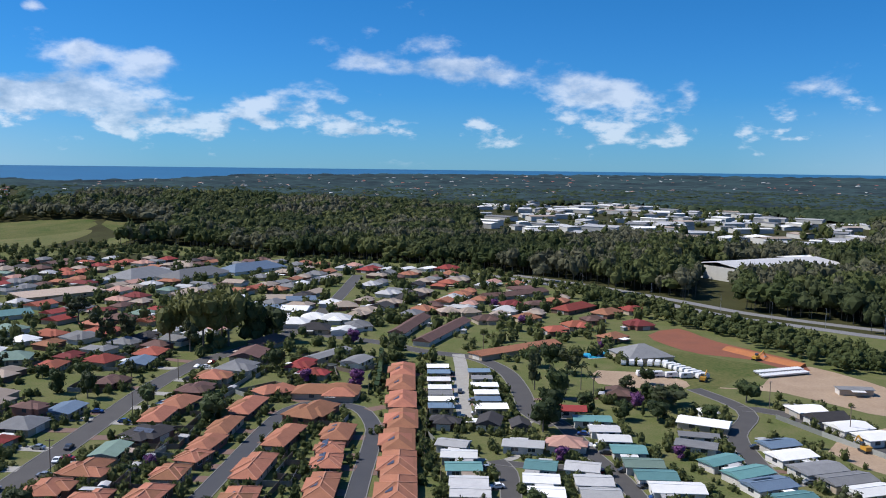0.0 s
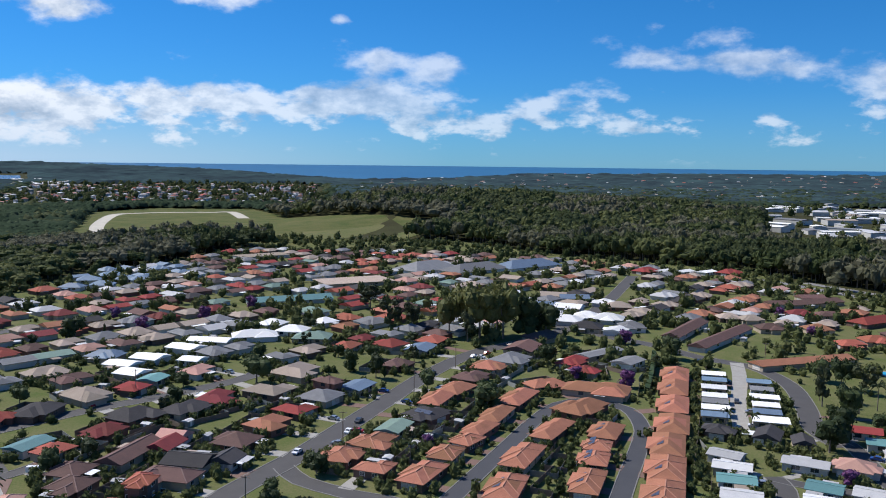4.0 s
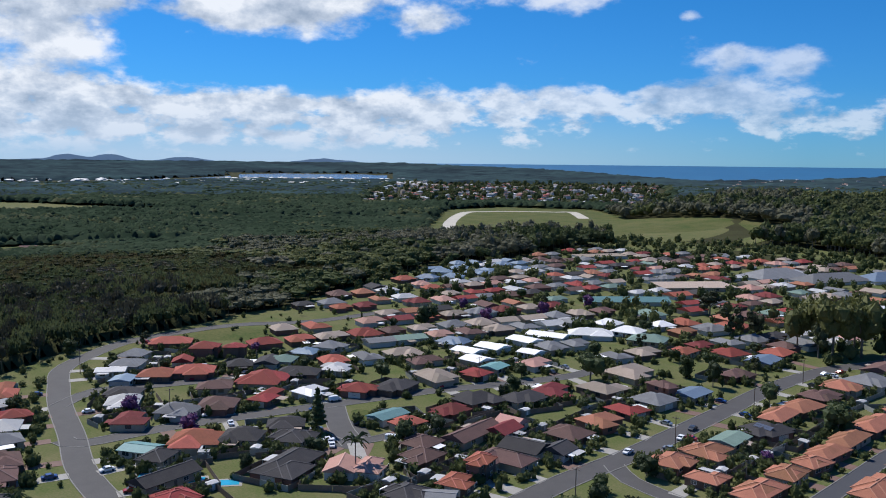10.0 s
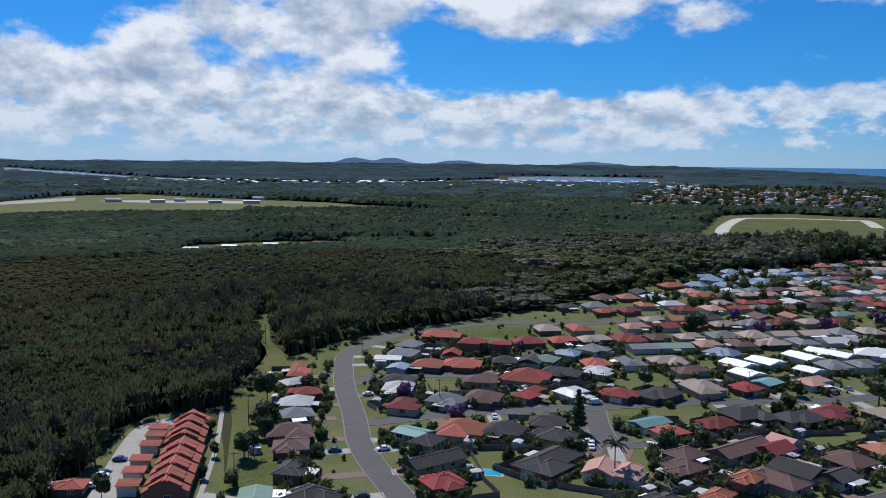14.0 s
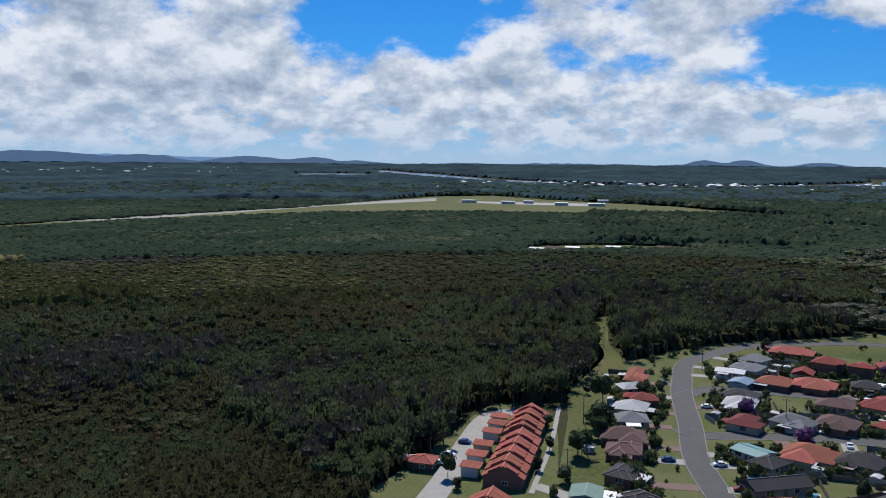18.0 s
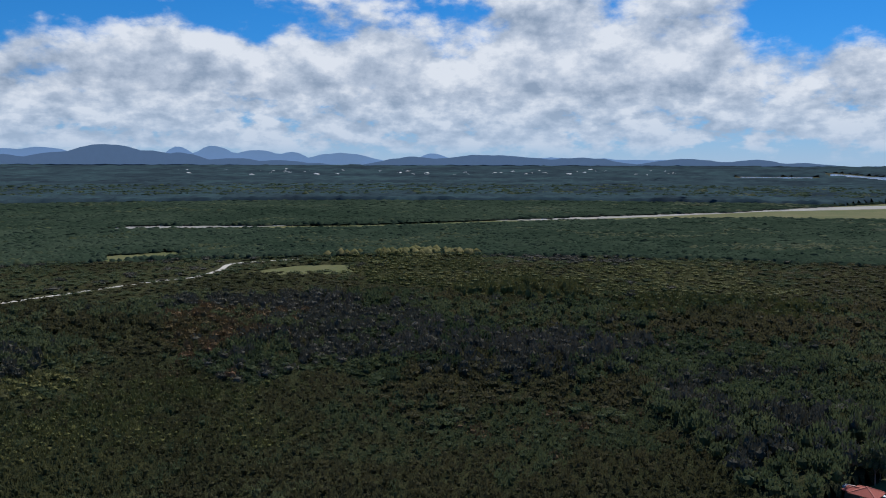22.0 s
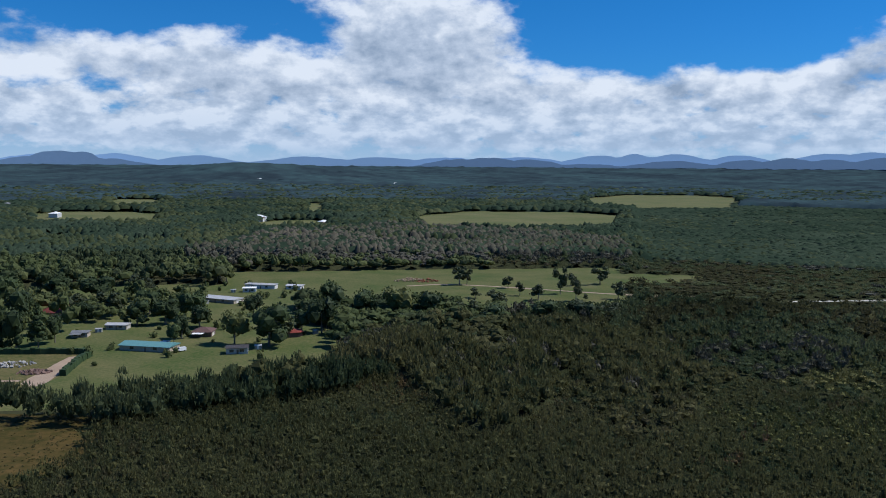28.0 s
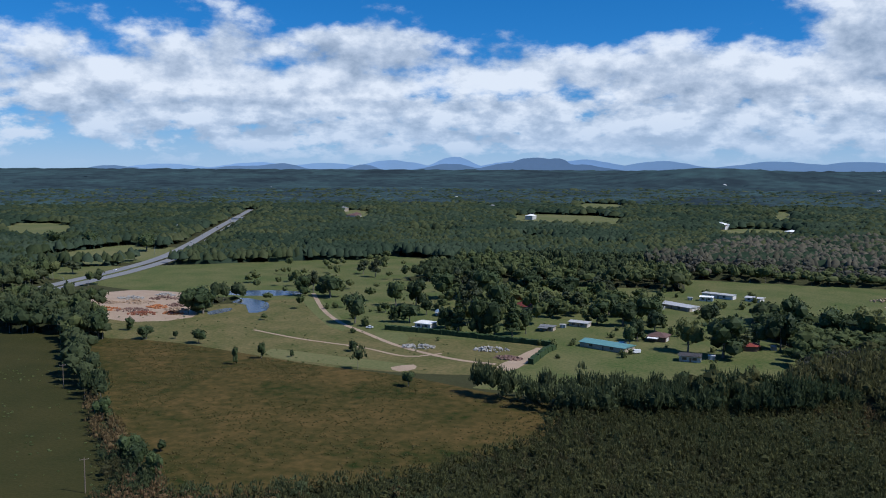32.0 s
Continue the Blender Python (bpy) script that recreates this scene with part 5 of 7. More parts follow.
        (130.2, -511.1, 172, 14, 9, "gu"), (-12.2, -575.4, 137, 33, 12, "gl"), (2.8, -462, 163, 11.2, 10, "hb"), (-42.1, -447.3, 90, 9, 7.6, "hr"),
        (-10.7, -414.5, 173, 11.2, 7, "fk"), (79.9, -548.1, 165, 25, 12, "hm"), (-45, -628, 150, 24, 7, "fl"), (-68, -618, 150, 12, 8, "gl"), (-35, -612, 170, 10, 6, "fw"),
    ],
    "blue_units": [
        (-424.4, 467.6, 19, 16.6, 12.0, "hu"), (-413.7, 485.2, 28, 16.8, 12.0, "hu"), (-417.0, 514.9, 29, 16.8, 12.0, "hu"), (-439.0, 500.7, 39, 17.1, 12.0, "hu"), (-441.4, 527.3, 51, 18.3, 12.0, "hu"), (-406.1, 516.8, 52, 16.2, 12.0, "hu"),
    ],
    "townhouses": [
        (-265.5, 60, 157.6, 25, 12.5, "so"), (-234, 48, 157.6, 38, 12.5, "so"), (-190, 30, 157.6, 30, 12.5, "so"), (-275, 52.6, 157.6, 6, 6, "fo"),
        (-267.5, 50, 157.6, 6, 6, "fo"), (-259, 46.5, 157.6, 6, 6, "fo"), (-247.2, 41.2, 157.6, 6, 6, "fo"), (-238, 37.4, 157.6, 6, 6, "fo"),
        (-228.6, 34, 157.6, 6, 6, "fo"), (-236, 21.3, 155, 7.5, 7.5, "ho"),
    ],
    "meadow_side": [
        (62.4, 459.2, 20, 15, 12, "lo"), (75.4, 473.6, 20, 15, 12, "ho"), (111.7, 479.6, 110, 16, 12, "hm"), (61.1, 546.9, 20, 16, 12, "lb"),
        (44.6, 545.7, 20, 16, 12, "hm"), (89.8, 442, 40, 15, 11, "ht"), (16.3, 515.1, 20, 14, 11, "he"), (4, 516.3, 20, 14, 11, "he"),
        (88.6, 492.9, 20, 14, 12, "lb"), (50.1, 496.8, 20, 15, 12, "ht"), (35.8, 581.9, 25, 18, 12, "gb"), (56.4, 617, 25, 18, 12, "gb"),
        (120, 528.5, 20, 15, 12, "hr"), (25.5, 490, 20, 15, 12, "hb"),
    ],
    "complexes": [
        (-259.4, 570.3, 47, 54.9, 30, "fe"), (-235.3, 664.4, 63, 51.3, 30, "hg"), (-196.7, 672.9, 62, 58.5, 26, "hg"), (-161.7, 716.7, 55, 59.6, 26, "hu"),
        (-261.4, 476.7, 43, 53.7, 16, "gc"), (-408.8, 691.7, 57, 48.9, 22, "fe"), 
        ],
}

GROUPS = {"terrace": "terracotta units", "terrace_east": "terracotta units", "homes_a": "cabins of the estate", "homes_b": "cabins of the estate", "homes_c": "cabins of the estate", "homes_d": "cabins of the estate", "rural": "farm buildings", "townhouses": "brick townhouses"}
for block, rows in HOUSES.items():
    for r in rows:
        house(*r, group=GROUPS.get(block, "houses of the suburb"))


def road_gap(x, y):
    return min((min((Vector((x, y)) - p).length for p in line) - half for line, half in ROAD_LINES), default=99)


# further streets of the suburb: rows of houses back to back, then a street
MID = [(-345, 262), (-398, 320), (-440, 445), (-466, 530), (-455, 740), (-330, 790), (-150, 790), (-10, 730), (60, 640), (90, 560), (40, 470), (-25, 440), (-110, 395), (-150, 375), (-195, 305), (-240, 262), (-275, 236), (-330, 226)]
rng_mid = random.Random(11)


def mid_colour(x, y, rng):
    d = math.hypot(x, y)
    if -270 < x < -180 and 300 < y < 420:
        return rng.choice("wlegptg")
    if -110 < x < -20 and 470 < y < 640:
        return rng.choice("wllgkge")
    if x > -160 and y > 430:
        return rng.choice("leeeepptttgogb")
    if x < -400 and 480 < y < 600:
        return rng.choice("uuul")
    return rng.choice("ttoorrbbbeeeeeggglpvkm")


def fill_suburb():
    u = Vector((0.36, 0.933)).normalized()
    w = Vector((-u.y, u.x))
    n = 0
    spots = []
    for i in range(-18, 30):
        off = 24.0 * i + 5.0 * (i % 2)
        for j in range(-24, 40):
            s = 17.0 * j + rng_mid.uniform(-1.5, 1.5)
            p = Vector((-150, 430)) + w * off + u * s
            spots.append((p.length, p))
    for _, p in sorted(spots, key=lambda q: q[0]):
        if True:
            if not bool(inside(p.x, p.y, MID)) or road_gap(p.x, p.y) < 8:
                continue
            if any((p.x - a) ** 2 + (p.y - b) ** 2 < (r + 8.0) ** 2 for a, b, r in PLACED):
                continue
            if rng_mid.random() < 0.04:
                continue
            L, W = rng_mid.uniform(12.5, 17), rng_mid.uniform(10.5, 13.5)
            ang = math.degrees(math.atan2(u.y, u.x)) + rng_mid.choice((0, 0, 90)) + rng_mid.uniform(-3, 3)
            house(round(p.x, 1), round(p.y, 1), ang, round(L, 1), round(W, 1), rng_mid.choice("hhllg") + mid_colour(p.x, p.y, rng_mid), far=True, far_cap=n >= 60)
            n += 1
    return n


fill_suburb()

far_ob = part("far_houses", FAR_KIT, list(ROOF_MAT.values()) + [q for _, q in WALLS])
tagged(far_ob, "many tiled and metal roofed suburban houses", "houses", kind="stuff")

# ---- trees ----
def blob(rng, c, r, k=1.0):
    """A rough lump of 20 faces."""
    bm = bmesh.new()
    bmesh.ops.create_icosphere(bm, subdivisions=1, radius=1.0)
    v = np.array([x.co[:] for x in bm.verts])
    f = np.array([[x.index for x in q.verts] for q in bm.faces])
    bm.free()
    v = v * (1 + rng.uniform(-0.22, 0.22, (len(v), 1))) * np.array(r) * k + np.array(c)
    return v, f


def crown(seed, lumps, leaves, leaf, core=0.86, upright=0.0):
    """Foliage about 1 wide and 1 high: rough lumps thick with small leaf clusters. lumps: centre and radii."""
    rng = np.random.default_rng(seed)
    V, F, n = [], [], 0
    for c, r in lumps:
        v, f = blob(rng, c, r, core)
        V.append(v), F.append(f + n)
        n += len(v)
    for c, r in lumps:
        m = max(1, leaves // len(lumps))
        d = rng.normal(size=(m, 3))
        d /= np.linalg.norm(d, axis=1)[:, None]
        d[:, 2] = np.where(d[:, 2] < -0.45, -d[:, 2], d[:, 2])
        p = np.array(c) + d * np.array(r) * rng.uniform(0.85, 1.12, (m, 1))
        a, b = rng.normal(size=(m, 3)), rng.normal(size=(m, 3))
        a /= np.linalg.norm(a, axis=1)[:, None]
        b -= a * (a * b).sum(1)[:, None]
        b /= np.linalg.norm(b, axis=1)[:, None]
        s = leaf * rng.uniform(0.6, 1.3, (m, 1))
        if upright:
            # sprays that reach up and out, narrow and tall
            b = d * 0.5 + rng.normal(size=(m, 3)) * 0.35 + np.array([0, 0, 0.9])
            b /= np.linalg.norm(b, axis=1)[:, None]
            a = np.cross(b, rng.normal(size=(m, 3)))
            a /= np.linalg.norm(a, axis=1)[:, None]
            a, b = a * 0.62, b * upright
        tri = np.stack([p - a * s * 0.6 - b * s * 0.35, p + a * s * 0.6 - b * s * 0.35, p + b * s * 0.75], 1).reshape(-1, 3)
        V.append(tri)
        F.append(np.arange(3 * m).reshape(-1, 3) + n)
        n += 3 * m
    return np.concatenate(V), np.concatenate(F)


def spread_lumps(seed, n, rx, rz, lo, hi, size):
    rng = random.Random(seed)
    out = []
    for i in range(n):
        a, q = rng.uniform(0, 6.283), math.sqrt(rng.random())
        z = rng.uniform(lo, hi)
        k = size * rng.uniform(0.75, 1.2)
        out.append(((rx * q * math.cos(a), rx * q * math.sin(a), z), (k, k, k * rz)))
    return out


BROAD = [crown(i, spread_lumps(i, 11, 0.28, 0.9, 0.20, 0.78, 0.23), 380, 0.060) for i in range(3)]
GUM = [crown(10 + i, spread_lumps(10 + i, 11, 0.32, 0.8, 0.28, 0.86, 0.18), 340, 0.058) for i in range(3)]
TALL = [crown(60 + i, spread_lumps(60 + i, 4, 0.27, 0.8, 0.45, 0.76, 0.28), 48, 0.12, 0.93) for i in range(5)]
SLIM = [crown(20 + i, [((0.04, 0, 0.60), (0.38, 0.38, 0.34))], 52, 0.13, 0.66, 1.1) for i in range(6)]
SCRUB = [crown(30 + i, [((0, 0, 0.50), (0.48, 0.46, 0.44))], 54, 0.105, 0.45, 1.5) for i in range(6)]

FULL = [crown(90 + i, spread_lumps(90 + i, 3, 0.25, 0.8, 0.45, 0.76, 0.32), 27, 0.15, 0.93) for i in range(5)]


def knob(seed):
    """The crown of a far tree: eight uneven faces and a few sprays."""
    rng = np.random.default_rng(seed)
    v = np.array([(0.5, 0, 0.35), (0, 0.5, 0.35), (-0.5, 0, 0.35), (0, -0.5, 0.35), (0.0, 0.0, 1.0), (0.25, 0.3, 0.75), (-0.3, 0.2, 0.8), (0.1, -0.3, 0.78), (0.4, 0, 0), (-0.2, 0.35, 0), (-0.2, -0.35, 0)]) + rng.uniform(-0.1, 0.1, (11, 3))
    f = np.array([(0, 1, 5), (1, 2, 6), (2, 3, 7), (3, 0, 7), (5, 4, 7), (5, 6, 4), (6, 7, 4), (0, 5, 7), (1, 6, 5), (2, 7, 6)])
    return v, f


CANOPY = [knob(40 + i) for i in range(6)]
TUFT = [crown(50 + i, [((0, 0, 0.35), (0.5, 0.48, 0.5))], 26, 0.20, 0.84) for i in range(5)]


def planted(name, protos, pts, width, tall, mat, seed, label, category="trees", trunk=0.0, soft=False):
    """Many plants as one mesh, each with its own turn, size and tone."""
    rng = np.random.default_rng(seed)
    n = len(pts)
    if n == 0:
        return
    pick = rng.integers(0, len(protos), n)
    turn = rng.uniform(0, 2 * np.pi, n)
    z = height(pts[:, 0], pts[:, 1])
    tone = np.clip(rng.normal(0.5, 0.22, n) , 0, 1)
    # neighbouring plants share their tone in part, as stands of one kind do
    patch = np.array([noise.noise(Vector((px * 0.012, py * 0.012, seed))) for px, py in pts])
    wide = np.array([noise.noise(Vector((px * 0.0035, py * 0.0035, seed + 9))) for px, py in pts])
    tone = np.clip(0.42 * tone + 0.29 + 0.5 * patch + 0.45 * wide, 0, 1)
    VV, FF, TT, base = [], [], [], 0
    for k, (v, f) in enumerate(protos):
        idx = np.where(pick == k)[0]
        if not len(idx):
            continue
        c, s = np.cos(turn[idx])[:, None], np.sin(turn[idx])[:, None]
        x = (v[None, :, 0] * c - v[None, :, 1] * s) * width[idx][:, None] + pts[idx, 0][:, None]
        y = (v[None, :, 0] * s + v[None, :, 1] * c) * width[idx][:, None] + pts[idx, 1][:, None]
        zz = v[None, :, 2] * tall[idx][:, None] + z[idx][:, None]
        VV.append(np.stack([x, y, zz], 2).reshape(-1, 3))
        FF.append((f[None] + (np.arange(len(idx)) * len(v))[:, None, None]).reshape(-1, 3) + base)
        TT.append(np.repeat(tone[idx], len(v)))
        base += len(idx) * len(v)
    V, F, T = np.concatenate(VV), np.concatenate(FF), np.concatenate(TT)
    me = bpy.data.meshes.new(name)
    me.vertices.add(len(V))
    me.vertices.foreach_set("co", V.astype(np.float32).ravel())
    me.loops.add(F.size)
    me.loops.foreach_set("vertex_index", F.astype(np.int32).ravel())
    me.polygons.add(len(F))
    me.polygons.foreach_set("loop_start", np.arange(0, F.size, 3, dtype=np.int32))
    me.attributes.new("tint", "FLOAT", "POINT").data.foreach_set("value", T.astype(np.float32))
    me.polygons.foreach_set("use_smooth", np.full(len(F), soft))
    me.update()
    me.materials.append(mat)
    tagged(new(name, me), label, category, kind="stuff")
    if trunk:
        k = Kit()
        for (px, py), zz, h, w in zip(pts, z, tall, width):
            k.tube((px, py, zz), (px + 0.1, py, zz + h * 0.6), trunk * w, trunk * w * 0.5, 3)
        tagged(part(name + "_trunks", k, BARK), "pale thin trunks below the canopy", "trunks", kind="stuff")


INDUSTRY = [(40, 960), (60, 1780), (190, 2100), (400, 2050), (640, 1650), (690, 1370), (500, 980), (400, 860), (330, 830), (290, 890), (230, 1040), (140, 960)]
TOWN = [(-1240, 1180), (-1080, 1420), (-780, 1520), (-1000, 2050), (-1317, 2640), (-1560, 2900), (-2194, 2300), (-1700, 1650)]
# open ground round the farm, kept free of forest
FARM_OPEN = [[(-24, -728), (-203, -700), (-364, -670), (-254, -474), (-183, -478), (-153, -496), (-147, -522), (-77, -532), (-64, -543), (-24, -543)],
             [(83, -333), (62, -444), (-61, -443), (-50, -360), (4, -340), (41, -328)],
             [(60, -440), (104, -440), (175, -430), (150, -372), (121, -348), (84, -328), (60, -345)],
             [(237, -445), (339, -661), (261, -846), (145, -813), (210, -662), (96, -663), (-2, -664), (-17, -554), (-64, -459), (-60, -436), (61, -423), (90, -375)]]
PARK = [(-445, 775), (-572, 981), (-668, 1198), (-443, 1121), (-358, 1089), (-367, 930), (-398, 787)]
CLEAR = FARM_OPEN + [PARK] + [o for v in FIELDS.values() for o in v] + [SUBURB, SWAMP, SWAMP_B, STRIP, YARD]
CLEAR += [[(-690, 745), (-890, 1010), (-1020, 1180), (-1010, 1330), (-840, 1400), (-600, 1110), (-440, 800), (-560, 820)],
          [(-880, -830), (-1040, -532), (-1299, -276), (-1480, 10), (-1503, 221), (-1417, 489), (-1275, 740), (-1360, 800), (-1708, 720), (-1998, 546), (-2246, 457), (-2180, 280), (-1665, -50), (-1390, -300), (-1100, -560), (-960, -840)],
          [(378, -504), (386, -543), (335, -556), (284, -471), (322, -451)], [(450, -392), (461, -492), (465, -532), (470, -591), (475, -662), (495, -771), (545, -922), (632, -1162), (748, -1485), (818, -1679), (781, -1692), (711, -1498), (594, -1176), (507, -935), (456, -781), (435, -667), (430, -594), (425, -535), (421, -496), (411, -397)],
          [(330, -480), (230, -620), (320, -640), (420, -600), (440, -500)], INDUSTRY, FARM, TOWN, [(156, 517), (178, 508), (250, 716), (218, 730)], [(205, 655), (335, 690), (350, 800), (215, 775)]]


def scatter(d0, d1, spacing, seed, keep):
    """Plants over the land between two distances, at a spacing that grows with distance."""
    rng = np.random.default_rng(seed)
    out = []
    d = d0
    while d < d1:
        s = spacing(d)
        az = np.arange(-222.0, 31.0, math.degrees(s / d))
        az = az + rng.uniform(-0.45, 0.45, len(az)) * math.degrees(s / d)
        dd = d + rng.uniform(-0.45, 0.45, len(az)) * s
        out.append(np.stack([dd * np.sin(np.radians(az)), dd * np.cos(np.radians(az))], 1))
        d += s * 0.9
    p = np.concatenate(out)
    return p[keep(p[:, 0], p[:, 1]) & free(p)]


def free(p):
    """Where the land carries trees: no clearing, water or road."""
    ok = np.ones(len(p), bool)
    for o in CLEAR:
        ok &= ~inside(p[:, 0], p[:, 1], o)
    az = np.degrees(np.arctan2(p[:, 0], p[:, 1]))
    dd = np.hypot(p[:, 0], p[:, 1])
    aa = np.where(az > 90, az - 360, az)
    ok &= ~((aa > -55) & (aa < -44.5) & (dd > 3330) & (dd < 4000))
    rn = 3000 + 2.6 * (aa + 66) ** 2 + 12 * np.abs(aa + 70)
    ok &= ~((aa > -86) & (aa < -55) & (dd > rn - 90) & (dd < rn + 230))
    ok &= ~((aa > -91.5) & (aa < -86.8) & (dd > 3850) & (dd < 4120))
    ok &= ~((az > -46) & (az < 35) & (np.hypot(p[:, 0], p[:, 1]) > coast(az)))
    for line, half in ROAD_LINES:
        q = np.array([(a.x, a.y) for a in line])
        lo, hi = q.min(0) - 12, q.max(0) + 12
        near = np.where(ok & (p[:, 0] > lo[0]) & (p[:, 0] < hi[0]) & (p[:, 1] > lo[1]) & (p[:, 1] < hi[1]))[0]
        for i in near:
            if ((q - p[i]) ** 2).sum(1).min() < (half + 5) ** 2:
                ok[i] = False
    return ok


def azimuth(x, y):
    a = np.degrees(np.arctan2(x, y))
    return np.where(a > 90, a - 360, a)


# stands of another kind within the forest, and one scrub patch coloured as sunlit
ZONES = [("bare grey trees", LEAF_GREY, 1.0, [(15, -776), (-100, -1063), (-340, -1140), (-475, -868), (-378, -695), (-209, -721), (-65, -745)]),
         ("grey paperbarks", LEAF_GREY, 1.15, [(-359, -253), (-360, -189), (-441, -60), (-372, -50), (-328, -106), (-303, -214)]),
         ("yellow-green gums", LEAF_HEATH, 1.5, [(-726, -389), (-813, -329), (-602, -140), (-523, -120), (-513, -177), (-577, -294)]),
         ("yellow-green heath", LEAF_HEATH, 1.0, [(-715, -155), (-803, -52), (-566, 29), (-479, 10), (-486, -66), (-609, -138)]),
         ("green swamp scrub", LEAF_SUN_SIDE, 1.2, [(-150, -140), (-240, -360), (-160, -440), (-60, -410), (40, -335), (75, -240), (120, -180), (60, -150)]),
         ("rusty scrub", LEAF_RUST, 1.0, [(-387, -324), (-423, -283), (-308, -215), (-290, -234)]),
         ("olive scrub", LEAF_HEATH, 1.0, [(-238, -290), (-281, -228), (-222, -169), (-174, -168), (-160, -205)])]


def zone_of(pts, seed):
    """The stand that each plant belongs to, with ragged edges; -1 for the common forest."""
    rng = np.random.default_rng(seed + 500)
    wob = np.array([[noise.noise(Vector((x * 0.02, y * 0.02, 3.0))), noise.noise(Vector((x * 0.02, y * 0.02, 8.0)))] for x, y in pts]).reshape(-1, 2)
    p = pts + wob * 55 + rng.normal(0, 8, pts.shape)
    out = np.full(len(pts), -1)
    for k, z in enumerate(ZONES):
        out[inside(p[:, 0], p[:, 1], z[3]) & (rng.random(len(pts)) < 0.8)] = k
    return out


def stands(name, protos, pts, width, tall, seed, label, category, trunk=0.0, mats=None, cuts=(-0.12, 0.2), soft=False):
    """Plants of three kinds of foliage, mingled in patches."""
    v = np.array([noise.noise(Vector((x * 0.009, y * 0.009, seed * 3.7))) + 0.45 * noise.noise(Vector((x * 0.05, y * 0.05, seed))) for x, y in pts])
    v += np.random.default_rng(seed).normal(0, 0.12, len(pts))
    zone = zone_of(pts, seed)
    for k, (lo, hi, mat) in enumerate(zip((-9, *cuts), (*cuts, 9), mats or (LEAF_SWAMP, LEAF, LEAF_PALE))):
        q = (v >= lo) & (v < hi) & (zone < 0)
        planted(name, protos, pts[q], width[q], tall[q], mat, seed * 10 + k, label, category, trunk, soft)
    for k, (word, mat, low_by, _) in enumerate(ZONES):
        q = zone == k
        planted(word.replace(" ", "_").replace("-", "_"), protos, pts[q], width[q], tall[q] * low_by, mat, seed * 10 + 5 + k, "patch of " + word + " in the swamp forest", "scrub", 0, soft)


def canopy_height(p, lo, hi, seed):
    v = np.array([noise.noise(Vector((x * 0.016, y * 0.016, seed))) for x, y in p])
    return lo + (hi - lo) * np.clip(0.5 + 0.6 * v + np.random.default_rng(seed).normal(0, 0.16, len(p)), 0, 1.15)


def low_zone(p):
    """Heath and wet ground carry lower trees: round the airfield, the racecourse and the clearings."""
    a, d = azimuth(p[:, 0], p[:, 1]), np.hypot(p[:, 0], p[:, 1])
    k = np.ones(len(p))
    k = np.where((a < -72) & (a > -150) & (d > 560) & (d < 2200), 0.42, k)
    k = np.where((a < -58) & (a > -80) & (d > 600) & (d < 960), 0.5, k)
    k = np.where((a < -24) & (a > -58) & (d > 640) & (d < 1300), 0.6, k)
    k = np.where((a < -150) & (d > 560) & (d < 760), 0.75, k)
    return k




def heath_edge(a):
    return 330 + 50 * np.sin(a * 0.13) + 25 * np.sin(a * 0.51)


def wood_height(p):
    """The forest rises from the scrub's edge."""
    a, d = azimuth(p[:, 0], p[:, 1]), np.hypot(p[:, 0], p[:, 1])
    rise = np.clip(0.5 + (d - heath_edge(a)) / 130, 0.5, 1.0)
    return canopy_height(p, 6, 11.5, 2) * low_zone(p) * np.interp(a, [-88, -74], [1.0, 1.4]) * np.where((a < -100) & (a > -158), rise, np.where(a <= -158, 1.12, 1.0))


rngf = np.random.default_rng(5)
heath = lambda x, y: (azimuth(x, y) < -90) & (np.hypot(x, y) < heath_edge(azimuth(x, y))) & (azimuth(x, y) < -90 - (np.hypot(x, y) - 200) * 0.09)
west = lambda x, y: azimuth(x, y) < -54 + 4.0 * np.sin(np.hypot(x, y) * 0.021) + 2.5 * np.sin(np.hypot(x, y) * 0.067 + 1.0)
gums = lambda x, y: (azimuth(x, y) < -160) & (np.hypot(x, y) > 405 + 40 * np.sin(azimuth(x, y) * 0.4) - 4 * np.clip(-165 - azimuth(x, y), 0, 12))
low = scatter(190, 420, lambda d: 3.3 + max(0, d - 220) * 0.006, 1, heath)
stands("swamp_scrub", SCRUB, low, 3.6 * np.exp(rngf.normal(0, 0.25, len(low))), canopy_height(low, 3.2, 5.8, 1), 1, "dense low brown-green swamp scrub", "scrub", 0, (LEAF_SWAMP, LEAF_WOOD, LEAF_RUST), (0.02, 0.40))
mid = scatter(190, 820, lambda d: 5.1 + max(0, d - 300) * 0.012, 2, lambda x, y: west(x, y) & ~heath(x, y) & ~gums(x, y))
w = 6.4 * np.exp(rngf.normal(0, 0.22, len(mid))) * np.interp(np.hypot(mid[:, 0], mid[:, 1]), [200, 820], [0.95, 1.7])
stands("paperbark_forest", SLIM, mid, w, wood_height(mid), 2, "dense dark paperbark and gum forest", "forest", 0.016, (LEAF_SWAMP, LEAF_WOOD, LEAF_GREY), (-0.05, 0.38))
gum_pts = scatter(330, 820, lambda d: 7.0 + max(0, d - 400) * 0.006, 7, gums)
stands("gum_woodland", FULL, gum_pts, rngf.uniform(8, 14, len(gum_pts)), canopy_height(gum_pts, 10, 17, 7) * np.interp(azimuth(gum_pts[:, 0], gum_pts[:, 1]), [-178, -170], [1.0, 0.65]) * rngf.uniform(0.8, 1.2, len(gum_pts)), 7, "tall gum woodland round the farm", "forest", 0.016, (LEAF_WOOD, LEAF, LEAF), (0.1, 0.4))
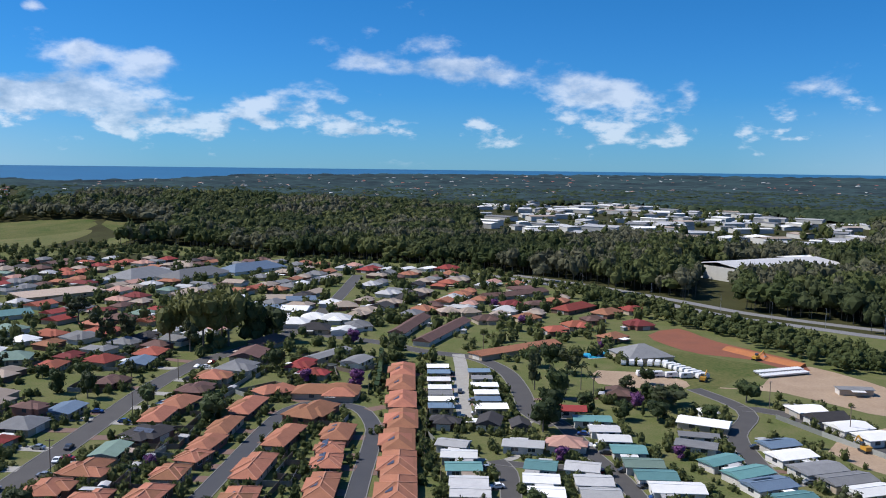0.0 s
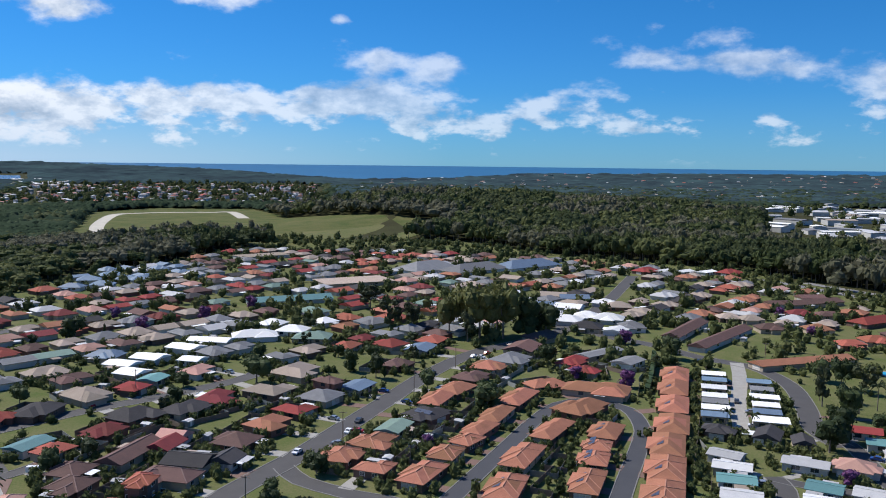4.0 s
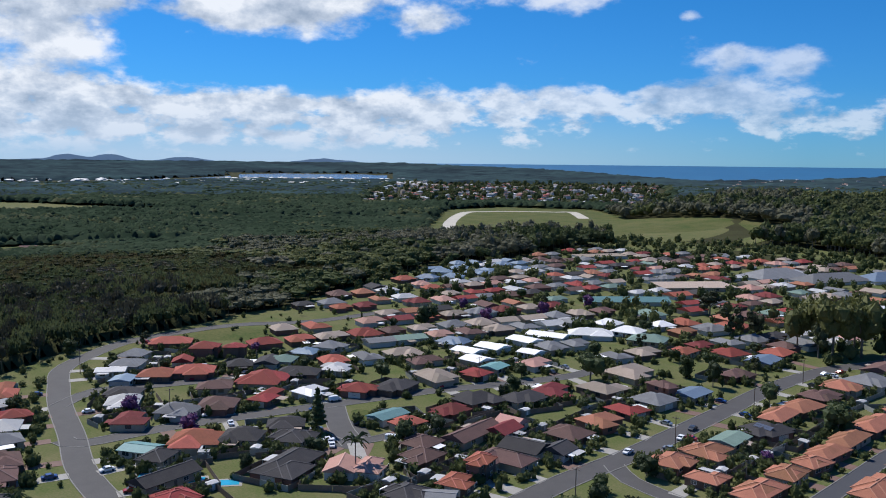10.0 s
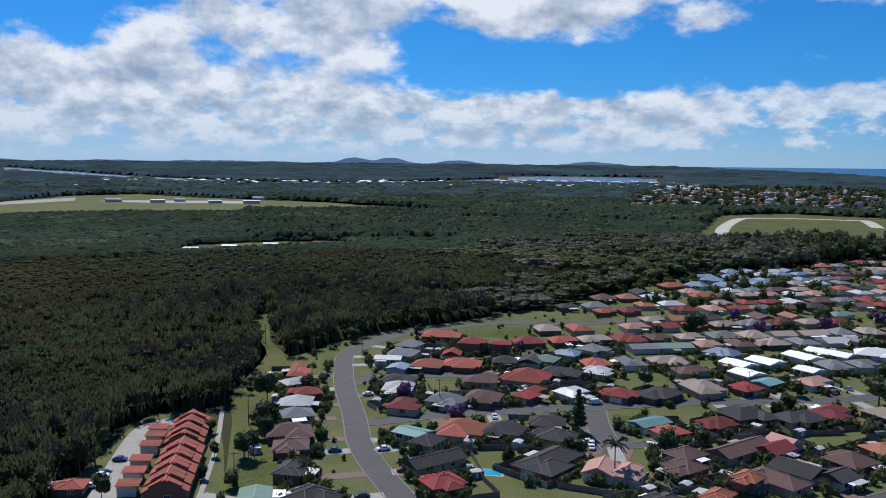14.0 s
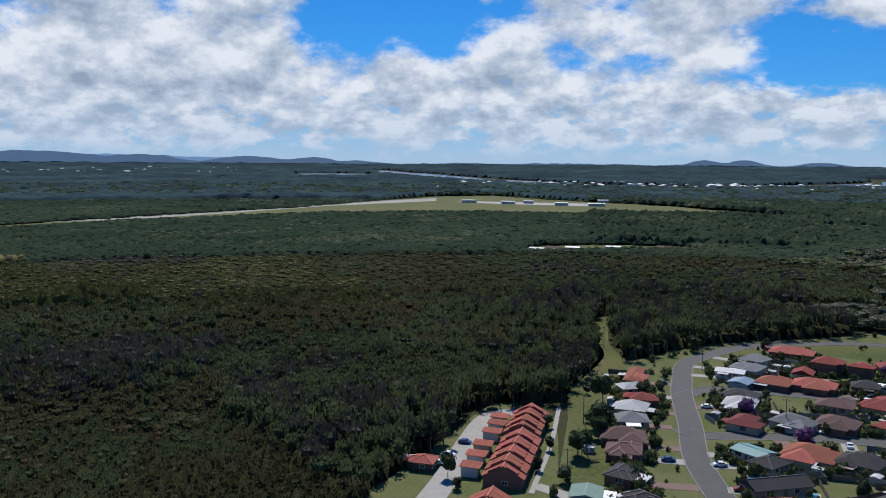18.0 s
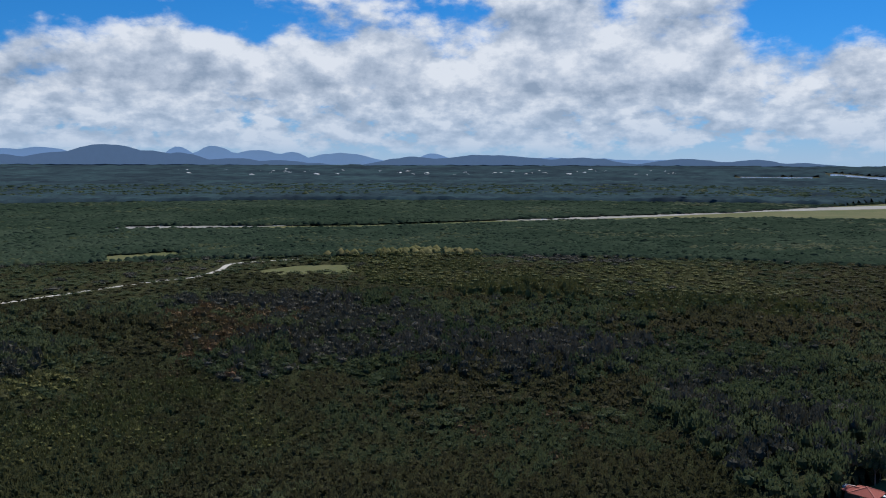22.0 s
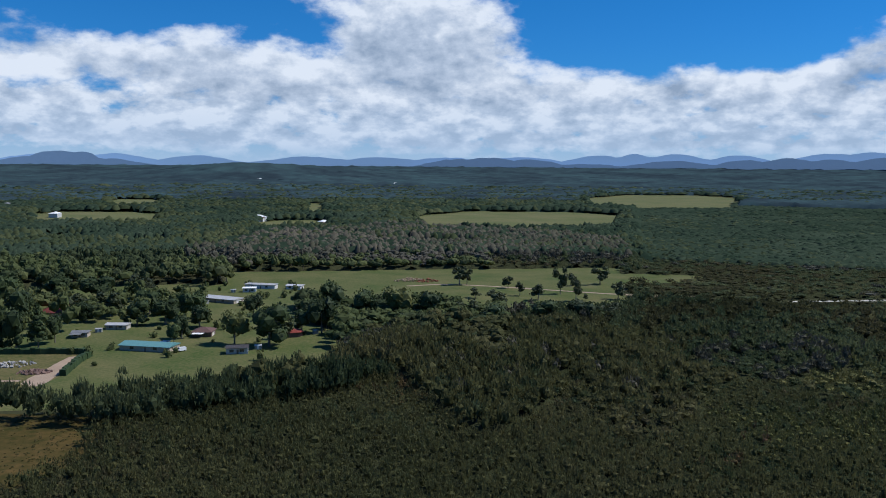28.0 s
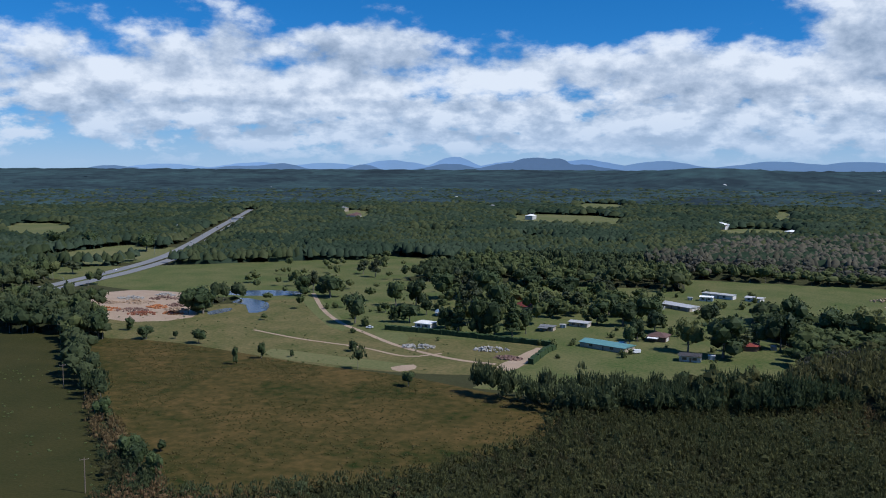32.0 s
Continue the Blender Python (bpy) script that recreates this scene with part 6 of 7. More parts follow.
belt = scatter(400, 980, lambda d: 8.8, 6, lambda x, y: ~west(x, y))
w = 9 + 12 * rngf.random(len(belt)) ** 1.5
stands("tall_gum_forest", TALL, belt, w, canopy_height(belt, 15, 23, 6) * rngf.uniform(0.75, 1.25, len(belt)) * np.interp(azimuth(belt[:, 0], belt[:, 1]), [-58, -46, -34], [0.42, 0.55, 1]), 6, "tall dark green gum forest behind the houses", "forest", 0.02, (LEAF_WOOD, LEAF, LEAF_PALE), (-0.35, 0.12))
rim = lambda x, y: ~west(x, y) & (azimuth(x, y) > -34) & (np.hypot(x, y) < 1500)
back_belt = scatter(980, 1500, lambda d: 10.5, 8, rim)
stands("tall_gum_forest", FULL, back_belt, 12 + 10 * rngf.random(len(back_belt)) ** 1.5, canopy_height(back_belt, 15, 23, 6) * rngf.uniform(0.75, 1.25, len(back_belt)), 8, "tall dark green gum forest behind the houses", "forest", 0, (LEAF_WOOD, LEAF, LEAF_PALE), (-0.35, 0.12))
far1 = scatter(820, 3100, lambda d: 0.0088 * d, 3, lambda x, y: (west(x, y) | (np.hypot(x, y) > 980)) & ~rim(x, y))
w = 0.0085 * np.hypot(far1[:, 0], far1[:, 1]) * rngf.uniform(1.0, 1.9, len(far1))
# southern crowns get more of the brighter leaves, sunlight put into the colour mix
south = azimuth(far1[:, 0], far1[:, 1]) + rngf.normal(0, 5, len(far1)) + 6 * np.sin(np.hypot(far1[:, 0], far1[:, 1]) * 0.012) < -150
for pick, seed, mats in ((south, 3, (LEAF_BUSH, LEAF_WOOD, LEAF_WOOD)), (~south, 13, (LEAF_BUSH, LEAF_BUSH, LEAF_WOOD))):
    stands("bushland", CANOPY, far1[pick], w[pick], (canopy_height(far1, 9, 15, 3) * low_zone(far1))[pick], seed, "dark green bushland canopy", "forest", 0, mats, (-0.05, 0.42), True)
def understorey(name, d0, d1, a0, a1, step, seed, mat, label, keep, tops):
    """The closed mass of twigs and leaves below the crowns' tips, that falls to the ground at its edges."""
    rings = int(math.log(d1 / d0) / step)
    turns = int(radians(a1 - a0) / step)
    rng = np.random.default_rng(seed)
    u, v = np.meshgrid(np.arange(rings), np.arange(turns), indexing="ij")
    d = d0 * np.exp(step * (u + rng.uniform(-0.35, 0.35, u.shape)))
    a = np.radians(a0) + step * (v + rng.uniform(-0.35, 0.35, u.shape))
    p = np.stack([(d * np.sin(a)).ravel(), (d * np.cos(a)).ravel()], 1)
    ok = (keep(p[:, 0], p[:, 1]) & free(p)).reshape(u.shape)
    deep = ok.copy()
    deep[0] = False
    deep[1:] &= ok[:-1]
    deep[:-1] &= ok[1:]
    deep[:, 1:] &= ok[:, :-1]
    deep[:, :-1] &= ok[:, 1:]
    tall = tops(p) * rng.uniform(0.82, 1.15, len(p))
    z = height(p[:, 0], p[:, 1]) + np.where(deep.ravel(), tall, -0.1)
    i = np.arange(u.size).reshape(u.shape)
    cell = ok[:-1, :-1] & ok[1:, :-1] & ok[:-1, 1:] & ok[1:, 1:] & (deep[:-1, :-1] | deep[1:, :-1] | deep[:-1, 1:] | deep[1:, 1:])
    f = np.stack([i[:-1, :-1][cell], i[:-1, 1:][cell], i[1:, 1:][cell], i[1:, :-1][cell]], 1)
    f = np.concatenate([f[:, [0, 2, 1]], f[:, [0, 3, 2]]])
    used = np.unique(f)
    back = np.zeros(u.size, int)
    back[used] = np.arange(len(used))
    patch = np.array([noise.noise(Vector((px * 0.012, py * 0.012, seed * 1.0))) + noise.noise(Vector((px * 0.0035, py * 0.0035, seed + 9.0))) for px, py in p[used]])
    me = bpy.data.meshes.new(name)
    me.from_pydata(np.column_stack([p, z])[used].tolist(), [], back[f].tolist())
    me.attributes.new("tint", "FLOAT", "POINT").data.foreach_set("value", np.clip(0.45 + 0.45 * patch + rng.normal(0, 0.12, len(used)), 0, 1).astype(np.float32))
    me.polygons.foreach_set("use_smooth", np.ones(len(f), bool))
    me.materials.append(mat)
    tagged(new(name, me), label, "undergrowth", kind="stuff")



everywhere = lambda x, y: x == x
# sheet of foliage below the crowns, shade put into its darker colour
understorey("forest_understorey", 190, 820, -222, -45, 0.009, 2, LEAF_GAP_SHADE, "scrub and paperbark foliage mass darkened as shade between crowns", west,
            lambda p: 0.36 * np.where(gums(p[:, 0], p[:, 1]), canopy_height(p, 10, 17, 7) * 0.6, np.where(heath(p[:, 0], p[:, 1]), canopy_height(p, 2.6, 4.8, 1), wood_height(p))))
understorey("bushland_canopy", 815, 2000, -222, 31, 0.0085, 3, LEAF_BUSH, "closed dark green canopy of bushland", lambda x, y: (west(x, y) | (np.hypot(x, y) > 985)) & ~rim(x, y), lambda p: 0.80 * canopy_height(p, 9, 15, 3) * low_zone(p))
# the far forest carries its blue haze in the leaf colour
understorey("distant_forest", 1985, 4900, -222, 31, 0.0062, 4, LEAF_HAZED, "hazy dark forest reaching to the hills", everywhere, lambda p: 1.0 * canopy_height(p, 7, 14, 4))
print("plants", len(low), len(mid), len(belt), len(far1))

# ---- single trees ----
def tree_master(name, proto, mat, label, limbs=4, bare=0.45, seed=0):
    """A tree one metre wide and tall, to be stretched to its size."""
    ob = thing(name, Matrix(), label, "tree", "trees of the suburb")
    rng = random.Random(seed)
    k = Kit().tube((0, 0, -0.01), (0.01, 0, bare), 0.030, 0.020, 7)
    part("trunk", k, BARK, ob)
    for i in range(limbs):
        a = i * 6.283 / limbs + rng.uniform(-0.4, 0.4)
        part("limb", Kit().tube((0.008, 0, bare * 0.85), (0.24 * math.cos(a), 0.24 * math.sin(a), bare + rng.uniform(0.18, 0.34)), 0.016, 0.006, 5), BARK, ob)
    me = bpy.data.meshes.new("crown")
    me.from_pydata(proto[0].tolist(), [], proto[1].tolist())
    me.materials.append(mat)
    part("crown", me, None, ob)
    return ob


def pine_proto(seed):
    lumps = []
    for i in range(7):
        z, r = 0.22 + i * 0.115, 0.40 * (1 - i / 7.6)
        for j in range(3):
            a = j * 2.09 + i
            lumps.append(((0.4 * r * math.cos(a), 0.4 * r * math.sin(a), z), (r * 0.68, r * 0.68, 0.07)))
    return crown(seed, lumps, 320, 0.06)


def palm_proto():
    V, F = [], []
    rng = random.Random(3)
    for i in range(22):
        a, droop = rng.uniform(0, 6.283), rng.uniform(-0.35, 0.5)
        pts = []
        for t in (0, 0.33, 0.66, 1.0):
            r = 0.5 * t
            pts.append(((r * math.cos(a), r * math.sin(a), 0.84 + 0.16 * math.sin(t * 2.2) * (1 - droop) - 0.22 * t * t * (0.4 + droop)), 0.055 * (1 - 0.75 * t)))
        for (p, wd), (q, we) in zip(pts, pts[1:]):
            s = (-math.sin(a), math.cos(a))
            n = len(V)
            V += [(p[0] - s[0] * wd, p[1] - s[1] * wd, p[2] - 0.02), (p[0] + s[0] * wd, p[1] + s[1] * wd, p[2] - 0.02), (q[0] + s[0] * we, q[1] + s[1] * we, q[2] - 0.02), (q[0] - s[0] * we, q[1] - s[1] * we, q[2] - 0.02), (*p[:2], p[2] + 0.01), (*q[:2], q[2] + 0.01)]
            F += [(n, n + 4, n + 5), (n, n + 5, n + 3), (n + 4, n + 1, n + 2), (n + 4, n + 2, n + 5)]
    return np.array(V), np.array(F)


MASTERS = {}
for i in range(3):
    MASTERS["b%d" % i] = (("shade_tree", BROAD[i], LEAF_TREE, "dense dark green shade tree with rounded crown"), dict(limbs=1, bare=0.30, seed=i))
    MASTERS["u%d" % i] = (("gum_tree", GUM[i], LEAF_GUM, "gum tree with open grey-green crown and pale limbs"), dict(limbs=3, bare=0.36, seed=i))
MASTERS["o0"] = (("fig_tree", BROAD[0], LEAF_OLIVE, "large olive-green spreading tree"), dict(limbs=5, bare=0.35))
MASTERS["p0"] = (("pine_tree", pine_proto(70), LEAF_TREE, "tall dark conical pine tree"), dict(limbs=0, bare=0.9))
MASTERS["c0"] = (("cypress", crown(80, [((0, 0, 0.3), (0.42, 0.42, 0.30)), ((0, 0, 0.65), (0.32, 0.32, 0.33))], 160, 0.10), LEAF_TREE, "narrow dark green cypress tree"), dict(limbs=0, bare=0.3))
MASTERS["m0"] = (("palm_tree", palm_proto(), LEAF_TREE, "palm tree with a spreading tuft of fronds"), dict(limbs=0, bare=0.86))
MASTERS["j0"] = (("flowering_tree", BROAD[1], LEAF_PURPLE, "low tree covered in purple blossom"), dict(limbs=2, bare=0.35))
MADE = {}


def tree(code, x, y, h, w, turn=0.0):
    m = pose(x, y, float(height(x, y)), 0, 0, turn) @ Matrix.Diagonal((w, w, h, 1))
    if code not in MADE:
        a, kw = MASTERS[code]
        MADE[code] = tree_master(*a, **kw)
        MADE[code].matrix_basis = m
        return MADE[code]
    src = MADE[code]
    made = copy_thing(src, Matrix())
    made.matrix_basis = m
    return made


TREES = [
    ("o0", -117, 412, 31, 23), ("o0", -106, 418, 29, 22), ("b1", -95, 424, 25, 19), ("b2", -86, 430, 22, 17), ("o0", -126, 420, 29, 20), ("o0", -134, 414, 24, 16), ("o0", -112, 428, 30, 20), ("u0", -121, 404, 17, 12), ("u1", -168, 417, 19, 14), ("u2", -158, 423, 18, 13), ("u0", -206, 477, 16, 18), ("p0", -209, 175, 15, 9), ("m0", -171.5, 157, 11.5, 8), ("b0", -178, 296, 12, 14),
    ("u0", -250, 25, 12, 8), ("u1", -256, 30, 13, 9), ("b0", -227, 27, 8, 5), ("b1", -218, 28, 4, 4), ("b2", -266, 86, 11, 9), ("b0", -295, 97, 12, 10), ("b1", -247, 75, 7, 6), ("m0", -240, 73, 8, 6), ("b2", -219, 60, 6, 6), ("u2", -281, 36, 13, 10), ("b1", -228.6, 54.5, 5, 4), ("b0", -245.6, 62.5, 5, 4), ("b2", -268, 68, 6, 5), ("b0", -256, 82, 8, 7), ("m0", -236, 70, 7, 5),
    ("b2", -308, 340, 13, 13), ("b1", -79, 290, 12, 13), ("b0", -109, 310, 9, 9), ("b2", -135.4, 320, 13, 8), ("b1", -150, 327, 11, 8), ("b0", -72, 367, 11, 10), ("b2", -21, 402, 13, 11),
]
TREES_EAST = [
    ("u1", 38, 341, 17, 9), ("b0", 45, 328, 13, 10), ("m0", 57, 342, 11, 7), ("b2", 35, 285, 14, 12), ("b1", 39, 297, 14, 12), ("u2", 85, 314, 11, 18), ("b0", 119, 326, 9, 11), ("u0", 74, 334, 9, 9), ("b1", 96, 300, 7, 9), ("m0", 46, 350, 11, 6), ("m0", 50, 335, 10, 6), ("m0", 60, 330, 10, 6),
    ("b0", 48, 372, 14, 11), ("u1", 56, 366, 13, 10), ("b2", 42, 382, 12, 10), ("b1", 66, 300, 8, 9), ("b2", 78, 300, 9, 10), ("b0", 90, 322, 8, 9), ("m0", 4, 300, 7, 5), ("m0", 12, 298, 7, 5),
]
TREES_FARM = [
    ("b0", 178, -471, 19.1, 17.5), ("b1", 250, -566, 16.3, 16.5), ("b2", 227, -564, 18.5, 22.2), ("u0", 247, -583, 17.6, 15.2), ("u1", 166, -689, 10.2, 14.2), ("u2", 244, -696, 13.9, 12.7),
    ("u0", 228, -679, 16.8, 13.3), ("b0", 171, -537, 18.4, 14.3), ("b1", 158, -541, 20.4, 17.4), ("b2", 148, -578, 22.6, 20.8), ("u1", 133, -583, 22.8, 20.8), ("b0", 117, -578, 23.4, 22.9),
    ("b1", 89, -599, 18.6, 23.6), ("b2", 64, -591, 20.4, 24.0), ("u2", 37, -604, 18.0, 22.8), ("b0", 120, -457, 16.1, 9.5), ("p0", 112, -455, 24.0, 12.6), ("b1", 101, -453, 24.0, 14.4),
    ("b2", 91, -452, 24.0, 14.3), ("p0", 81, -450, 23.3, 12.4), ("b0", 75, -463, 15.2, 9.5), ("u0", 117, -512, 24.0, 21.2), ("b2", 98, -522, 23.7, 20.0), ("b1", 156, -481, 11.7, 9.5),
    ("b2", 147, -481, 13.7, 13.5), ("b0", 143, -508, 11.0, 9.2), ("b0", 171, -512, 6.9, 6.5), ("b1", 37, -501, 15.7, 17.7), ("b2", 22, -500, 17.4, 17.0), ("b0", 7, -512, 17.5, 18.1),
]
TREES_FARM_EAST = [
    ("u1", 53, -537, 15.7, 18.2), ("b1", 65, -520, 12.7, 14.1), ("u2", 72, -543, 14.7, 17.0), ("b2", 31, -537, 17.5, 18.2), ("b0", 18, -441, 12.1, 8.4), ("b1", 14, -456, 13.8, 10.6),
    ("b2", 4, -484, 14.9, 15.1), ("o0", -11, -435, 18.3, 15.5), ("b1", -27, -425, 23.4, 26.0), ("b0", -28, -512, 14.0, 13.9), ("b2", -48, -455, 14.8, 13.8), ("b0", -58, -451, 20.8, 17.5),
    ("u1", -37, -443, 12.2, 12.2), ("b1", -75, -502, 22.4, 20.8), ("b2", -89, -489, 20.2, 19.1), ("o0", -108, -484, 20.0, 20.4), ("b0", -126, -475, 18.1, 18.9), ("u1", -146, -466, 12.9, 16.1),
    ("b2", -159, -450, 13.5, 19.8), ("b1", -184, -442, 15.4, 21.2), ("b0", -208, -442, 13.6, 20.3), ("u2", -223, -435, 13.7, 20.3),
]
TREES_PADDOCK = [
    ("u0", -190, -605, 15.4, 14.7), ("u1", -196, -605, 14.5, 10.4), ("u2", -219, -579, 10.8, 10.1), ("u0", -213, -543, 10.5, 8.0), ("u1", -180, -543, 7.5, 10.2), ("u2", -179, -502, 12.9, 16.1),
    ("u0", -217, -521, 11.9, 13.2), ("u1", -244, -543, 20.7, 11.4), ("u2", -240, -511, 19.5, 10.1), ("u0", -247, -511, 5.3, 4.7), ("u1", -295, -579, 15.2, 16.0), ("u2", -272, -511, 14.2, 11.9),
    ("u0", -271, -579, 10.0, 10.5),
]
TREES_SLOPE = [
    ("b1", 282, -481, 18.1, 24.6), ("b0", 290, -477, 15.8, 14.9), ("b2", 314, -391, 16.9, 12.0), ("b0", 298, -395, 17.0, 14.5), ("b1", 353, -415, 11.5, 7.2), ("b1", 295, -421, 8.1, 6.9),
    ("b2", 273, -401, 8.7, 9.7), ("b0", 240, -397, 7.9, 9.3), ("b1", 200, -357, 9.5, 3.9), ("b2", 193, -371, 9.8, 4.0), ("b0", 258, -405, 4.6, 3.9), ("b1", 180, -378, 3.9, 2.8),
    ("b2", 155, -397, 6.4, 6.4), ("b0", 110, -336, 7.3, 6.3), ("b1", 270, -335, 13.3, 8.6), ("b2", 248, -308, 12.3, 8.0), ("b0", 233, -293, 10.5, 7.1), ("b1", 207, -263, 9.5, 9.1),
    ("b2", 173, -228, 9.8, 8.2), ("b0", 166, -221, 9.0, 7.6), ("b1", 156, -214, 9.5, 7.3), ("b2", 168, -237, 4.7, 4.0), ("b0", 512, -610, 14.3, 26.0), ("u0", 486, -636, 12.2, 19.1),
    ("b1", 625, -802, 24.0, 26.0), ("b2", 610, -840, 22.3, 26.0), ("b0", 532, -827, 20.4, 26.0),
]
rng_tree = random.Random(21)
for row in (TREES, TREES_EAST, TREES_FARM, TREES_FARM_EAST, TREES_PADDOCK, TREES_SLOPE):
    for code, x, y, h, w in row:
        tree(code, x, y, h, w, rng_tree.uniform(0, 360))


def in_house(x, y, pad=0.0):
    for a, b, t, hl, hw in FOOT:
        dx, dy = x - a, y - b
        if dx * dx + dy * dy > (hl + hw + pad) ** 2:
            continue
        u, v = dx * math.cos(t) + dy * math.sin(t), -dx * math.sin(t) + dy * math.cos(t)
        if abs(u) < hl + pad and abs(v) < hw + pad:
            return True
    return False


# garden trees and shrubs between the houses
n = 0
while n < 120:
    x, y = rng_tree.uniform(-400, 190), rng_tree.uniform(60, 560)
    if math.hypot(x, y) > 560 or math.hypot(x, y) < 180 or not bool(inside(x, y, SUBURB)) or in_house(x, y, 1.5) or road_gap(x, y) < 2.5 or (x > 95 and y > 300) or (-20 < x < 30 and y > 295):
        continue
    code = rng_tree.choice(("b0", "b1", "b2", "b0", "b1", "u0", "u1", "m0", "c0", "j0") if rng_tree.random() < 0.9 else ("j0",))
    h = rng_tree.uniform(4, 9)
    tree(code, x, y, h if code[0] != "c" else h * 0.8, h * {"b": 1.0, "u": 0.8, "m": 0.7, "c": 0.28, "j": 1.1}[code[0]], rng_tree.uniform(0, 360))
    n += 1


def shrubs(count, seed, x0, x1, y0, y1, size, zone, name, label, protos=None, beside=None):
    rng = random.Random(seed)
    out = []
    tries = 0
    while len(out) < count and tries < count * 12:
        tries += 1
        x, y = rng.uniform(x0, x1), rng.uniform(y0, y1)
        if beside and rng.random() < 0.85:
            # beds along the walls and the yard fences
            hx, hy, turn, hl, hw = rng.choice(beside)
            u, v = rng.uniform(-hl, hl), rng.choice((-1, 1)) * (hw + rng.choice((rng.uniform(0.8, 2.2), rng.uniform(3.2, 5.5))))
            if rng.random() < 0.45:
                u, v = rng.choice((-1, 1)) * (hl + rng.uniform(0.8, 3.2)), rng.uniform(-hw, hw)
            x, y = hx + u * math.cos(turn) - v * math.sin(turn), hy + u * math.sin(turn) + v * math.cos(turn)
        if not bool(inside(x, y, zone)) or road_gap(x, y) < 1.5 or in_house(x, y, 0.4) or (x > 95 and 330 < y < 480 and zone is SUBURB) or bool(inside(x, y, STRIP)) or bool(inside(x, y, YARD)):
            continue
        out.append((x, y))
    p = np.array(out)
    r = np.random.default_rng(seed)
    w = r.uniform(*size, len(p))
    planted(name, protos or TUFT, p, w, w * r.uniform(0.8, 1.5, len(p)) * (1.5 if protos is SLIM else 1.0), LEAF_WOOD if protos is SLIM else LEAF, seed, label, "shrubs")


shrubs(3600, 31, -420, 180, 60, 480, (1.0, 3.6), SUBURB, "garden_shrubs", "mixed green garden shrubs and hedges", None, [q for q in FOOT if math.hypot(q[0], q[1]) < 430 and q[1] > 40])
shrubs(1250, 32, -480, 120, 380, 900, (2.5, 7.5), SUBURB, "street_trees", "dark green garden trees among the roofs")
shrubs(120, 33, -80, 240, -680, -380, (2, 5), FARM, "farm_shrubs", "dark green shrubs round the farmhouses")
GROVE = [(123, -453), (73, -456), (64, -502), (10, -500), (-3, -578), (33, -618), (74, -618), (139, -632), (144, -543)]
shrubs(85, 36, -20, 160, -620, -440, (8, 13), GROVE, "farm_grove", "grove of tall dark green trees round the farmhouses", TALL)
EDGE = [(83, -333), (41, -329), (4, -337), (-50, -358), (-71, -339), (-39, -318), (6, -309), (39, -305), (71, -321)]
shrubs(420, 37, -110, 100, -345, -290, (4, 7.5), EDGE, "paperbark_edge", "dark paperbark trees at the edge of the swamp", SLIM)
FLATS = [(237, -445), (339, -661), (261, -846), (145, -813), (210, -662), (120, -640), (200, -520)]
shrubs(60, 38, 120, 340, -846, -445, (4, 11), FLATS, "flats_trees", "scattered green trees on the grassy flats", FULL)
BANK = [(86, 640), (112, 555), (128, 490), (150, 462), (166, 410), (178, 376), (205, 372), (212, 405), (196, 452), (166, 497), (134, 562), (100, 640)]
shrubs(620, 45, 86, 212, 372, 640, (3.0, 7.0), BANK, "roadside_bushes", "dark green bushes along the road bank", FULL)
shrubs(190, 34, 0, 700, 850, 2100, (7, 15), INDUSTRY, "industrial_trees", "dark trees between the warehouses")
shrubs(700, 35, -2200, -760, 1150, 2900, (8, 17), TOWN, "town_trees", "dark trees between the town's roofs")

# ---- warehouses and distant towns ----
rng_far = random.Random(41)


def warehouse(x, y, ang, L, W, h, col):
    ob = thing("warehouse", pose(x, y, float(height(x, y)), 0, 0, ang), "large %s metal warehouse among trees" % ROOFS[col][0], "warehouse", "warehouses")
    k = Kit().box(-L / 2, -W / 2, 0, L / 2, W / 2, h)
    part("wall", k, WALLS[4][1], ob)
    r = Kit()
    for s in (1, -1):
        r.solid([(-L / 2 - 0.4, s * (W / 2 + 0.4), h), (L / 2 + 0.4, s * (W / 2 + 0.4), h), (L / 2 + 0.4, 0, h + W * 0.06), (-L / 2 - 0.4, 0, h + W * 0.06)],
                [(-L / 2 - 0.4, s * (W / 2 + 0.4), h + 0.3), (L / 2 + 0.4, s * (W / 2 + 0.4), h + 0.3), (L / 2 + 0.4, 0, h + 0.3 + W * 0.06), (-L / 2 - 0.4, 0, h + 0.3 + W * 0.06)])
    part("roof", r, ROOF_MAT[col], ob)
    for s in ((-0.28, 0.05, 0.3) if math.hypot(x, y) < 950 else (0.1,)):
        part("roller_door", Kit().box(s * L - 2.5, -W / 2 - 0.06, 0, s * L + 2.5, -W / 2 + 0.01, min(4.5, h - 0.6)), DOOR, ob)
    return ob


for x, y, ang, L, W, h, col in [(160, 1000, 20, 60, 30, 8, "l"), (120, 985, 15, 50, 26, 7, "l"), (60, 1000, 10, 60, 22, 8, "b")]:
    warehouse(x, y, ang, L, W, h, col)
n = 0
used = []
while n < 135:
    x, y = rng_far.uniform(20, 700), rng_far.uniform(860, 2080)
    if not bool(inside(x, y, INDUSTRY)) or any((x - a) ** 2 + (y - b) ** 2 < r * r for a, b, r in used):
        continue
    L = rng_far.uniform(22, 62)
    used.append((x, y, L * 0.62))
    warehouse(x, y, rng_far.choice((12, 102, -35)) + rng_far.uniform(-6, 6), L, rng_far.uniform(16, 34), rng_far.uniform(4.5, 8), rng_far.choice("wwwlllgeg"))
    n += 1
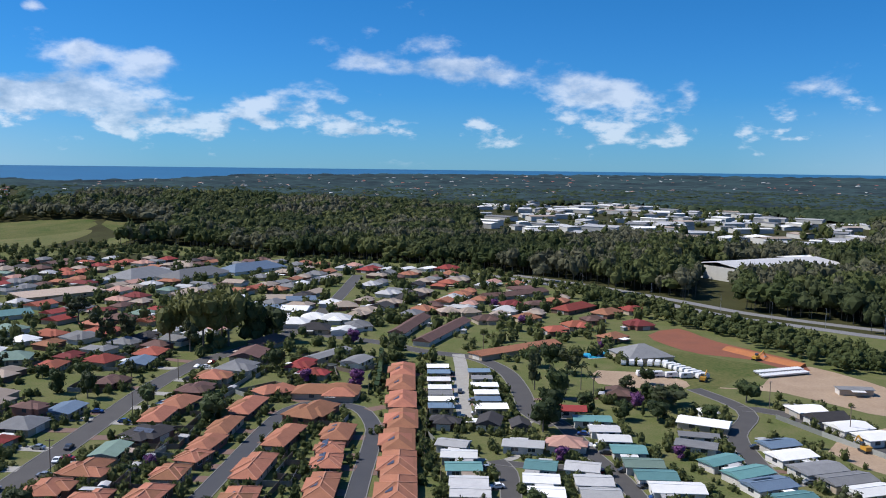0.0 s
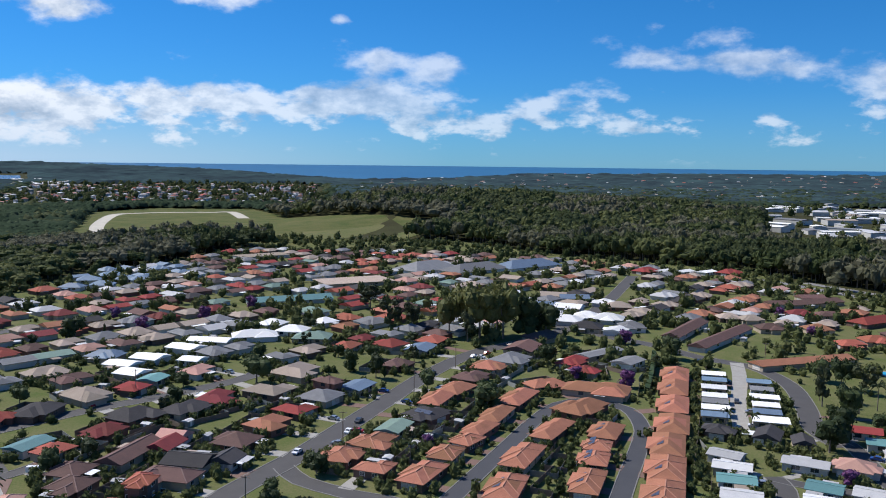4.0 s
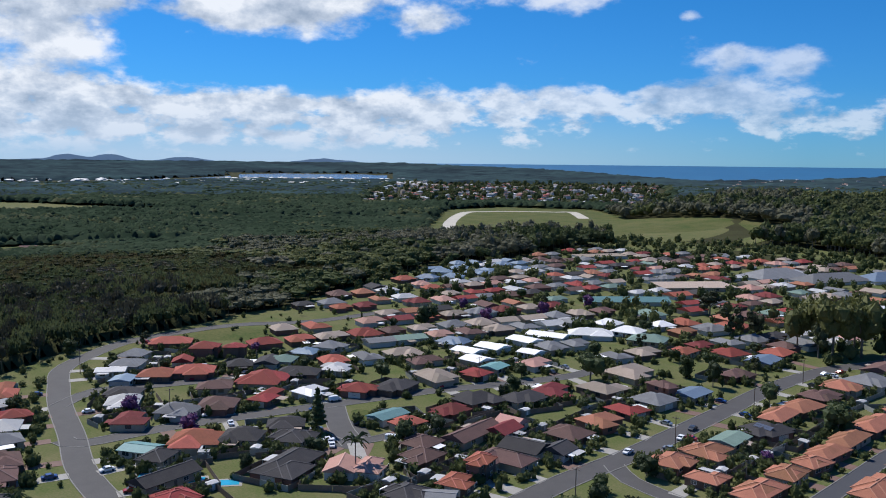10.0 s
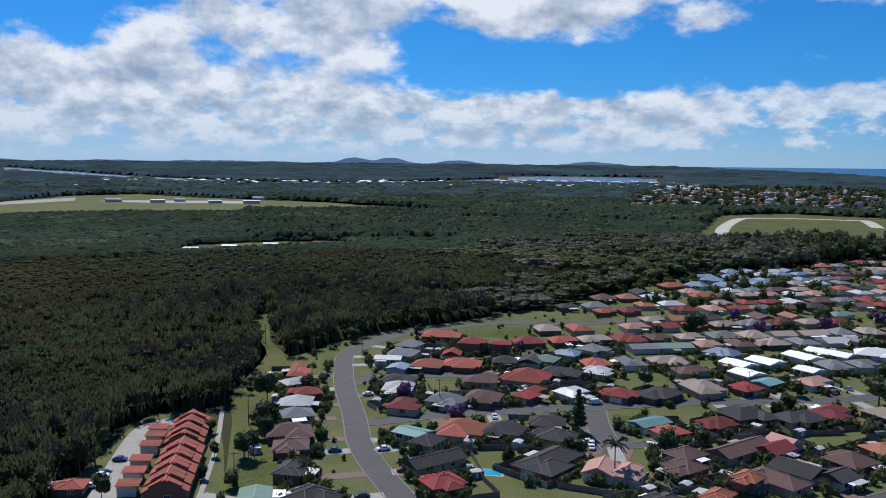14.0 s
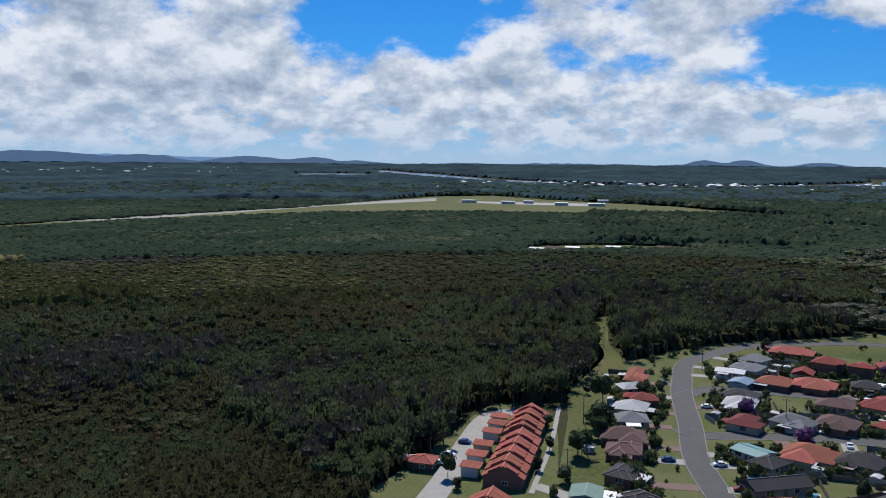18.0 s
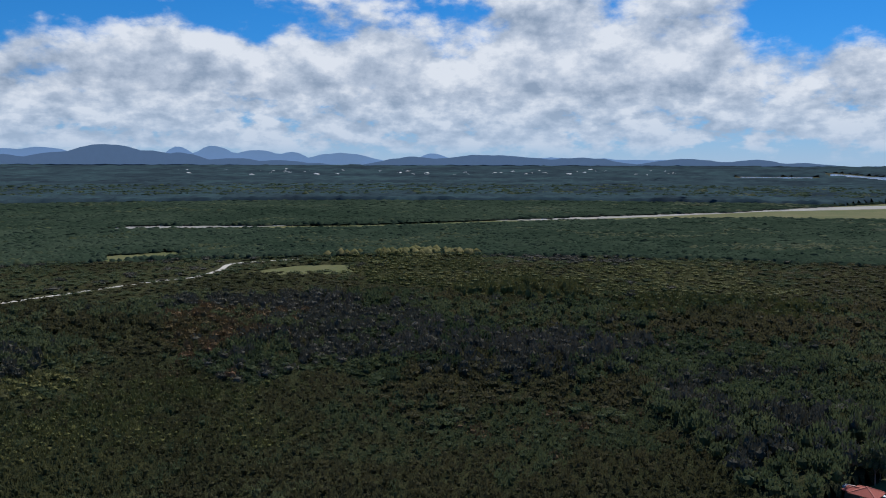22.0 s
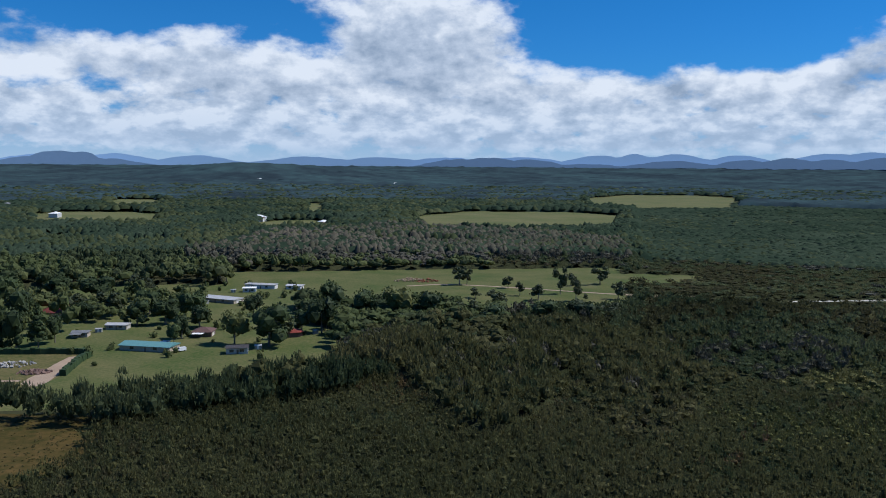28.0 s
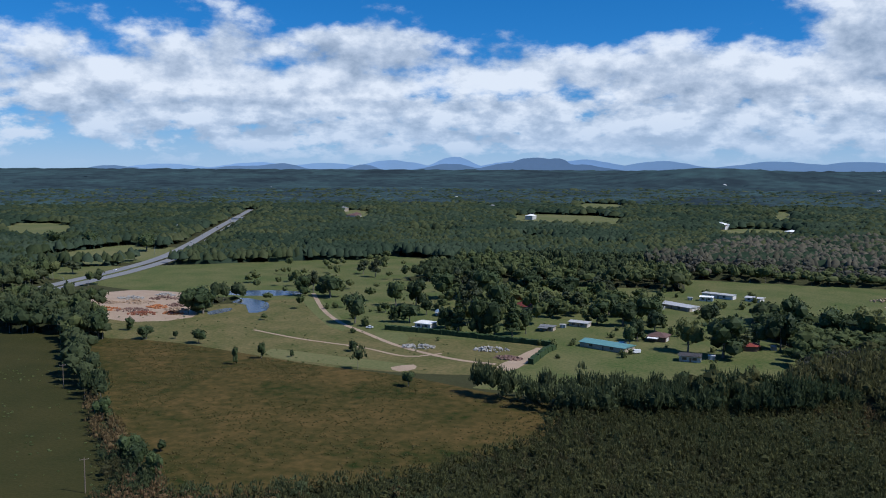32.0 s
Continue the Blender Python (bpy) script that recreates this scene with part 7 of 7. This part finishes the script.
for x, y, L in [(-1860, 325, 45), (-1800, 400, 40), (-1820, 450, 30), (-1735, 500, 38), (-1700, 565, 48), (-1850, 640, 60), (-1800, 700, 55)]:
    warehouse(x, y, 70, L * 0.7, 14, 5.5, rng_far.choice("wwl"))
for x, y in [(-845, 215), (-850, 255), (-852, 300), (-838, 350), (-842, 230)]:
    house(x, y, 60, 16, 9, "g" + rng_far.choice("wlgb"), "farm buildings", True)


CLEAR_RACE = [(-690, 745), (-890, 1010), (-1040, 1180), (-1040, 1390), (-840, 1440), (-590, 1110), (-430, 800)]


def town(name, label, count, zone, cols, size, seed, storeys=1):
    """Far roofs of a town as one mesh."""
    rng = random.Random(seed)
    k = Kit()
    az0, az1, d0, d1 = zone
    for _ in range(count):
        az, d = rng.uniform(az0, az1), math.sqrt(rng.uniform(d0 ** 2, d1 ** 2))
        x, y = d * math.sin(radians(az)), d * math.cos(radians(az))
        if az > -46 and d > float(coast(az)) - 40 or bool(inside(x, y, CLEAR_RACE)):
            continue
        m = pose(x, y, float(height(x, y)), 0, 0, rng.uniform(0, 180))
        L, W, h = rng.uniform(*size), rng.uniform(*size) * 0.7, rng.uniform(5, 9) * storeys
        a, b = Kit().box(-L / 2, -W / 2, 0, L / 2, W / 2, h), Kit()
        roof_parts(b, None, -L / 2, L / 2, -W / 2, W / 2, h, 0.35)
        k.join(a, m, len(ROOF_MAT) + rng.choice((2, 3, 4)))
        k.join(b, m, list(ROOF_MAT).index(rng.choice(cols)))
    tagged(part(name, k, list(ROOF_MAT.values()) + [q for _, q in WALLS]), label, "town", kind="stuff")


town("north_town", "low town beyond the racecourse", 520, (-47, -27, 1560, 3000), "lleotggbpe", (9, 18), 1)
town("seaside_town", "white and red roofed seaside town on low hills", 560, (-24, 27, 2700, 4400), "wleeotggbp", (9, 20), 2, 1.3)
town("hill_suburb", "suburb on a wooded hillside", 120, (-8, 8, 2300, 2900), "wwlet", (14, 26), 3)
town("river_village", "white houses along the river", 170, (-84, -52, 2760, 3350), "wwwl", (14, 30), 4)
town("lagoon_town", "town along the lagoon shore", 200, (-56, -42, 2900, 3450), "wwwle", (16, 34), 5)
town("inland_town", "white roofs of a far inland town", 90, (-128, -95, 4000, 4500), "wwwl", (22, 40), 6)
town("bush_homes", "scattered farmhouses in the bush", 70, (-215, -165, 1000, 3300), "wwlgb", (14, 24), 7)

warehouse(278, 725, 28, 120, 60, 11, "l")
warehouse(345, 800, 28, 70, 40, 9, "w")

# ---- driveways, fences, cars and clutter ----
rng_det = random.Random(77)
CAR_BODY = [(-2.15, 0.35), (-2.2, 0.75), (-1.95, 0.95), (-1.45, 1.0), (-0.9, 1.45), (0.55, 1.5), (1.25, 1.02), (2.0, 0.88), (2.2, 0.65), (2.15, 0.35)]


def car_master(colour, mat, van=False):
    ob = thing("van" if van else "car", Matrix(), "%s %s parked beside the street" % (colour, "van" if van else "car"), "van" if van else "car", "parked vehicles")
    prof = CAR_BODY if not van else [(-2.4, 0.4), (-2.45, 1.0), (-2.4, 2.0), (1.0, 2.05), (1.7, 1.3), (2.4, 1.1), (2.45, 0.4)]
    part("body", Kit().solid([(x, -0.86, z) for x, z in prof], [(x, 0.86, z) for x, z in prof]), mat, ob)
    if van:
        part("windscreen", Kit().solid([(1.02, -0.7, 2.0), (1.02, 0.7, 2.0), (1.10, 0.7, 2.04), (1.10, -0.7, 2.04)], [(1.66, -0.7, 1.36), (1.66, 0.7, 1.36), (1.74, 0.7, 1.40), (1.74, -0.7, 1.40)]), GLASS, ob)
    else:
        for s in (-1, 1):
            part("side_window", Kit().solid([(-1.2, s * 0.855, 1.04), (1.0, s * 0.855, 1.06), (0.5, s * 0.855, 1.42), (-0.85, s * 0.855, 1.38)], [(-1.2, s * 0.875, 1.04), (1.0, s * 0.875, 1.06), (0.5, s * 0.875, 1.42), (-0.85, s * 0.875, 1.38)]), GLASS, ob)
        for a, b in (((0.60, 1.49), (1.20, 1.06)), ((-0.95, 1.44), (-1.40, 1.03))):
            sx = 0.03 if a[0] > 0 else -0.03
            part("windscreen", Kit().solid([(a[0], -0.72, a[1]), (a[0], 0.72, a[1]), (a[0] + sx, 0.72, a[1] + 0.02), (a[0] + sx, -0.72, a[1] + 0.02)], [(b[0], -0.72, b[1]), (b[0], 0.72, b[1]), (b[0] + sx, 0.72, b[1] + 0.02), (b[0] + sx, -0.72, b[1] + 0.02)]), GLASS, ob)
    for x in (-1.35, 1.35):
        for s in (-1, 1):
            part("wheel", Kit().tube((x, s * 0.70, 0.33), (x, s * 0.90, 0.33), 0.33, 0.33, 12), RUBBER, ob)
    return ob


CAR_MADE = {}


def car(x, y, ang, pick, van=False, z=0.06):
    key = (pick, van)
    m = pose(x, y, float(height(x, y)) + z, 0, 0, ang)
    if key not in CAR_MADE:
        CAR_MADE[key] = car_master(*CARS[pick], van)
        CAR_MADE[key].matrix_basis = m
        return
    copy_thing(CAR_MADE[key], m)


def nearest_road(x, y):
    best = None
    for line, half in ROAD_LINES:
        for i, p in enumerate(line[:-1]):
            d = (Vector((x, y)) - p).length - half
            if best is None or d < best[0]:
                best = (d, p, half, (line[i + 1] - p).normalized())
    return best


n_drive = 0
for x, y, ang, L, W, kind, group in NEAR_HOUSES:
    d, p, half, t = nearest_road(x, y)
    if d > 34 or d < 6 or n_drive > 150:
        continue
    c = Vector((x, y))
    to = (p - c).normalized()
    side = Vector((-to.y, to.x)) * (2.4 if group != "cabins of the estate" else 1.4)
    o = Vector((-to.y, to.x)) * rng_det.uniform(-3, 3)
    a, b = c + o + to * min(L, W) * 0.42, c + o + to * (d + 0.2)
    if (b - a).length < 2:
        continue
    k = Kit()
    zz = 0.085 + 0.002 * (n_drive % 9)
    k.solid([(*(a - side), 0), (*(a + side), 0), (*(b + side), 0), (*(b - side), 0)][::-1], [(*(a - side), zz), (*(a + side), zz), (*(b + side), zz), (*(b - side), zz)][::-1])
    tagged(part("driveway", k, rng_det.choice((CONCRETE, CONCRETE, PAVING)) if group != "terracotta units" else PAVING), "paved driveway from street to garage", "driveway", kind="structure")
    n_drive += 1
    if rng_det.random() < 0.36 and group != "terracotta units":
        q = a + (b - a) * rng_det.uniform(0.45, 0.8)
        car(q.x, q.y, math.degrees(math.atan2(to.y, to.x)) + rng_det.choice((0, 180)), rng_det.choice((0, 0, 0, 1, 1, 2, 2, 3, 4)), False, zz)

# cars along the streets
for x, y, ang, pick, van in [(-121.8, 226, 90, 0, False), (-117.2, 262, 90, 2, False), (-115.5, 250, 90, 0, False), (-138, 196, 20, 0, True), (-115.5, 335, 88, 2, False), (-108, 372, 70, 0, False), (-104, 380, 65, 3, False), (-57, 214, 78, 0, False), (-197, 170, 140, 0, False),
                             (-194, 168, 140, 0, False), (-184, 185, 20, 0, True), (-250, 160, 70, 0, False), (-232, 203, 68, 0, True), (-228, 190, 70, 4, False), (-245, 30, 60, 0, False), (-256, 37, 60, 4, False), (-238, 26, 60, 0, False), (-178, 16, 30, 0, False), (36, 300, 95, 1, False),
                             (7.5, 335, 90, 2, False), (-8, 400, 20, 2, False), (104, 262, 95, 0, False), (463, -663, -82, 0, False), (533, -926, -71, 1, False), (468, -778, -75, 0, True), (606, -1172, -70, 0, False), (621, -1166, -70, 2, False), (140, -462, 20, 0, False), (15, -425, 30, 0, True), (165, -458, 10, 0, False)]:
    car(x, y, ang, pick, van, 0.32 if x > 400 else 0.08)


def caravan_master():
    ob = thing("caravan", Matrix(), "white caravan parked in a row", "caravan", "caravans")
    prof = [(-2.9, 0.5), (-3.0, 1.3), (-2.7, 2.5), (2.3, 2.6), (2.9, 1.9), (2.9, 0.9), (2.5, 0.5)]
    part("body", Kit().solid([(x, -1.15, z) for x, z in prof], [(x, 1.15, z) for x, z in prof]), WHITE, ob)
    for s in (-1, 1):
        part("window", Kit().box(-1.6, s * 1.155 - 0.01, 1.5, -0.2, s * 1.155 + 0.01, 2.1), GLASS, ob)
        part("wheel", Kit().tube((-0.1, s * 0.95, 0.35), (-0.1, s * 1.17, 0.35), 0.35, 0.35, 12), RUBBER, ob)
    part("drawbar", Kit().bar((2.5, 0, 0.5), (4.0, 0, 0.5), 0.12, 0.1), STEEL, ob)
    return ob


van0 = caravan_master()
spots = [(84 + 3.6 * i, 388 - 1.0 * i, 80) for i in range(3)] + [(96 + 3.2 * i, 386 - 0.6 * i, 70) for i in range(3)] + [(104 + 1.5 * i, 382 - 3.2 * i, 20) for i in range(7)] + [(88 + 6 * i, 366 - i, 10) for i in range(4)]
for i, (x, y, a) in enumerate(spots):
    m = pose(x, y, 0.08, 0, 0, a)
    if i:
        copy_thing(van0, m)
    else:
        van0.matrix_basis = m


def boat_rows():
    """Small white trailers and boats in two long rows on the lot."""
    def one():
        ob = thing("boat_trailer", Matrix(), "small white boat on a trailer", "boat", "stored boats")
        part("hull", Kit().solid([(-1.8, -0.5, 0.5), (1.0, -0.5, 0.5), (2.0, 0, 0.6), (1.0, 0.5, 0.5), (-1.8, 0.5, 0.5)], [(-2.0, -0.8, 1.2), (1.2, -0.8, 1.2), (2.5, 0, 1.35), (1.2, 0.8, 1.2), (-2.0, 0.8, 1.2)]), WHITE, ob)
        for s in (-1, 1):
            part("wheel", Kit().tube((-0.6, s * 0.65, 0.28), (-0.6, s * 0.83, 0.28), 0.28, 0.28, 10), RUBBER, ob)
        part("trailer", Kit().bar((-1.8, 0, 0.42), (3.0, 0, 0.42), 0.5, 0.08), STEEL, ob)
        return ob
    first = one()
    for i in range(32):
        m = pose(140 + 1.5 * (i % 16), 372.5 + 0.55 * (i % 16) - 6.5 * (i // 16), 0.075, 0, 0, 100)
        if i:
            copy_thing(first, m)
        else:
            first.matrix_basis = m


boat_rows()


def pole(x, y, h, ang):
    ob = thing("utility_pole", pose(x, y, float(height(x, y)), 0, 0, ang), "weathered timber power pole with crossarm", "utility pole", "power poles")
    part("post", Kit().tube((0, 0, -0.2), (0, 0, h), 0.17, 0.12, 7), PALING, ob)
    part("crossarm", Kit().box(-1.3, -0.07, h - 0.6, 1.3, 0.07, h - 0.45), PALING, ob)
    for s in (-1.1, 1.1):
        part("insulator", Kit().tube((s, 0, h - 0.45), (s, 0, h - 0.2), 0.05, 0.04, 5), STEEL, ob)


for x, y, a in [(-218, 60, 60), (-272, 82, 60), (-329, 103, 60), (-390, 130, 60), (-112, 180, 0), (-113, 240, 0), (-111, 300, 0), (-110, 350, 0), (-258, 150, 70), (-236, 210, 70), (-210, 262, 70), (-340, 158, 60), (20, 405, 20), (38, 350, 0), (125, 318, 50), (140, 285, 50), (152, 262, 50), (250, -300, 40), (170, -200, 40), (310, -380, 40)]:
    pole(x, y, 10.5, a)


def street_light(x, y, ang, h=11):
    ob = thing("street_lamp", pose(x, y, float(height(x, y)), 0, 0, ang), "tall grey steel street lamp", "street lamp", "street lamps")
    part("mast", Kit().tube((0, 0, 0), (0, 0, h), 0.13, 0.07, 7), STEEL, ob)
    part("arm", Kit().tube((0, 0, h - 0.1), (1.9, 0, h + 0.35), 0.05, 0.04, 6), STEEL, ob)
    part("lamp_head", Kit().solid([(1.8, -0.13, h + 0.28), (2.6, -0.1, h + 0.34), (2.6, 0.1, h + 0.34), (1.8, 0.13, h + 0.28)], [(1.8, -0.12, h + 0.45), (2.6, -0.08, h + 0.44), (2.6, 0.08, h + 0.44), (1.8, 0.12, h + 0.45)]), STEEL, ob)


for i, (x, y) in enumerate([(106, 640), (146, 592), (178, 540), (200, 512), (222, 488), (246, 468), (425, -540), (450, -780), (475, -560), (500, -790), (520, -930), (560, -940)]):
    street_light(x, y, 225 if y > 0 else 0)


# timber and steel yard fences behind the houses
def fence(pts, h, mat, label):
    ob = thing("fence", pose(0, 0, 0), label, "fence", "yard fences")
    for (x0, y0), (x1, y1) in zip(pts, pts[1:]):
        a, b = Vector((x0, y0, h / 2)), Vector((x1, y1, h / 2))
        d = (b - a)
        m = Matrix.Translation((a + b) / 2) @ pose(0, 0, 0, 0, 0, math.degrees(math.atan2(d.y, d.x)))
        part("panel", Kit().box(-d.length / 2 + 0.03, -0.03, -h / 2, d.length / 2 - 0.03, 0.03, h / 2), mat, ob, "", m)


n_f = 0
for x, y, ang, L, W, kind, group in NEAR_HOUSES:
    if group in ("farm buildings", "brick townhouses", "cabins of the estate") or math.hypot(x, y) > 420 or W > 18:
        continue
    d, p, half, t = nearest_road(x, y)
    to = (p - Vector((x, y))).normalized()
    sd = Vector((-to.y, to.x))
    c = Vector((x, y))
    w2, back = 9.6, -13.0
    for a, b in ((c + sd * w2 + to * 3, c + sd * w2 + to * back), (c + sd * w2 + to * back, c - sd * w2 + to * back), (c - sd * w2 + to * back, c - sd * w2 + to * 3)):
        m = (a + b) / 2
        # halves of a side are left out where another house stands
        for q0, q1 in ((a, m), (m, b)):
            if any(in_house(*(q0 + (q1 - q0) * s), 0.15) or road_gap(*(q0 + (q1 - q0) * s)) < 1.5 for s in (0, 0.33, 0.67, 1)) or n_f > 330:
                continue
            fence([tuple(q0), tuple(q1)], 1.8, rng_det.choice((PALING, PALING, FENCE_PANEL)), "tall yard fence of timber palings or steel sheet")
            n_f += 1
fence([(-5, 250 + 20 * i) for i in range(8)], 2.0, PALING, "long dark fence between units and cabins")
fence([(122, 304), (130, 284), (140, 262), (150, 240)], 1.8, FENCE_PANEL, "grey fence beside the new street")


def hedge(pts, wd, h):
    k = Kit()
    line = smooth_line(pts, 2.0)
    rng = random.Random(len(pts) * 7)
    for a, b in zip(line, line[1:]):
        d = (b - a).normalized()
        s = Vector((-d.y, d.x)) * wd / 2
        j = lambda: rng.uniform(0.8, 1.12)
        k.solid([(*(a - s * j()), 0), (*(b - s * j()), 0), (*(b + s * j()), 0), (*(a + s * j()), 0)], [(*(a - s * 0.8 * j()), h * j()), (*(b - s * 0.8 * j()), h * j()), (*(b + s * 0.8 * j()), h * j()), (*(a + s * 0.8 * j()), h * j())])
    tagged(part("hedge", k, LEAF_HEDGE), "clipped dark green boundary hedge", "hedge", kind="stuff")


hedge([(155, -457), (120, -450), (89, -441), (58, -431), (60, -414), (64, -389)], 3.0, 2.8)
hedge([(-29, 405), (-27, 370), (-26, 335)], 2.5, 3.0)

# garden sheds and pools
SHED = None
n_s = 0
for x, y, ang, L, W, kind, group in NEAR_HOUSES:
    if group in ("cabins of the estate", "terracotta units", "brick townhouses") or n_s > 60 or rng_det.random() < 0.45:
        continue
    d, p, half, t = nearest_road(x, y)
    to = (p - Vector((x, y))).normalized()
    q = Vector((x, y)) - to * rng_det.uniform(10.5, 13) + Vector((-to.y, to.x)) * rng_det.uniform(-7, 7)
    if in_house(q.x, q.y, 2.0) or road_gap(q.x, q.y) < 3:
        continue
    m = pose(q.x, q.y, 0.02, 0, 0, ang)
    if SHED is None:
        SHED = thing("garden_shed", m, "small pale metal garden shed", "shed", "garden sheds")
        part("wall", Kit().box(-1.6, -1.3, 0, 1.6, 1.3, 2.0), FENCE_PANEL, SHED)
        r = Kit()
        roof_parts(r, None, -1.6, 1.6, -1.3, 1.3, 2.0, 0.25, True, 0.15)
        part("roof", r, ROOF_MAT["l"], SHED)
        part("door", Kit().box(-0.5, -1.33, 0.02, 0.5, -1.29, 1.85), WHITE, SHED)
    else:
        copy_thing(SHED, m)
    n_s += 1
for x, y, a, L, W in [(-214, 117, 70, 7, 4), (-201, 123, 60, 6, 3.5), (-149, 171, 40, 7, 3.5), (-193, 128, 50, 7, 4), (78, 408, 20, 20, 11)]:
    ob = thing("swimming_pool", pose(x, y, 0.03, 0, 0, a), "blue swimming pool with pale paved rim", "pool", "pools")
    part("water", Kit().box(-L / 2, -W / 2, 0.0, L / 2, W / 2, 0.09), POOL, ob)
    part("coping", Kit().solid([(-L / 2 - 0.9, -W / 2 - 0.9, 0), (L / 2 + 0.9, -W / 2 - 0.9, 0), (L / 2 + 0.9, W / 2 + 0.9, 0), (-L / 2 - 0.9, W / 2 + 0.9, 0)], [(-L / 2 - 0.9, -W / 2 - 0.9, 0.06), (L / 2 + 0.9, -W / 2 - 0.9, 0.06), (L / 2 + 0.9, W / 2 + 0.9, 0.06), (-L / 2 - 0.9, W / 2 + 0.9, 0.06)]), CONCRETE, ob)


def heap(x, y, r, h, mat, label, seed):
    """A pile of broken blocks."""
    rng = random.Random(seed)
    k = Kit()
    for _ in range(70):
        a, q = rng.uniform(0, 6.283), math.sqrt(rng.random())
        s = rng.uniform(0.25, 0.8)
        k.box(-s, -s * 0.7, -s * 0.5, s, s * 0.7, s * 0.5, pose(r * q * math.cos(a), r * q * math.sin(a) * 0.6, h * (1 - q) * rng.uniform(0.4, 1) + s * 0.3, rng.uniform(-40, 40), rng.uniform(-40, 40), rng.uniform(0, 360)))
    ob = part("rubble_heap", k, mat)
    ob.matrix_basis = pose(x, y, 0.05)
    tagged(ob, label, "rubble", "rubble heaps", kind="stuff")


for i, (x, y, r, h, mat) in enumerate([(125, -414, 9, 1.5, CONCRETE), (87, -416, 9, 2, CONCRETE), (76, -399, 7, 1.5, PAVING), (330, -480, 12, 2, PAVING), (345, -510, 12, 2.5, SAND), (318, -470, 10, 2, RED_EARTH), (360, -525, 10, 2, CONCRETE), (305, -490, 9, 2, SAND), (350, -480, 10, 2, ORANGE_EARTH), (312, -505, 9, 2, PAVING), (338, -530, 11, 2, PAVING), (322, -495, 8, 2, ORANGE_EARTH), (365, -505, 9, 2, SAND), (345, -545, 8, 2, CONCRETE), (300, -476, 7, 2, ORANGE_EARTH), (-160, -637, 12, 3, SAND), (-172, -630, 9, 2.5, RED_EARTH)]):
    heap(x, y, r, h, mat, "heap of broken brick and concrete", i)

# the low orange bank above the earthworks and a digger on it
bank = Kit()
pts = smooth_line([(143, 424), (150, 412), (158, 398), (166, 386)], 3)
for a, b in zip(pts, pts[1:]):
    d = (b - a).normalized()
    s = Vector((-d.y, d.x))
    bank.solid([(*(a - s * 3), 0), (*(b - s * 3), 0), (*(b + s * 3), 0), (*(a + s * 3), 0)], [(*(a + s * 0.6), 1.5), (*(b + s * 0.6), 1.5), (*(b + s * 2.6), 1.6), (*(a + s * 2.6), 1.6)])
tagged(part("earth_bank", bank, ORANGE_EARTH), "cut orange clay bank", "bank", kind="structure")
YELLOW = material("machine_yellow", (0.50, 0.26, 0.03), (0.40, 0.20, 0.03), rough=0.5, amount=0.3)
for x, y, a in [(150, 400, 30), (137, 268, 100), (112, 358, 60)]:
    ob = thing("excavator", pose(x, y, 0.07, 0, 0, a), "orange-yellow digger on bare earth", "excavator", "diggers")
    for s in (-1, 1):
        part("track", Kit().solid([(-1.9, s * 1.1 - 0.28, 0), (1.9, s * 1.1 - 0.28, 0), (2.1, s * 1.1 - 0.28, 0.5), (1.8, s * 1.1 - 0.28, 0.85), (-1.8, s * 1.1 - 0.28, 0.85), (-2.1, s * 1.1 - 0.28, 0.5)], [(-1.9, s * 1.1 + 0.28, 0), (1.9, s * 1.1 + 0.28, 0), (2.1, s * 1.1 + 0.28, 0.5), (1.8, s * 1.1 + 0.28, 0.85), (-1.8, s * 1.1 + 0.28, 0.85), (-2.1, s * 1.1 + 0.28, 0.5)]), RUBBER, ob)
    part("body", Kit().box(-2.0, -1.2, 0.86, 1.0, 1.2, 2.1), YELLOW, ob)
    part("cab", Kit().box(0.0, 0.1, 2.11, 1.4, 1.2, 3.1), GLASS, ob)
    part("boom", Kit().bar((1.0, -0.3, 1.6), (4.2, -0.3, 4.0), 0.4, 0.4), YELLOW, ob)
    part("stick", Kit().bar((4.1, -0.3, 4.1), (5.6, -0.3, 1.6), 0.32, 0.3), YELLOW, ob)
    part("bucket", Kit().solid([(5.2, -0.8, 0.6), (6.1, -0.8, 0.9), (6.0, -0.8, 1.7), (5.3, -0.8, 1.6)], [(5.2, 0.2, 0.6), (6.1, 0.2, 0.9), (6.0, 0.2, 1.7), (5.3, 0.2, 1.6)]), STEEL, ob)

# tufts of sedge and grass on the swamp and the slope
def tufts(count, seed, zone, size, mat, name, label):
    rng = np.random.default_rng(seed)
    q = np.array(zone)
    p = rng.uniform(q.min(0), q.max(0), (count, 2))
    p = p[inside(p[:, 0], p[:, 1], zone)]
    keep = np.array([noise.noise(Vector((x * 0.03, y * 0.03, seed))) for x, y in p]) + rng.normal(0, 0.25, len(p)) > 0
    p = p[keep]
    w = rng.uniform(*size, len(p))
    planted(name, CANOPY, p, w, w * 0.4, mat, seed, label, "grass")


tufts(14000, 61, SWAMP, (0.4, 1.2), LEAF_SEDGE, "sedge_tufts", "brown tufts of sedge in the swamp")
tufts(2600, 62, SWAMP_B, (0.5, 1.5), LEAF, "meadow_tufts", "dark green tufts in the wet meadow")
tufts(900, 63, FIELDS["rough_slope"][0], (0.5, 1.8), LEAF, "slope_tufts", "small bushes and tufts on the grassy slope")
